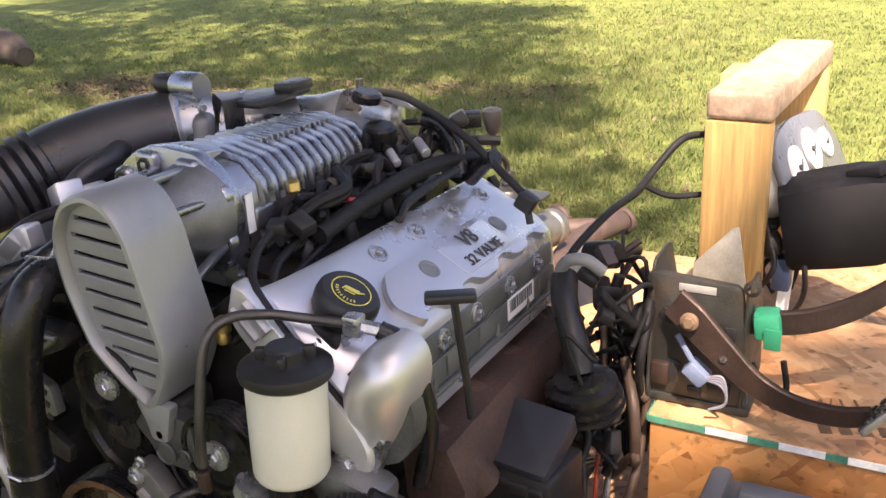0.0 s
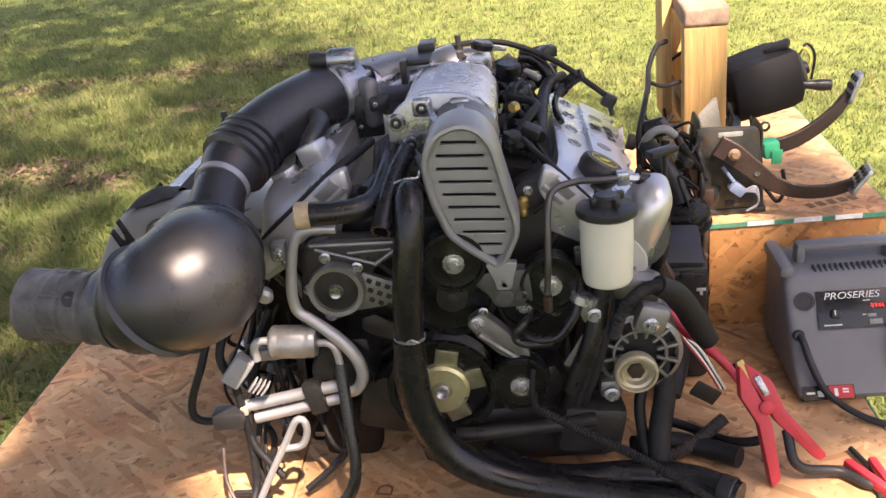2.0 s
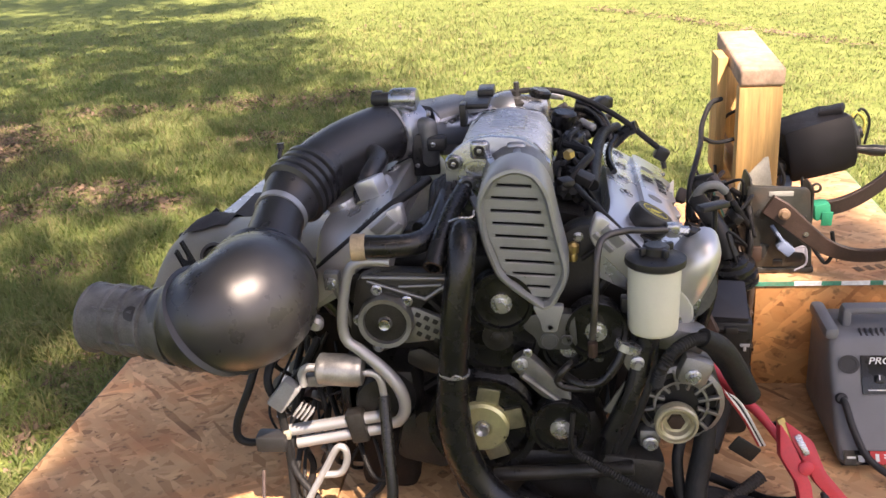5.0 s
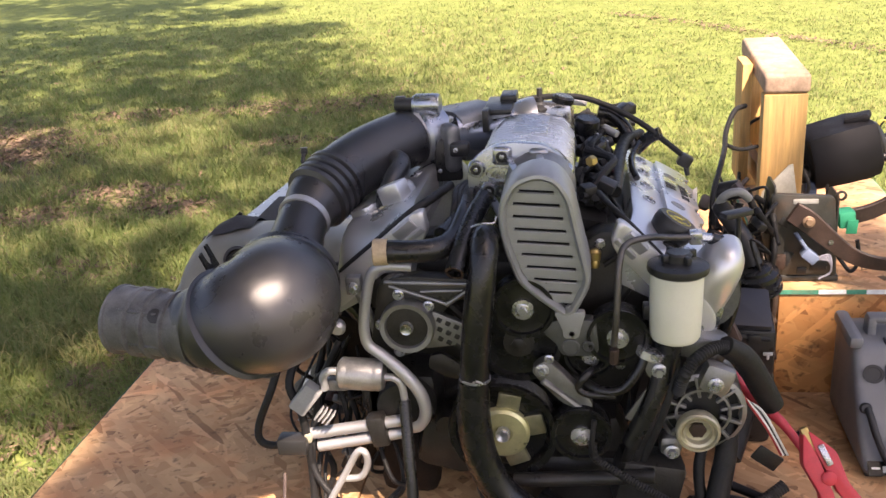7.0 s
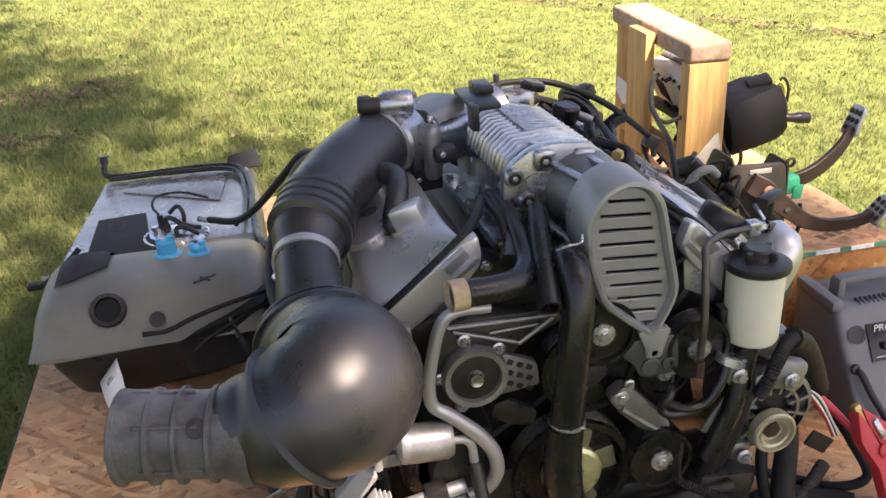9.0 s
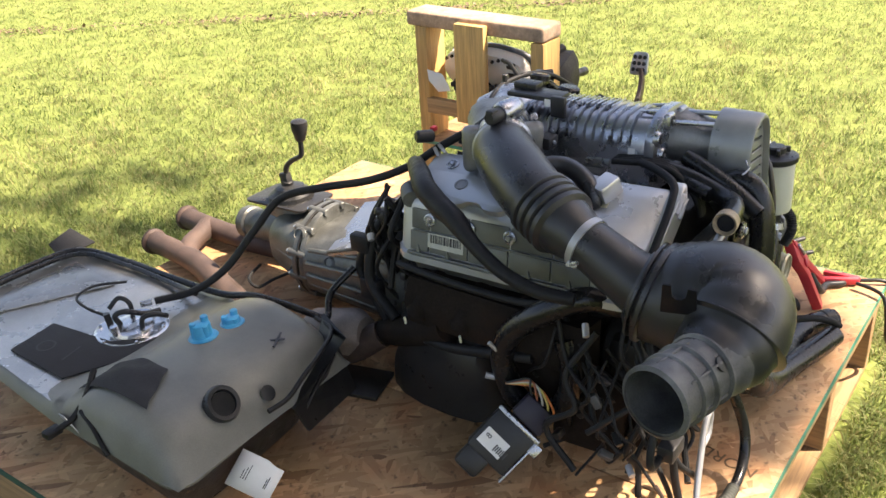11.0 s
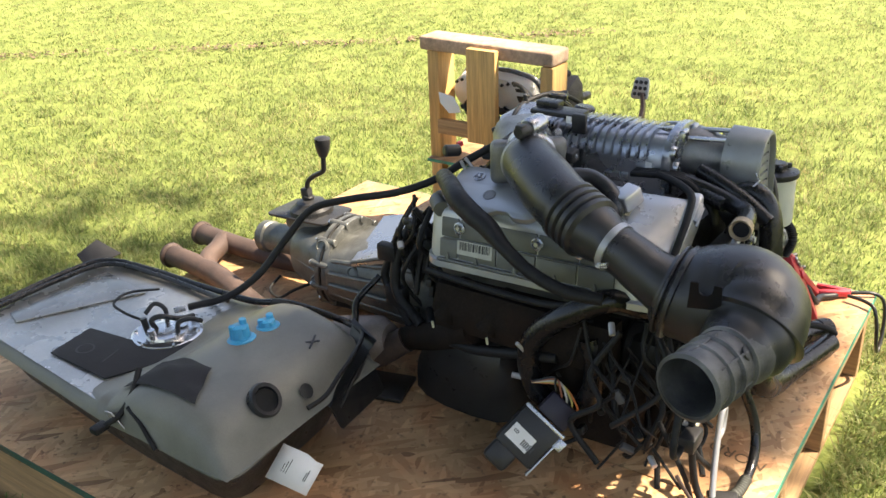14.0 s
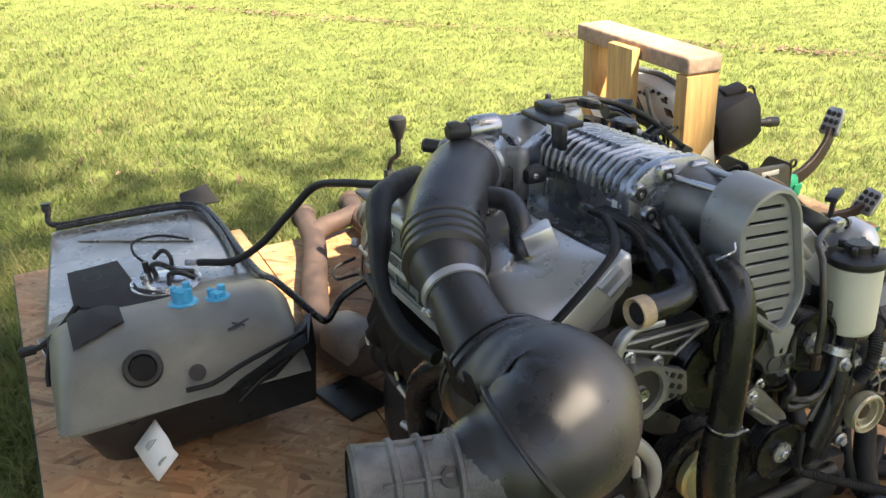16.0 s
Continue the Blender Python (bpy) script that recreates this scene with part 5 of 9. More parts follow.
# bypass actuator and parts on the rear of the case
part("bypass_actuator", join(lathe([(0.024, 0), (0.027, 0.004), (0.027, 0.010), (0.020, 0.016), (0.008, 0.018), (0.008, 0.030)], (0.010, 0.515, 0.735), (0, 0, 1)), rod((0.010, 0.515, 0.76), (0.010, 0.515, 0.781), 0.0055, 10)), BLACK, sc, "black vacuum actuator")
parts("black_bracket", bag(box((-0.055, 0.40, 0.777), (0.050, 0.11, 0.010), 0.003), box((-0.075, 0.345, 0.765), (0.012, 0.03, 0.04), 0.003), box((-0.040, 0.43, 0.786), (0.03, 0.05, 0.014), 0.003)), BLACK, sc)
part("white_sticker", box((-0.082, 0.365, 0.772), (0.001, 0.012, 0.014), 0), PAPER, sc)
parts("case_label", bag(box((0.0765, 0.18, 0.70), (0.001, 0.012, 0.045), 0), box((-0.0765, 0.195, 0.70), (0.001, 0.013, 0.022), 0)), PAPER, sc, "narrow white sticker")
part("rear_cap", lathe([(0.020, 0), (0.021, 0.010), (0.016, 0.014)], (0.055, 0.46, 0.764), (0.25, 0, 1)), PULLEY, sc)

# ---- intake duct ----
duct = thing("intake_duct", (-0.35, 0.1, 0.50), "black moulded intake duct clamped to the throttle body", "intake duct")
part("elbow", tube([(-0.206, 0.392, 0.727), (-0.240, 0.360, 0.725), (-0.281, 0.310, 0.715), (-0.315, 0.262, 0.703), (-0.333, 0.228, 0.694)], [0.050, 0.054, 0.056, 0.055, 0.052], 36), DUCT, duct)
for i in range(4):
    c = Vector((-0.330, 0.234, 0.695)).lerp(Vector((-0.349, 0.187, 0.681)), i / 3)
    part("bellows_ring", lathe([(0.050, -0.010), (0.0590, -0.005), (0.0590, 0.004), (0.050, 0.009)], c, (-0.38, -0.88, -0.28), 36, False), DUCT, duct)
part("sleeve", tube([(-0.329, 0.238, 0.696), (-0.350, 0.182, 0.679), (-0.360, 0.142, 0.664)], [0.052, 0.051, 0.0425], 32), DUCT, duct)
part("steel_clamp", join(lathe([(0.0425, -0.006), (0.0445, -0.006), (0.0445, 0.006), (0.0425, 0.006)], (-0.3610, 0.136, 0.6620), (-0.18, -0.94, -0.28), 40), box((-0.398, 0.140, 0.642), (0.014, 0.016, 0.010), 0.002, (0, 20, 20))), BRIGHT, duct, "bright steel band clamp")
part("clamp_screw", rod((-0.402, 0.148, 0.640), (-0.404, 0.128, 0.650), 0.004, 8), STEEL, duct)
part("steel_clamp", lathe([(0.0518, -0.006), (0.0532, -0.006), (0.0532, 0.006), (0.0518, 0.006)], (-0.213, 0.385, 0.7250), (-0.66, -0.74, -0.10), 40), BRIGHT, duct, "bright steel band clamp")
part("neck", tube([(-0.3595, 0.146, 0.6655), (-0.362, 0.115, 0.654), (-0.363, 0.075, 0.632), (-0.362, 0.035, 0.612)], [0.0415, 0.0415, 0.045, 0.050], 32), DUCT, duct)
part("resonator", tube([(-0.3625, 0.046, 0.614), (-0.361, 0.032, 0.610), (-0.359, 0.006, 0.607), (-0.354, -0.030, 0.607), (-0.349, -0.060, 0.609), (-0.347, -0.084, 0.610),
                        (-0.362, -0.101, 0.606), (-0.390, -0.111, 0.600), (-0.425, -0.114, 0.593), (-0.455, -0.110, 0.589), (-0.490, -0.106, 0.586)],
                       [0.056, 0.071, 0.078, 0.087, 0.0915, 0.0925, 0.0905, 0.084, 0.073, 0.059, 0.048], 48, 5), DUCT, duct, "bulbous black resonator elbow", 60)
part("flange_ring", lathe([(0.070, -0.006), (0.0825, -0.004), (0.0825, 0.003), (0.076, 0.006)], (-0.360, 0.016, 0.607), (0.04, -0.97, -0.22), 48, False), DUCT, duct)
part("flange_ring", lathe([(0.066, -0.004), (0.0785, -0.002), (0.0785, 0.002), (0.070, 0.004)], (-0.3612, 0.030, 0.6095), (0.04, -0.97, -0.22), 48, False), DUCT, duct)
part("seam_ring", lathe([(0.0760, -0.006), (0.0875, -0.001), (0.0875, 0.001), (0.0760, 0.006)], (-0.398, -0.112, 0.594), (-0.82, 0.16, -0.55), 48, False), DUCT, duct)
inl = part("inlet_tube", tube([(-0.452, -0.111, 0.587), (-0.495, -0.105, 0.586), (-0.54, -0.095, 0.587), (-0.590, -0.084, 0.589)], [0.0600, 0.0480, 0.0480, 0.0500], 40, hollow=0.08), DUCT_OLD, duct, "scuffed grey-black rubber inlet")
for x, w in ((-0.488, 0.005), (-0.522, 0.005), (-0.551, 0.006), (-0.587, 0.006)):
    part("ring", lathe([(0.0470, -w), (0.0530, -w * 0.4), (0.0530, w * 0.4), (0.0470, w)], (x, -0.100 + 0.225 * (-0.52 - x), 0.5865), (-1, 0.225, 0.03), 40, False), DUCT_OLD, inl)
for i in range(6):
    a = i * math.pi / 3 + 0.3
    part("tab", box((-0.538, -0.0955 + 0.0495 * math.cos(a), 0.587 + 0.0495 * math.sin(a)), (0.070, 0.004, 0.004), 0.001, (math.degrees(a), 0, -13)), DUCT_OLD, inl)
part("plug", lathe([(0.011, 0), (0.011, 0.003), (0.007, 0.004)], (-0.506, -0.138, 0.617), (0.05, -0.75, 0.6)), BLACK, inl)
part("bracket", prism([(-0.026, 0), (0.026, 0), (0.024, 0.052), (0.012, 0.054), (0.010, 0.036), (0.004, 0.030), (-0.004, 0.030), (-0.010, 0.036), (-0.012, 0.058), (-0.024, 0.058)], (-0.438, -0.050, 0.634), (0.12, -0.98, 0.1), (-0.30, -0.1, 0.94), 0.003, 0), COLUMN, duct, "slotted black bracket")
part("drain_boss", lathe([(0.018, 0), (0.018, 0.012), (0.010, 0.016)], (-0.372, -0.09, 0.512), (-0.1, -0.2, -1)), BLACK, duct)
part("resonator_nipple", tube([(-0.262, 0.318, 0.705), (-0.235, 0.290, 0.716), (-0.215, 0.255, 0.716), (-0.222, 0.215, 0.704), (-0.232, 0.192, 0.680), (-0.234, 0.188, 0.655)], [0.016, 0.016, 0.016, 0.016, 0.017, 0.017], 14), DUCT, duct, "short black breather elbow")

# ---- front drive ----
def pulley(name, c, r, depth=0.028, mat_face=PULLEY, hub=0.012, grooves=5, label="", dish=0.6, parent=engine, bolt_mat=STEEL):
    """A grooved belt pulley facing the front, dished, with a bolt in the hub."""
    prof = [(hub, -0.002), (r * dish, 0.004), (r * 0.84, 0.002), (r * 0.88, -0.004), (r, -0.004)]
    for i in range(grooves):
        h = 0.001 + depth * i / grooves
        prof += [(r, h), (r * 0.965, h + depth * 0.09), (r, h + depth * 0.18)]
    prof.append((r * 0.8, depth))
    p = part(name, lathe(prof, c, (0, 1, 0), 44), mat_face, parent, label)
    part("bolt", join(lathe([(hub * 1.35, 0.002), (hub * 1.35, 0.006), (hub * 0.9, 0.007)], (c[0], c[1], c[2]), (0, -1, 0), 20), bolt((c[0], c[1] - 0.006, c[2]), (0, -1, 0), hub * 0.62, 0.007)), bolt_mat, p)
    return p


pulley("idler_pulley", (0.004, 0.010, 0.558), 0.048, label="black idler pulley with a steel bolt")
pulley("idler_pulley", (0.144, 0.010, 0.510), 0.046, label="black idler pulley with a steel bolt")
pulley("idler_pulley", (0.103, 0.022, 0.474), 0.040, hub=0.010)
pulley("tensioner_pulley", (0.088, -0.012, 0.352), 0.046, label="black tensioner pulley with a steel bolt")
pulley("water_pump_pulley", (-0.006, 0.030, 0.492), 0.068, hub=0.018, grooves=6, label="black water pump pulley", bolt_mat=IRON)
# crank damper with zinc hub and cross blocks
dm = part("crank_damper", lathe([(0.030, 0.010), (0.070, 0.012), (0.076, -0.004), (0.086, -0.006), (0.088, -0.002)] + [q for i in range(6) for q in ((0.088, 0.001 + 0.005 * i), (0.084, 0.003 + 0.005 * i), (0.088, 0.005 + 0.005 * i))] + [(0.07, 0.034)], (-0.036, 0.008, 0.341), (0, 1, 0), 48), PULLEY, engine, "black crank damper with a yellow zinc hub")
part("hub", lathe([(0.006, 0.004), (0.014, 0.001), (0.016, -0.003), (0.038, -0.004), (0.043, 0.0), (0.043, 0.012)], (-0.036, 0.004, 0.341), (0, 1, 0), 36), ZINC, dm, "yellow zinc-plated hub")
part("hub_bolt", lathe([(0.004, -0.004), (0.010, -0.009), (0.012, -0.006), (0.012, 0.004)], (-0.036, 0.002, 0.341), (0, 1, 0), 24), STEEL, dm)
for a in (12, 78, 292):
    q = radians(a)
    part("hub_block", box((-0.036 + 0.052 * math.cos(q), 0.016, 0.341 + 0.052 * math.sin(q)), (0.030, 0.010, 0.036), 0.002, (0, -a, 0)),  mat("dull_olive_steel", (0.26, 0.25, 0.17), 0.42, 0.7, 0.2, 40, 0.03, 500, dirt=(0.08, 0.07, 0.04), dirt_amt=0.5), dm)
# bright tensioner arm
part("tensioner_arm", join(prism(rounded([(0.012, 0.458), (0.036, 0.476), (0.054, 0.460), (0.106, 0.402), (0.104, 0.380), (0.060, 0.400), (0.034, 0.428)], 0.010), (0, 0.022, 0), (1, 0, 0), (0, 0, 1), 0.022, 0.004), rod((0.030, 0.0, 0.44), (0.09, 0.0, 0.39), 0.006, 8)), ALU_DULL, engine, "cast tensioner arm")
for x, z, r in ((0.030, 0.458, 0.007), (0.041, 0.478, 0.005)):
    part("arm_bolt", bolt((x, -0.001, z), (0, -1, 0), r, 0.007), STEEL, engine)
# steering pump pulley and its latticed bracket
part("pump_bracket", prism(rounded([(-0.235, 0.50), (-0.215, 0.600), (-0.18, 0.612), (-0.06, 0.606), (-0.05, 0.590), (-0.105, 0.566), (-0.125, 0.545), (-0.125, 0.50), (-0.19, 0.474)], 0.012), (0, 0.034, 0), (1, 0, 0), (0, 0, 1), 0.026, 0.004), IRON, engine, "oily black accessory bracket")
parts("bracket_rib", bag(rod((-0.205, 0.006, 0.604), (-0.060, 0.006, 0.600), 0.0035, 8), rod((-0.112, 0.006, 0.566), (-0.066, 0.006, 0.597), 0.0038, 8), rod((-0.198, 0.006, 0.598), (-0.112, 0.006, 0.568), 0.0032, 8), rod((-0.150, 0.006, 0.588), (-0.085, 0.006, 0.590), 0.0025, 8)), ALU_DULL, engine)
pp = part("pump_pulley", lathe([(0.006, 0.004), (0.010, 0.0), (0.012, 0.004), (0.032, 0.006), (0.034, -0.002), (0.041, -0.003), (0.043, 0.002), (0.043, 0.022), (0.036, 0.026)], (-0.173, -0.010, 0.534), (0, 1, 0), 44), ALU_DULL, engine, "grey pulley with a dark recessed face")
part("recess", lathe([(0.012, 0.0), (0.0325, 0.002), (0.0325, 0.006)], (-0.173, -0.008, 0.534), (0, 1, 0), 40), IRON, pp)
part("shaft", lathe([(0.004, -0.004), (0.009, -0.006), (0.010, 0.003)], (-0.173, -0.010, 0.534), (0, 1, 0), 20), ALU, pp)
web = prism(rounded([(-0.134, 0.556), (-0.088, 0.535), (-0.084, 0.500), (-0.150, 0.492), (-0.138, 0.52)], 0.006), (0, 0.016, 0), (1, 0, 0), (0, 0, 1), 0.012, 0.002)
part("latticed_web", web, ALU_DULL, engine, "cast web with open lattice")
parts("web_opening", bag(*[box((-0.124 + 0.013 * i, 0.0045, 0.541 - 0.006 * i - 0.016 * j), (0.0085, 0.003, 0.008), 0.001, (0, 30, 0)) for i in range(3) for j in range(3)]), BLACK, engine)
for x, z in ((-0.139, 0.565), (-0.184, 0.584), (-0.216, 0.533), (-0.19, 0.487)):
    part("bracket_bolt", bolt((x, 0.004, z), (0, -1, 0), 0.006, 0.008), STEEL, engine)
part("lower_web", join(prism(rounded([(-0.145, 0.475), (-0.125, 0.480), (-0.085, 0.452), (-0.092, 0.432), (-0.125, 0.440), (-0.148, 0.455)], 0.005), (0, 0.020, 0), (1, 0, 0), (0, 0, 1), 0.010, 0.002)), IRON, engine)
parts("pump_body", bag(lathe([(0.045, 0), (0.048, 0.02), (0.040, 0.10)], (-0.173, 0.034, 0.534), (0, 1, 0)), box((-0.20, 0.09, 0.56), (0.09, 0.07, 0.06), 0.012)), IRON, engine)
# compressor body and lower left castings
parts("compressor", bag(lathe([(0.050, 0), (0.056, 0.01), (0.056, 0.13), (0.045, 0.14)], (-0.205, 0.02, 0.385), (0, 1, 0)), box((-0.205, 0.08, 0.385), (0.13, 0.12, 0.10), 0.02), lathe([(0.012, 0), (0.045, 0.003), (0.048, 0.012), (0.048, 0.03)], (-0.19, -0.005, 0.385), (0, 1, 0))), IRON, engine, "dark compressor body")
parts("lower_casting", bag(box((0.075, 0.075, 0.232), (0.33, 0.11, 0.115), 0.025), box((0.19, 0.02, 0.255), (0.11, 0.07, 0.09), 0.02, (0, 12, 8)), rod((-0.02, -0.01, 0.262), (0.20, -0.02, 0.285), 0.012, 10), box((-0.13, 0.06, 0.30), (0.10, 0.08, 0.10), 0.02, (0, 15, 0)), box((0.10, 0.08, 0.30), (0.12, 0.08, 0.08), 0.02, (0, -15, 0)), lathe([(0.020, 0), (0.022, 0.02)], (-0.125, 0.01, 0.345), (0, 1, 0))), IRON, engine)
parts("side_strut", bag(rod((-0.255, 0.03, 0.585), (-0.225, 0.03, 0.49), 0.008, 8), box((-0.258, 0.03, 0.59), (0.025, 0.02, 0.03), 0.004)), ALU_DULL, engine)
part("steel_eye", bolt((-0.258, 0.018, 0.588), (0, -1, 0), 0.007, 0.006), STEEL, engine)
part("pump_link", join(box((0.185, 0.005, 0.405), (0.020, 0.006, 0.085), 0.002, (0, 32, 0))), ALU_DULL, engine, "flat steel link")

# ---- alternator ----
alt = thing("alternator", (0.27, 0.05, 0.30), "silver alternator with open cooling slots and a cream pulley", "alternator")
part("rear_case", lathe([(0.058, 0.0), (0.064, 0.012), (0.064, 0.065), (0.050, 0.085)], (0.272, 0.035, 0.380), (0, 1, 0), 36), ALU_DULL, alt)
part("front_ring", lathe([(0.058, 0.0), (0.0655, 0.004), (0.0655, 0.016), (0.058, 0.02)], (0.272, 0.012, 0.380), (0, 1, 0), 40, False), ALU_DULL, alt)
part("fan", lathe([(0.020, 0.0), (0.055, 0.004), (0.055, 0.02)], (0.272, 0.022, 0.380), (0, 1, 0), 36), BLACK, alt)
for i in range(12):
    a = i * math.pi / 6 + 0.2
    part("spoke", box((0.272 + 0.044 * math.cos(a), 0.016, 0.380 + 0.044 * math.sin(a)), (0.036, 0.010, 0.0055), 0.002, (0, -math.degrees(a), 0)), ALU_DULL, alt)
part("slot_ring", lathe([(0.038, 0.0), (0.042, 0.0), (0.042, 0.012), (0.038, 0.012)], (0.272, 0.010, 0.380), (0, 1, 0), 36, False), ALU_DULL, alt)
part("pulley", lathe([(0.013, 0.016), (0.019, 0.014), (0.0205, 0.004), (0.022, 0.003), (0.0235, 0.008), (0.027, 0.006), (0.028, 0.0), (0.031, 0.0), (0.033, 0.004), (0.031, 0.010), (0.033, 0.016), (0.031, 0.022), (0.026, 0.026)], (0.263, -0.018, 0.360), (0, 1, 0), 40), mat("cream_zinc_pulley", (0.50, 0.46, 0.33), 0.38, 0.5, 0.12, 40, 0.03, 500, dirt=(0.2, 0.16, 0.1), dirt_amt=0.4), alt, "cream coloured belt pulley")
part("shaft_nut", lathe([(0.008, -0.001), (0.013, 0.0), (0.0135, 0.012)], (0.263, -0.008, 0.360), (0, 1, 0), 6), RUSTARM, alt)
parts("ear", bag(box((0.290, 0.015, 0.440), (0.05, 0.03, 0.05), 0.012, (0, 20, 0)), box((0.225, 0.02, 0.320), (0.035, 0.03, 0.035), 0.010)), ALU_DULL, alt)
for x, z in ((0.287, 0.437), (0.226, 0.318), (0.205, 0.46)):
    part("ear_bolt", bolt((x, -0.002, z), (0, -1, 0), 0.008, 0.010), STEEL, alt)
parts("upper_support", bag(box((0.270, 0.06, 0.475), (0.085, 0.05, 0.045), 0.015, (0, 12, 0)), lathe([(0.02, 0), (0.022, 0.03)], (0.205, 0.0, 0.462), (0, 1, 0))), ALU_DULL, alt)

# ---- power steering reservoir ----
psr = thing("fluid_reservoir", (0.228, 0.02, 0.50), "white plastic fluid reservoir with a black cap", "reservoir")
part("tank", lathe([(0.026, -0.004), (0.034, 0.0), (0.0372, 0.006), (0.0382, 0.05), (0.0388, 0.10), (0.0388, 0.108)], (0.2275, 0.02, 0.506), (0.02, 0.05, 1), 40), WHITE, psr)
pc = part("cap", lathe([(0.0385, -0.004), (0.0440, 0.0), (0.0450, 0.004), (0.0440, 0.010), (0.036, 0.013), (0.022, 0.014), (0.0195, 0.016), (0.0195, 0.026), (0.016, 0.029)], (0.2305, 0.0255, 0.612), (0.02, 0.05, 1), 40), BLACK, psr)
for a in range(4):
    q = a * math.pi / 2 + 0.5
    part("grip", box((0.2315 + 0.020 * math.cos(q), 0.027 + 0.020 * math.sin(q), 0.634), (0.016, 0.008, 0.012), 0.002, (0, 0, math.degrees(q))), BLACK, pc)
part("bracket", join(box((0.19, 0.03, 0.545), (0.018, 0.020, 0.024), 0.003), box((0.215, 0.065, 0.56), (0.03, 0.03, 0.09), 0.006)), BLACK, psr)
part("outlet_hose", tube([(0.222, 0.018, 0.505), (0.215, 0.012, 0.46), (0.195, 0.0, 0.40), (0.165, 0.0, 0.33)], [0.019, 0.018, 0.017, 0.017], 14), RUBBER, psr, "black outlet hose")
part("hose_clip", lathe([(0.0195, -0.006), (0.021, -0.006), (0.021, 0.006), (0.0195, 0.006)], (0.192, 0.004, 0.487), (0.3, 0.1, 0.9)), STEEL, psr)

# ---- hoses, lines and looms on the engine ----
def hose(name, pts, r, material=RUBBER, label="", parent=engine, seg=14, **k):
    return part(name, tube(pts, r, seg, **k), material, parent, label)


rh = thing("radiator_hose", (-0.05, -0.04, DECK), "thick black rubber radiator hose running down to the deck", "hose")
hose("upper_run", [(-0.045, 0.035, 0.662), (-0.046, 0.005, 0.676), (-0.046, -0.022, 0.664), (-0.050, -0.040, 0.625), (-0.060, -0.050, 0.55), (-0.068, -0.052, 0.46)], [0.019, 0.020, 0.021, 0.0215, 0.022, 0.022], parent=rh, seg=20)
hose("lower_run", [(-0.068, -0.052, 0.47), (-0.072, -0.052, 0.40), (-0.062, -0.055, 0.33), (-0.025, -0.058, 0.262), (0.05, -0.062, 0.215), (0.16, -0.075, 0.195), (0.33, -0.118, 0.190)], [0.0235, 0.026, 0.0265, 0.026, 0.025, 0.024, 0.023], parent=rh, seg=20)
parts("wire_clip", bag(lathe([(0.0225, -0.0015), (0.0240, -0.0015), (0.0240, 0.0015), (0.0225, 0.0015)], (-0.0665, -0.052, 0.475), (0.1, 0, 1)), tube([(-0.068, -0.078, 0.478), (-0.06, -0.084, 0.486), (-0.05, -0.078, 0.478)], 0.0015, 6)), STEEL, rh)
part("wire_clip", tube([(-0.065, -0.004, 0.695), (-0.05, -0.01, 0.702), (-0.032, -0.002, 0.700), (-0.028, 0.004, 0.708)], 0.0016, 6), STEEL, rh)
dh = thing("coolant_pipe", (0.2, -0.06, DECK), "thick black hose lying on the deck under the pulleys", "hose")
part("hose", tube([(0.02, 0.0, 0.215), (0.07, -0.03, 0.200), (0.15, -0.05, 0.193), (0.25, -0.045, 0.192), (0.34, -0.06, 0.190), (0.40, -0.10, 0.188)], [0.026, 0.027, 0.027, 0.026, 0.025, 0.024], 18), RUBBER, dh)
part("end_band", lathe([(0.0245, -0.012), (0.0265, -0.010), (0.0265, 0.010), (0.0245, 0.012)], (0.385, -0.088, 0.1885), (0.8, -0.55, 0), 22, False), BLACK, dh)
hb = thing("heater_hose", (-0.15, 0.0, 0.64), "black rubber heater hose with a tan end band", "hose")
hose("hose", [(-0.190, -0.026, 0.667), (-0.150, -0.022, 0.665), (-0.115, -0.008, 0.664), (-0.095, 0.025, 0.668), (-0.088, 0.070, 0.680), (-0.085, 0.12, 0.690)], [0.0175, 0.017, 0.017, 0.017, 0.016, 0.015], parent=hb, seg=18)
part("end_band", lathe([(0.014, -0.010), (0.0195, -0.010), (0.0198, 0.010), (0.0185, 0.011), (0.014, 0.004), (0.013, -0.002)], (-0.196, -0.027, 0.667), (-1, -0.1, 0.02), 26), mat("tan_end_band", (0.40, 0.30, 0.19), 0.6, 0, 0.25, 60, 0.08, 300), hb)
part("end_bore", lathe([(0.0138, 0), (0.0138, 0.008)], (-0.194, -0.0275, 0.667), (-1, -0.1, 0.02), 24), BLACK, hb)
hose("coolant_stub", [(-0.055, 0.10, 0.705), (-0.068, 0.05, 0.690), (-0.078, 0.0, 0.668), (-0.087, -0.045, 0.640)], 0.0145, label="short black coolant hose", hollow=0.25, seg=18)
hose("coolant_hose", [(-0.075, 0.13, 0.69), (-0.10, 0.07, 0.675), (-0.115, 0.03, 0.67)], 0.013)
for i in range(4):
    hose("loom", [(-0.075 - 0.008 * i, 0.22, 0.69), (-0.082 - 0.008 * i, 0.15, 0.70), (-0.082 - 0.007 * i, 0.10, 0.692), (-0.088 - 0.006 * i, 0.06, 0.655), (-0.09 - 0.004 * i, 0.05, 0.62)], 0.0055, LOOM)
part("bright_plate", box((-0.214, 0.176, 0.690), (0.044, 0.034, 0.034), 0.004, (0, -22, -22)), DOME, engine, "bright machined pad")
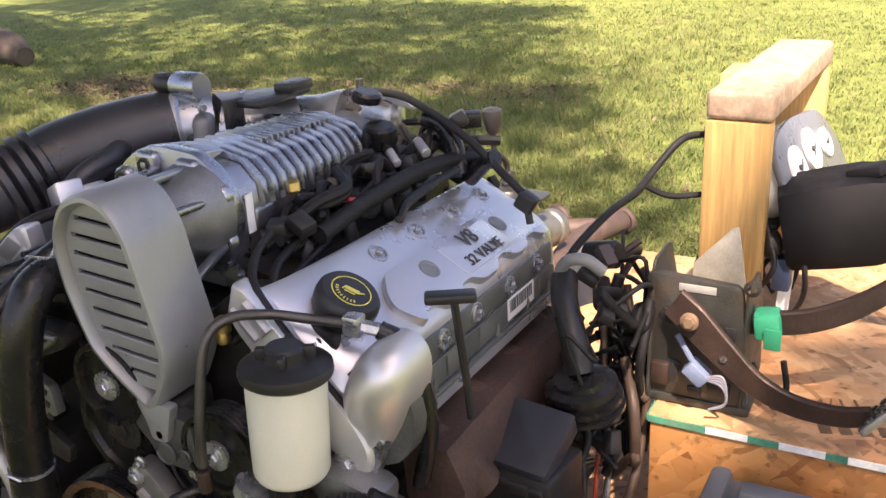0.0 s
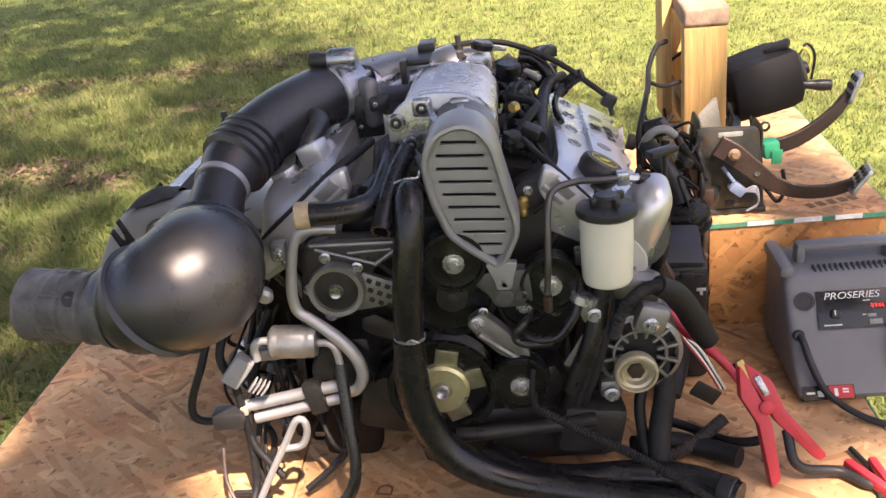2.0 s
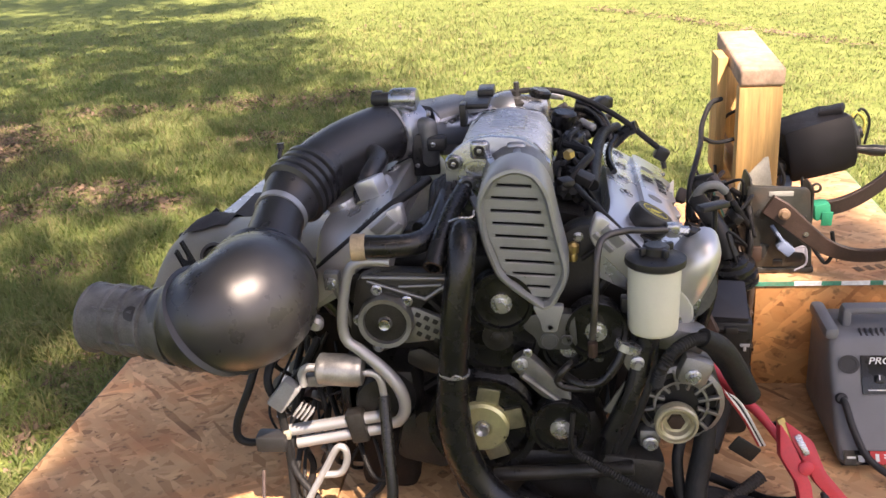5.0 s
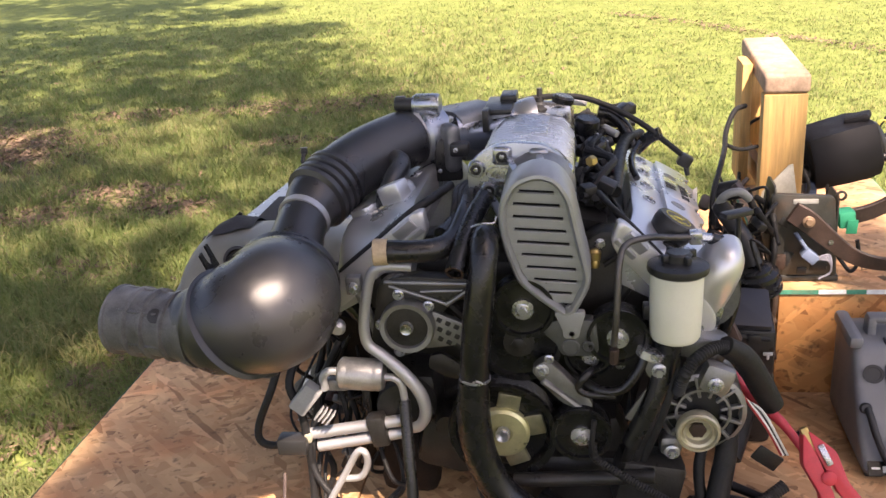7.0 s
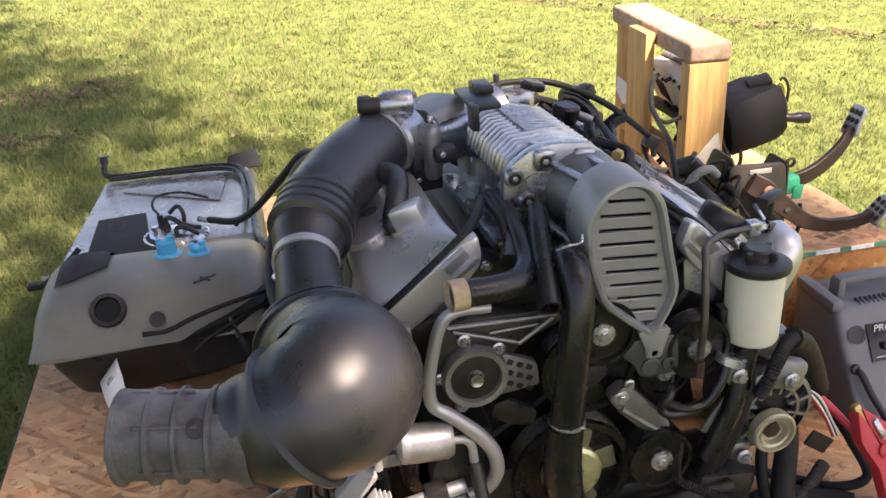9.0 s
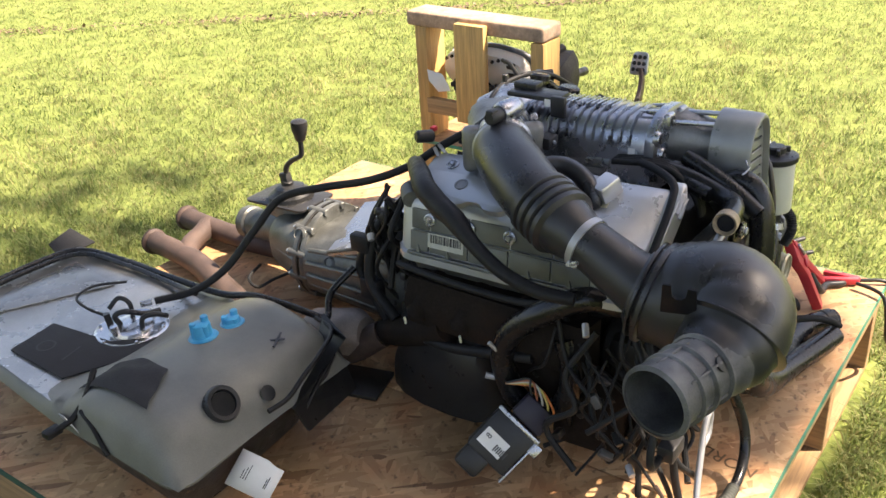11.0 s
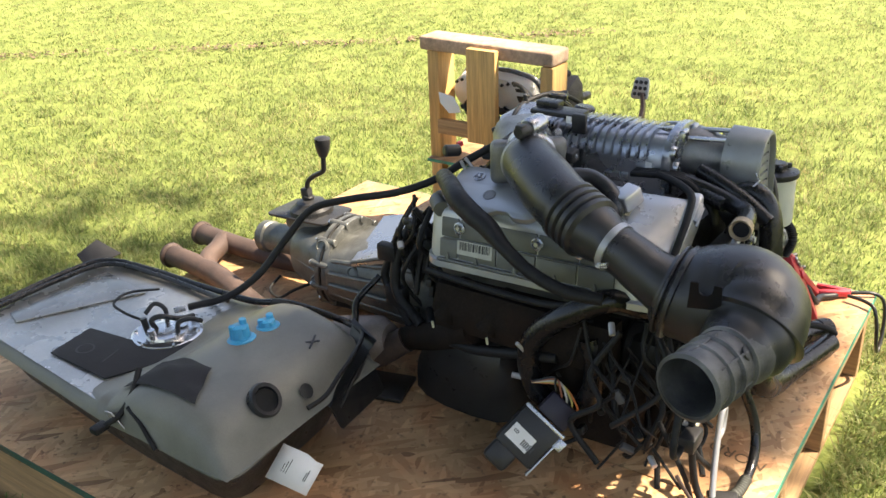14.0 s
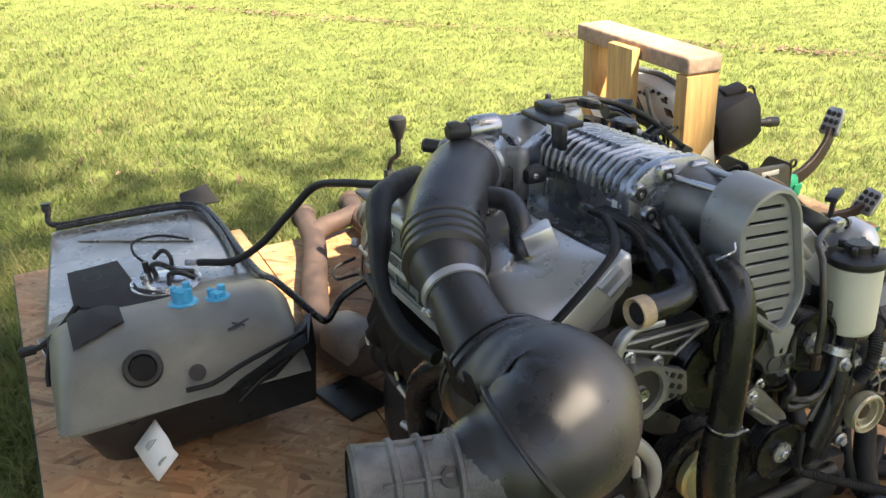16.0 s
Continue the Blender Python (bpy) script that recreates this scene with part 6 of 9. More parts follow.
part("brass_fitting", join(lathe([(0.007, 0), (0.008, 0.006), (0.006, 0.012), (0.009, 0.014), (0.009, 0.026), (0.004, 0.03)], (0.111, 0.075, 0.597), (0.05, 0, 1), 12)), BRASS, engine, "yellow brass fitting")
hose("wire", [(0.135, 0.24, 0.655), (0.158, 0.14, 0.652), (0.168, 0.09, 0.645), (0.150, 0.075, 0.62), (0.125, 0.075, 0.60)], 0.004, LOOM)
hose("wire", [(0.125, 0.20, 0.67), (0.15, 0.12, 0.66), (0.19, 0.085, 0.615), (0.205, 0.08, 0.56)], 0.0045, LOOM)
# steel line over the reservoir
ln = hose("steel_line", [(0.138, -0.008, 0.505), (0.142, -0.005, 0.56), (0.147, 0.012, 0.632), (0.158, 0.035, 0.650), (0.19, 0.055, 0.652), (0.225, 0.080, 0.642), (0.258, 0.094, 0.637)], 0.0052, mat("dark_steel_line", (0.09, 0.083, 0.08), 0.4, 0.7, 0.2, 40), "bent dark steel fluid line", seg=10)
part("union", join(box((0.262, 0.096, 0.636), (0.020, 0.018, 0.022), 0.004), rod((0.262, 0.096, 0.636), (0.290, 0.105, 0.630), 0.007, 6)), STEEL, ln)
hose("pressure_hose", [(0.285, 0.104, 0.631), (0.310, 0.112, 0.615), (0.322, 0.115, 0.57), (0.326, 0.118, 0.52), (0.31, 0.12, 0.45)], 0.0095, label="black pressure hose")
hose("return_hose", [(0.095, 0.005, 0.435), (0.120, -0.012, 0.430), (0.150, -0.012, 0.434), (0.172, -0.008, 0.460), (0.184, 0.0, 0.485)], 0.0075)
hose("return_hose", [(0.12, 0.02, 0.46), (0.095, -0.012, 0.455), (0.085, -0.010, 0.435), (0.10, -0.014, 0.425), (0.14, -0.014, 0.424)], 0.006)
part("line_end", rod((0.138, -0.008, 0.500), (0.138, -0.008, 0.476), 0.0075, 8), RUSTARM, engine)
# conduit from the front towards the deck
cd = hose("conduit", [(0.105, -0.025, 0.345), (0.108, -0.032, 0.325), (0.135, -0.045, 0.312), (0.19, -0.07, 0.292), (0.25, -0.09, 0.268), (0.31, -0.11, 0.235), (0.36, -0.12, 0.20)], 0.0075, LOOM, "black corrugated conduit", ribs=(0.0042, 0.0014), n=8)
hose("wire", [(0.108, -0.030, 0.39), (0.104, -0.034, 0.35), (0.108, -0.034, 0.325), (0.12, -0.042, 0.316)], 0.004, LOOM)
hose("conduit", [(0.232, -0.012, 0.432), (0.238, -0.022, 0.462), (0.255, -0.012, 0.484), (0.285, 0.015, 0.490), (0.312, 0.035, 0.482)], 0.0105, LOOM, "black corrugated conduit", ribs=(0.005, 0.0018), n=8)
hose("loom_sleeve", [(0.302, 0.03, 0.486), (0.335, 0.048, 0.455), (0.362, 0.060, 0.405), (0.385, 0.070, 0.36)], [0.016, 0.019, 0.020, 0.018], LOOM, "taped black wiring sleeve")
for k, c in enumerate(((0.30, 0.02, 0.02), (0.7, 0.7, 0.68), (0.02, 0.02, 0.02), (0.6, 0.6, 0.55))):
    hose("lead", [(0.330, 0.045, 0.40 - 0.004 * k), (0.350 + .004 * k, 0.035, 0.372), (0.372 + 0.006 * k, 0.030, 0.340 - 0.006 * k), (0.395 + .003 * k, 0.030, 0.295)], 0.0022, mat("lead_colour", c, 0.5), seg=8)
# vertical looms between pump and alternator
for i in range(3):
    hose("loom", [(0.205 + 0.014 * i, 0.03, 0.50), (0.200 + 0.012 * i, 0.0, 0.44), (0.180 + 0.012 * i, -0.008, 0.37), (0.158 + 0.012 * i, 0.0, 0.30), (0.15 + .012 * i, 0.02, 0.22), (0.15 + .02 * i, 0.05, 0.178)], 0.009 - 0.001 * i, LOOM)
hose("starter_cable", [(0.315, 0.04, 0.36), (0.31, 0.02, 0.30), (0.298, 0.0, 0.24), (0.29, -0.03, 0.19), (0.25, -0.06, 0.176)], [0.016, 0.017, 0.018, 0.017, 0.015], LOOM, "thick taped cable")
hose("starter_cable", [(0.285, 0.04, 0.33), (0.27, 0.02, 0.28), (0.275, 0.0, 0.22), (0.29, -0.02, 0.185)], 0.009, LOOM)

# ---- refrigerant lines on the left ----
ac = thing("refrigerant_lines", (-0.26, -0.02, 0.33), "bright bent aluminium refrigerant pipes with a small canister", "pipes")
part("bent_pipe", tube([(-0.155, -0.018, 0.639), (-0.196, -0.020, 0.641), (-0.216, -0.020, 0.628), (-0.228, -0.02, 0.59), (-0.236, -0.02, 0.545), (-0.233, -0.02, 0.512), (-0.212, -0.022, 0.494), (-0.180, -0.024, 0.463), (-0.158, -0.024, 0.430), (-0.152, -0.022, 0.395), (-0.164, -0.02, 0.368), (-0.19, -0.016, 0.358)], [0.007, 0.007, 0.008, 0.0082, 0.0082, 0.0085, 0.009, 0.010, 0.010, 0.0098, 0.009, 0.008], 16), BRIGHT, ac)
part("canister", lathe([(0.018, 0), (0.024, 0.004), (0.0255, 0.010), (0.0245, 0.014), (0.0255, 0.018), (0.0255, 0.056), (0.0245, 0.060), (0.0255, 0.064), (0.022, 0.072), (0.010, 0.074)], (-0.284, -0.024, 0.464), (1, 0, -0.06), 30), mat("dull_grey_canister", (0.30, 0.30, 0.30), 0.38, 0.7, 0.2, 40, 0.05, 400, dirt=(0.10, 0.095, 0.09), dirt_amt=0.5), ac, "ribbed grey aluminium canister")
part("stub_pipe", tube([(-0.284, -0.024, 0.466), (-0.300, -0.025, 0.466), (-0.310, -0.025, 0.455), (-0.309, -0.026, 0.434)], 0.0065, 12), BRIGHT, ac)
part("stub_pipe", tube([(-0.212, -0.024, 0.457), (-0.196, -0.024, 0.455), (-0.186, -0.024, 0.443), (-0.183, -0.024, 0.415)], 0.006, 12), BRIGHT, ac)
part("straight_pipe", rod((-0.354, -0.016, 0.344), (-0.193, -0.014, 0.373), 0.0098, 18), BRIGHT, ac)
part("straight_pipe", rod((-0.336, -0.016, 0.322), (-0.193, -0.014, 0.350), 0.0095, 18), BRIGHT, ac)
part("pipe_clamp", box((-0.232, -0.016, 0.357), (0.030, 0.028, 0.055), 0.006, (0, -10, 0)), IRON, ac)
part("drop_hose", tube([(-0.183, -0.026, 0.417), (-0.180, -0.040, 0.385), (-0.176, -0.062, 0.335), (-0.172, -0.086, 0.272), (-0.186, -0.098, 0.228), (-0.225, -0.104, 0.200), (-0.280, -0.104, 0.192), (-0.330, -0.092, 0.190)], 0.0095, 14), RUBBER, ac, "black rubber hose that loops down to the deck")
part("looped_pipe", tube([(-0.345, -0.072, 0.190), (-0.318, -0.062, 0.24), (-0.280, -0.052, 0.305), (-0.261, -0.050, 0.336), (-0.249, -0.050, 0.334), (-0.248, -0.050, 0.312), (-0.260, -0.052, 0.291), (-0.288, -0.052, 0.286)], 0.0058, 12), BRIGHT, ac)
part("foot_fitting", box((-0.350, -0.075, 0.182), (0.020, 0.016, 0.020), 0.004), IRON, ac)
part("port_block", box((-0.292, -0.010, 0.436), (0.035, 0.015, 0.020), 0.003), ALU_DULL, ac)

# ---- connector and loom hanging at the left front ----
lw = thing("wiring_loom", (-0.38, -0.02, DECK), "black taped wiring loom with a grey multi-pin connector", "wiring")
part("loom", tube([(-0.345, 0.06, 0.52), (-0.385, 0.01, 0.47), (-0.405, -0.015, 0.42), (-0.430, -0.02, 0.365), (-0.432, -0.022, 0.335), (-0.41, -0.022, 0.325), (-0.37, -0.02, 0.335), (-0.34, 0.0, 0.34)], 0.0065, 12), LOOM, lw)
part("loom", tube([(-0.35, 0.05, 0.50), (-0.372, -0.01, 0.44), (-0.356, -0.02, 0.39), (-0.350, -0.025, 0.33), (-0.348, -0.03, 0.27), (-0.350, -0.045, 0.21), (-0.36, -0.08, 0.18)], 0.007, 12), LOOM, lw)
part("loom", tube([(-0.30, 0.05, 0.48), (-0.33, 0.02, 0.42), (-0.34, 0.0, 0.36), (-0.345, -0.03, 0.29), (-0.30, -0.05, 0.23)], 0.006, 12), LOOM, lw)
part("connector", join(box((-0.340, -0.032, 0.422), (0.030, 0.022, 0.055), 0.004, (0, 40, 0)), *[box((-0.322 + 0.006 * i, -0.032, 0.395 - 0.003 * i), (0.003, 0.018, 0.022), 0.001, (0, 40, 0)) for i in range(4)]), mat("light_grey_plastic", (0.27, 0.275, 0.28), 0.5), lw, "light grey connector")
part("connector", box((-0.372, -0.03, 0.335), (0.05, 0.03, 0.03), 0.005), BLACK, lw)
part("clip", box((-0.347, -0.028, 0.345), (0.012, 0.01, 0.016), 0.003), mat("cream_clip", (0.30, 0.28, 0.21), 0.5), lw)
part("valve_plug", lathe([(0.012, 0), (0.013, 0.01), (0.008, 0.016)], (-0.283, 0.0, 0.535), (0.1, -1, -0.2)), BRIGHT, lw)

# ---- fuel tank ----
tank = thing("fuel_tank", (-0.64, 1.05, DECK), "dull grey plastic fuel tank lying on the deck", "fuel tank")


def tank_ring(z, d, r=0.05):
    o = rounded([(-0.868 + d, 0.600 + d), (-0.435 - d, 0.628 + d), (-0.400 - d, 0.80), (-0.415 - d, 1.46 - d), (-0.800 + d, 1.50 - d), (-0.855 + d, 0.95)], r, 5)
    return [(u, v, z) for u, v in o]


part("lower_shell", loft([tank_ring(DECK + 0.001, 0.09, 0.08), tank_ring(DECK + 0.03, 0.055, 0.07), tank_ring(0.27, 0.030), tank_ring(0.305, 0.022)]), BLACK, tank, "black lower half of the tank")
part("seam_flange", loft([tank_ring(0.304, 0.004), tank_ring(0.3055, 0.0), tank_ring(0.3105, 0.0), tank_ring(0.312, 0.004)]), TANK, tank, "pinched seam flange")


def shell_z(u, v):
    """Height of the upper shell: a tall rounded hump at the front, a flat back."""
    front = 1 / (1 + math.exp((v - 0.905) / 0.030))
    z = 0.338 + 0.020 * (v - 0.9) * 0 + 0.068 * front
    edge = min(u + 0.862, -0.412 - u, 1.480 - v)
    wide = 0.075 if v < 0.95 else 0.030
    t = max(0.0, min(1.0, edge / wide))
    side = math.sqrt(max(0.0, 1 - (1 - t) ** 2.6))
    nose = 1 - math.exp(-max(0.0, v - 0.612) / 0.043)
    return 0.311 + (z - 0.311) * side * nose


bm = bmesh.new()
nu, nv = 44, 76
grid = []
for j in range(nv + 1):
    v = 0.606 + (1.488 - 0.606) * j / nv
    x0, x1 = (-0.864 + 0.055 * max(0, (v - 0.95) / 0.54), -0.432 + (0.03 * min(1, (v - 0.6) / 0.2) if v < 0.8 else 0.03 - 0.012 * (v - 0.8)))
    row = []
    for i in range(nu + 1):
        f = i / nu
        u = x0 + (x1 - x0) * f
        uu = -0.862 + (0.862 - 0.412) * f
        row.append(bm.verts.new((u, v, shell_z(uu, v) + 0.0018 * noise.noise((u * 9, v * 9, 2)))))
    grid.append(row)
for a, b in zip(grid, grid[1:]):
    for i in range(nu):
        bm.faces.new((a[i], a[i + 1], b[i + 1], b[i]))
part("upper_shell", bm, TANK, tank, "grey upper half with a tall rounded hump", 60)
bm = bmesh.new()
rows = []
for j in range(21):
    v = 0.968 + 0.50 * j / 20
    x0 = -0.850 + 0.052 * max(0, (v - 0.95) / 0.54)
    rows.append([bm.verts.new((x0 + (-0.432 - x0) * i / 20, v, 0.3400 + 0.0012 * noise.noise((i * .3, j * .3, 7)))) for i in range(21)])
for a, b in zip(rows, rows[1:]):
    for i in range(20):
        bm.faces.new((a[i], a[i + 1], b[i + 1], b[i]))
part("top_skin", bm, TANKTOP, tank, "bare pale grey top skin", 60)
SX, SY = -0.608, 1.045
part("sender_plate", join(lathe([(0.076, 0), (0.076, 0.004), (0.070, 0.007), (0.062, 0.005), (0.046, 0.006), (0.044, 0.012), (0.030, 0.015), (0.012, 0.016)], (SX, SY, 0.340), (0, 0, 1), 40), *[bolt((SX + 0.068 * math.cos(i * 1.05), SY + 0.068 * math.sin(i * 1.05), 0.346), (0, 0, 1), 0.004, 0.005, False) for i in range(6)]), CHROME, tank, "bright round sender plate with bolts")
for k, pts in enumerate((((-0.014, 0.015, 0.353), (-0.019, 0.02, 0.376), (-0.004, 0.005, 0.384), (0.026, -0.015, 0.370), (0.06, -0.02, 0.362)),
                         ((-0.029, 0.025, 0.350), (-0.031, 0.03, 0.385)), ((0.02, 0.02, 0.35), (0.022, 0.024, 0.385), (0.01, 0.04, 0.398), (-0.01, 0.05, 0.38)),
                         ((0.005, -0.03, 0.352), (0.008, -0.034, 0.374), (0.03, -0.045, 0.376), (0.055, -0.05, 0.36)), ((-0.040, -0.005, 0.35), (-0.042, -0.004, 0.372)))):
    part("sender_pipe", tube([(SX + x, SY + y, z) for x, y, z in pts], (0.006, 0.007, 0.005, 0.0055, 0.008)[k], 10), CHROME if k == 4 else BLACK, tank)
part("sender_wire", tube([(-0.637, 1.08, 0.378), (-0.655, 1.11, 0.395), (-0.645, 1.16, 0.400), (-0.59, 1.18, 0.395), (-0.53, 1.15, 0.385)], 0.003, 8), LOOM, tank)
part("cover_plate", prism([(-0.752, 1.375), (-0.735, 1.425), (-0.487, 1.405), (-0.508, 1.235)], (0, 0, 0.3412), (1, 0, 0), (0, 1, 0), 0.0035, 0.001), TANKTOP, tank, "raised bare grey panel")
part("felt_pad", prism([(-0.792, 1.192), (-0.796, 1.012), (-0.700, 0.962), (-0.600, 0.962), (-0.665, 1.040), (-0.684, 1.205)], (0, 0, 0.342), (1, 0, 0), (0, 1, 0), 0.004, 0.0008), FELT, tank, "charcoal felt pad glued on the top")
parts("felt_mark", bag(lathe([(0.020, 0), (0.020, 0.0008), (0.016, 0.0008), (0.016, 0)], (-0.745, 1.14, 0.3455), (0, 0, 1), 24, False), box((-0.735, 1.07, 0.3464), (0.05, 0.003, 0.0006), 0, (0, 0, 12))), mat("faded_grey_print", (0.045, 0.045, 0.048), 0.8), tank)
pad = bmesh.new()
pr = []
for j in range(9):
    row = []
    for i in range(9):
        u, v = -0.815 + 0.094 * i / 8, 0.925 - (0.205 - 0.055 * i / 8) * j / 8
        row.append(pad.verts.new((u, v, shell_z(u, v) + 0.006 + 0.010 * math.sin(i / 8 * 3.14) * math.sin(j / 8 * 3.14) + 0.004 * math.sin(i * 1.3) * math.sin(j * 1.1))))
    pr.append(row)
for a, b in zip(pr, pr[1:]):
    for i in range(8):
        pad.faces.new((a[i], a[i + 1], b[i + 1], b[i]))
part("felt_pad", pad, FELT, tank, "creased charcoal felt pad draped over the hump", 60)
for x, y, r, h in ((-0.608, 0.812, 0.028, 0.030), (-0.545, 0.800, 0.024, 0.016)):
    c = part("blue_cap", lathe([(r, 0), (r * 1.05, 0.003), (r * 0.95, 0.006), (r * 0.70, 0.007), (r * 0.66, h), (r * 0.5, h + 0.003)], (x, y, 0.398), (0.02, 0.12, 1), 28), BLUE, tank, "bright blue plastic valve cap")
    parts("spout", bag(rod((x + r * 0.35, y, 0.402), (x + r * 0.37, y + 0.002, 0.408 + h * 1.1), 0.0075, 12), rod((x - r * 0.5, y + r * 0.3, 0.402), (x - r * 0.5, y + r * 0.3, 0.404 + h), 0.006, 12), rod((x - r * 0.1, y - r * 0.5, 0.402), (x - r * 0.1, y - r * 0.5, 0.400 + h), 0.0055, 12)), BLUE, c)
part("filler_neck", lathe([(0.026, -0.012), (0.032, -0.010), (0.034, 0.004), (0.031, 0.010), (0.024, 0.009), (0.023, -0.012)], (-0.714, 0.652, 0.374), (0.0, -0.78, 0.62), 32), BLACK, tank, "black rubber filler grommet")
part("filler_bore", lathe([(0.0225, 0), (0.0225, 0.004)], (-0.714, 0.651, 0.373), (0, -0.78, 0.62), 28), mat("deep_bore", (0.006, 0.006, 0.006), 0.9), tank)
part("small_bore", lathe([(0.013, 0), (0.015, 0.004), (0.009, 0.005)], (-0.628, 0.632, 0.350), (0, -0.8, 0.6), 20), BLACK, tank)
part("x_mark", join(box((-0.535, 0.690, 0.3935), (0.050, 0.004, 0.0016), 0, (11, 0, 28)), box((-0.535, 0.690, 0.3935), (0.028, 0.004, 0.0016), 0, (11, 0, -48))), mat("marker_ink", (0.03, 0.03, 0.035), 0.7), tank, "black marker cross")
parts("strap", bag(tube([(-0.655, 0.604, 0.338), (-0.61, 0.598, 0.342), (-0.56, 0.604, 0.358), (-0.50, 0.615, 0.370), (-0.43, 0.65, 0.37), (-0.40, 0.72, 0.36)], 0.0048, 10), tube([(-0.43, 0.64, 0.36), (-0.47, 0.618, 0.34), (-0.53, 0.606, 0.315), (-0.57, 0.60, 0.29)], 0.0045, 10)), LOOM, tank, "black strap across the front")
part("heat_shield", loft([[(-0.60, 0.598, 0.31), (-0.43, 0.612, 0.365), (-0.395, 0.70, 0.375), (-0.392, 0.70, 0.30), (-0.43, 0.60, 0.25), (-0.58, 0.588, 0.25)], [(-0.60, 0.604, 0.31), (-0.435, 0.620, 0.362), (-0.405, 0.70, 0.372), (-0.405, 0.70, 0.30), (-0.44, 0.61, 0.25), (-0.58, 0.596, 0.25)]]), BLACK, tank, "black shield at the tank's corner")
part("bracket", prism([(-0.03, -0.02), (0.03, -0.03), (0.035, 0.02), (-0.01, 0.03)], (-0.862, 0.90, 0.325), (0.2, 0.9, -0.2), (-0.3, 0, 0.9), 0.002, 0), BRIGHT, tank, "bright steel bracket")
parts("strap", bag(tube([(-0.885, 0.90, 0.330), (-0.86, 0.885, 0.345), (-0.825, 0.885, 0.372), (-0.79, 0.90, 0.402)], 0.006, 10), tube([(-0.85, 0.87, 0.360), (-0.858, 0.83, 0.345), (-0.866, 0.80, 0.325), (-0.868, 0.785, 0.31)], 0.0045, 10), box((-0.893, 0.905, 0.328), (0.032, 0.022, 0.014), 0.004)), LOOM, tank)
T0, TU, TV = Vector((-0.755, 0.634, 0.234)), Vector((0.024, -0.076, -0.028)), Vector((0.042, -0.016, 0.056))
tag = part("paper_tag", sheet([[tuple(T0 + TU * f + TV * g * (0.92 if f > 0.5 else 1.0) + Vector((0, -0.010 * math.sin(f * 3.1), 0))) for g in (0, 0.5, 1)] for f in (0, 0.25, 0.5, 0.75, 1)]), PAPER, tank, "curled white paper tag with printing")
sol = tag.modifiers.new("thickness", "SOLIDIFY")
sol.thickness = 0.0006
prn = []
for i in range(5):
    f = 0.18 + 0.045 * i + (0.36 if i > 2 else 0)
    o = T0 + TU * f + Vector((0, -0.010 * math.sin(f * 3.1) - 0.0012, 0))
    prn.append(tube([o + TV * 0.30, o + TV * (0.55 + 0.08 * (i % 3))], 0.0007, 4))
parts("tag_print", prn, INK, tag)
# lines lying on the tank
ft = thing("fuel_line", (-0.5, 1.1, 0.34), "long black rubber fuel lines lying over the tank", "hose")
part("line", tube([(-0.800, 1.50, 0.39), (-0.795, 1.478, 0.356), (-0.70, 1.475, 0.352), (-0.55, 1.47, 0.354), (-0.455, 1.44, 0.352), (-0.43, 1.30, 0.350), (-0.43, 1.12, 0.352), (-0.425, 0.97, 0.355), (-0.415, 0.88, 0.372), (-0.395, 0.80, 0.362), (-0.372, 0.74, 0.342), (-0.352, 0.735, 0.332), (-0.31, 0.76, 0.36), (-0.25, 0.74, 0.40)], 0.0075, 12), RUBBER, ft)
part("line", tube([(-0.79, 1.46, 0.352), (-0.60, 1.452, 0.354), (-0.47, 1.42, 0.354), (-0.445, 1.28, 0.352), (-0.45, 1.10, 0.354), (-0.47, 1.00, 0.37)], 0.006, 12), RUBBER, ft)
part("end_fitting", join(lathe([(0.010, 0), (0.012, 0.012), (0.008, 0.02)], (-0.801, 1.502, 0.382), (0, 0.1, 1), 14), lathe([(0.011, 0.018), (0.013, 0.022)], (-0.801, 1.502, 0.382), (0, 0.1, 1), 14)), BLACK, ft)
part("shield_mat", prism([(-0.05, -0.03), (0.05, -0.03), (0.035, 0.05), (-0.04, 0.03)], (-0.44, 1.50, 0.345), (1, 0, 0), (0, 0.9, 0.35), 0.004, 0.001), FELT, ft, "charcoal mat corner")
ec = thing("engine_cable", (-0.35, 0.8, 0.45), "long thick black cable from the engine to the tank", "cable")
part("cable", tube([(-0.13, 0.50, 0.715), (-0.17, 0.555, 0.680), (-0.20, 0.61, 0.640), (-0.245, 0.68, 0.612), (-0.285, 0.78, 0.590), (-0.315, 0.865, 0.560), (-0.36, 0.905, 0.500), (-0.42, 0.945, 0.425), (-0.47, 1.00, 0.378), (-0.53, 1.06, 0.364)], 0.0082, 14), LOOM, ec)
part("end_sleeve", rod((-0.535, 1.065, 0.363), (-0.555, 1.08, 0.362), 0.007, 12), STEEL, ec)

# ---- transmission ----
gear = thing("transmission", (-0.02, 0.95, DECK), "grey cast aluminium gearbox with its shift lever", "gearbox")


def soft_ring(cx, y, cz, w, h, n=28, p=0.72):
    ring = []
    for i in range(n):
        a = 2 * math.pi * i / n
        c, q = math.cos(a), math.sin(a)
        ring.append((cx + w * math.copysign(abs(c) ** p, c), y, cz + h * math.copysign(abs(q) ** p, q)))
    return ring


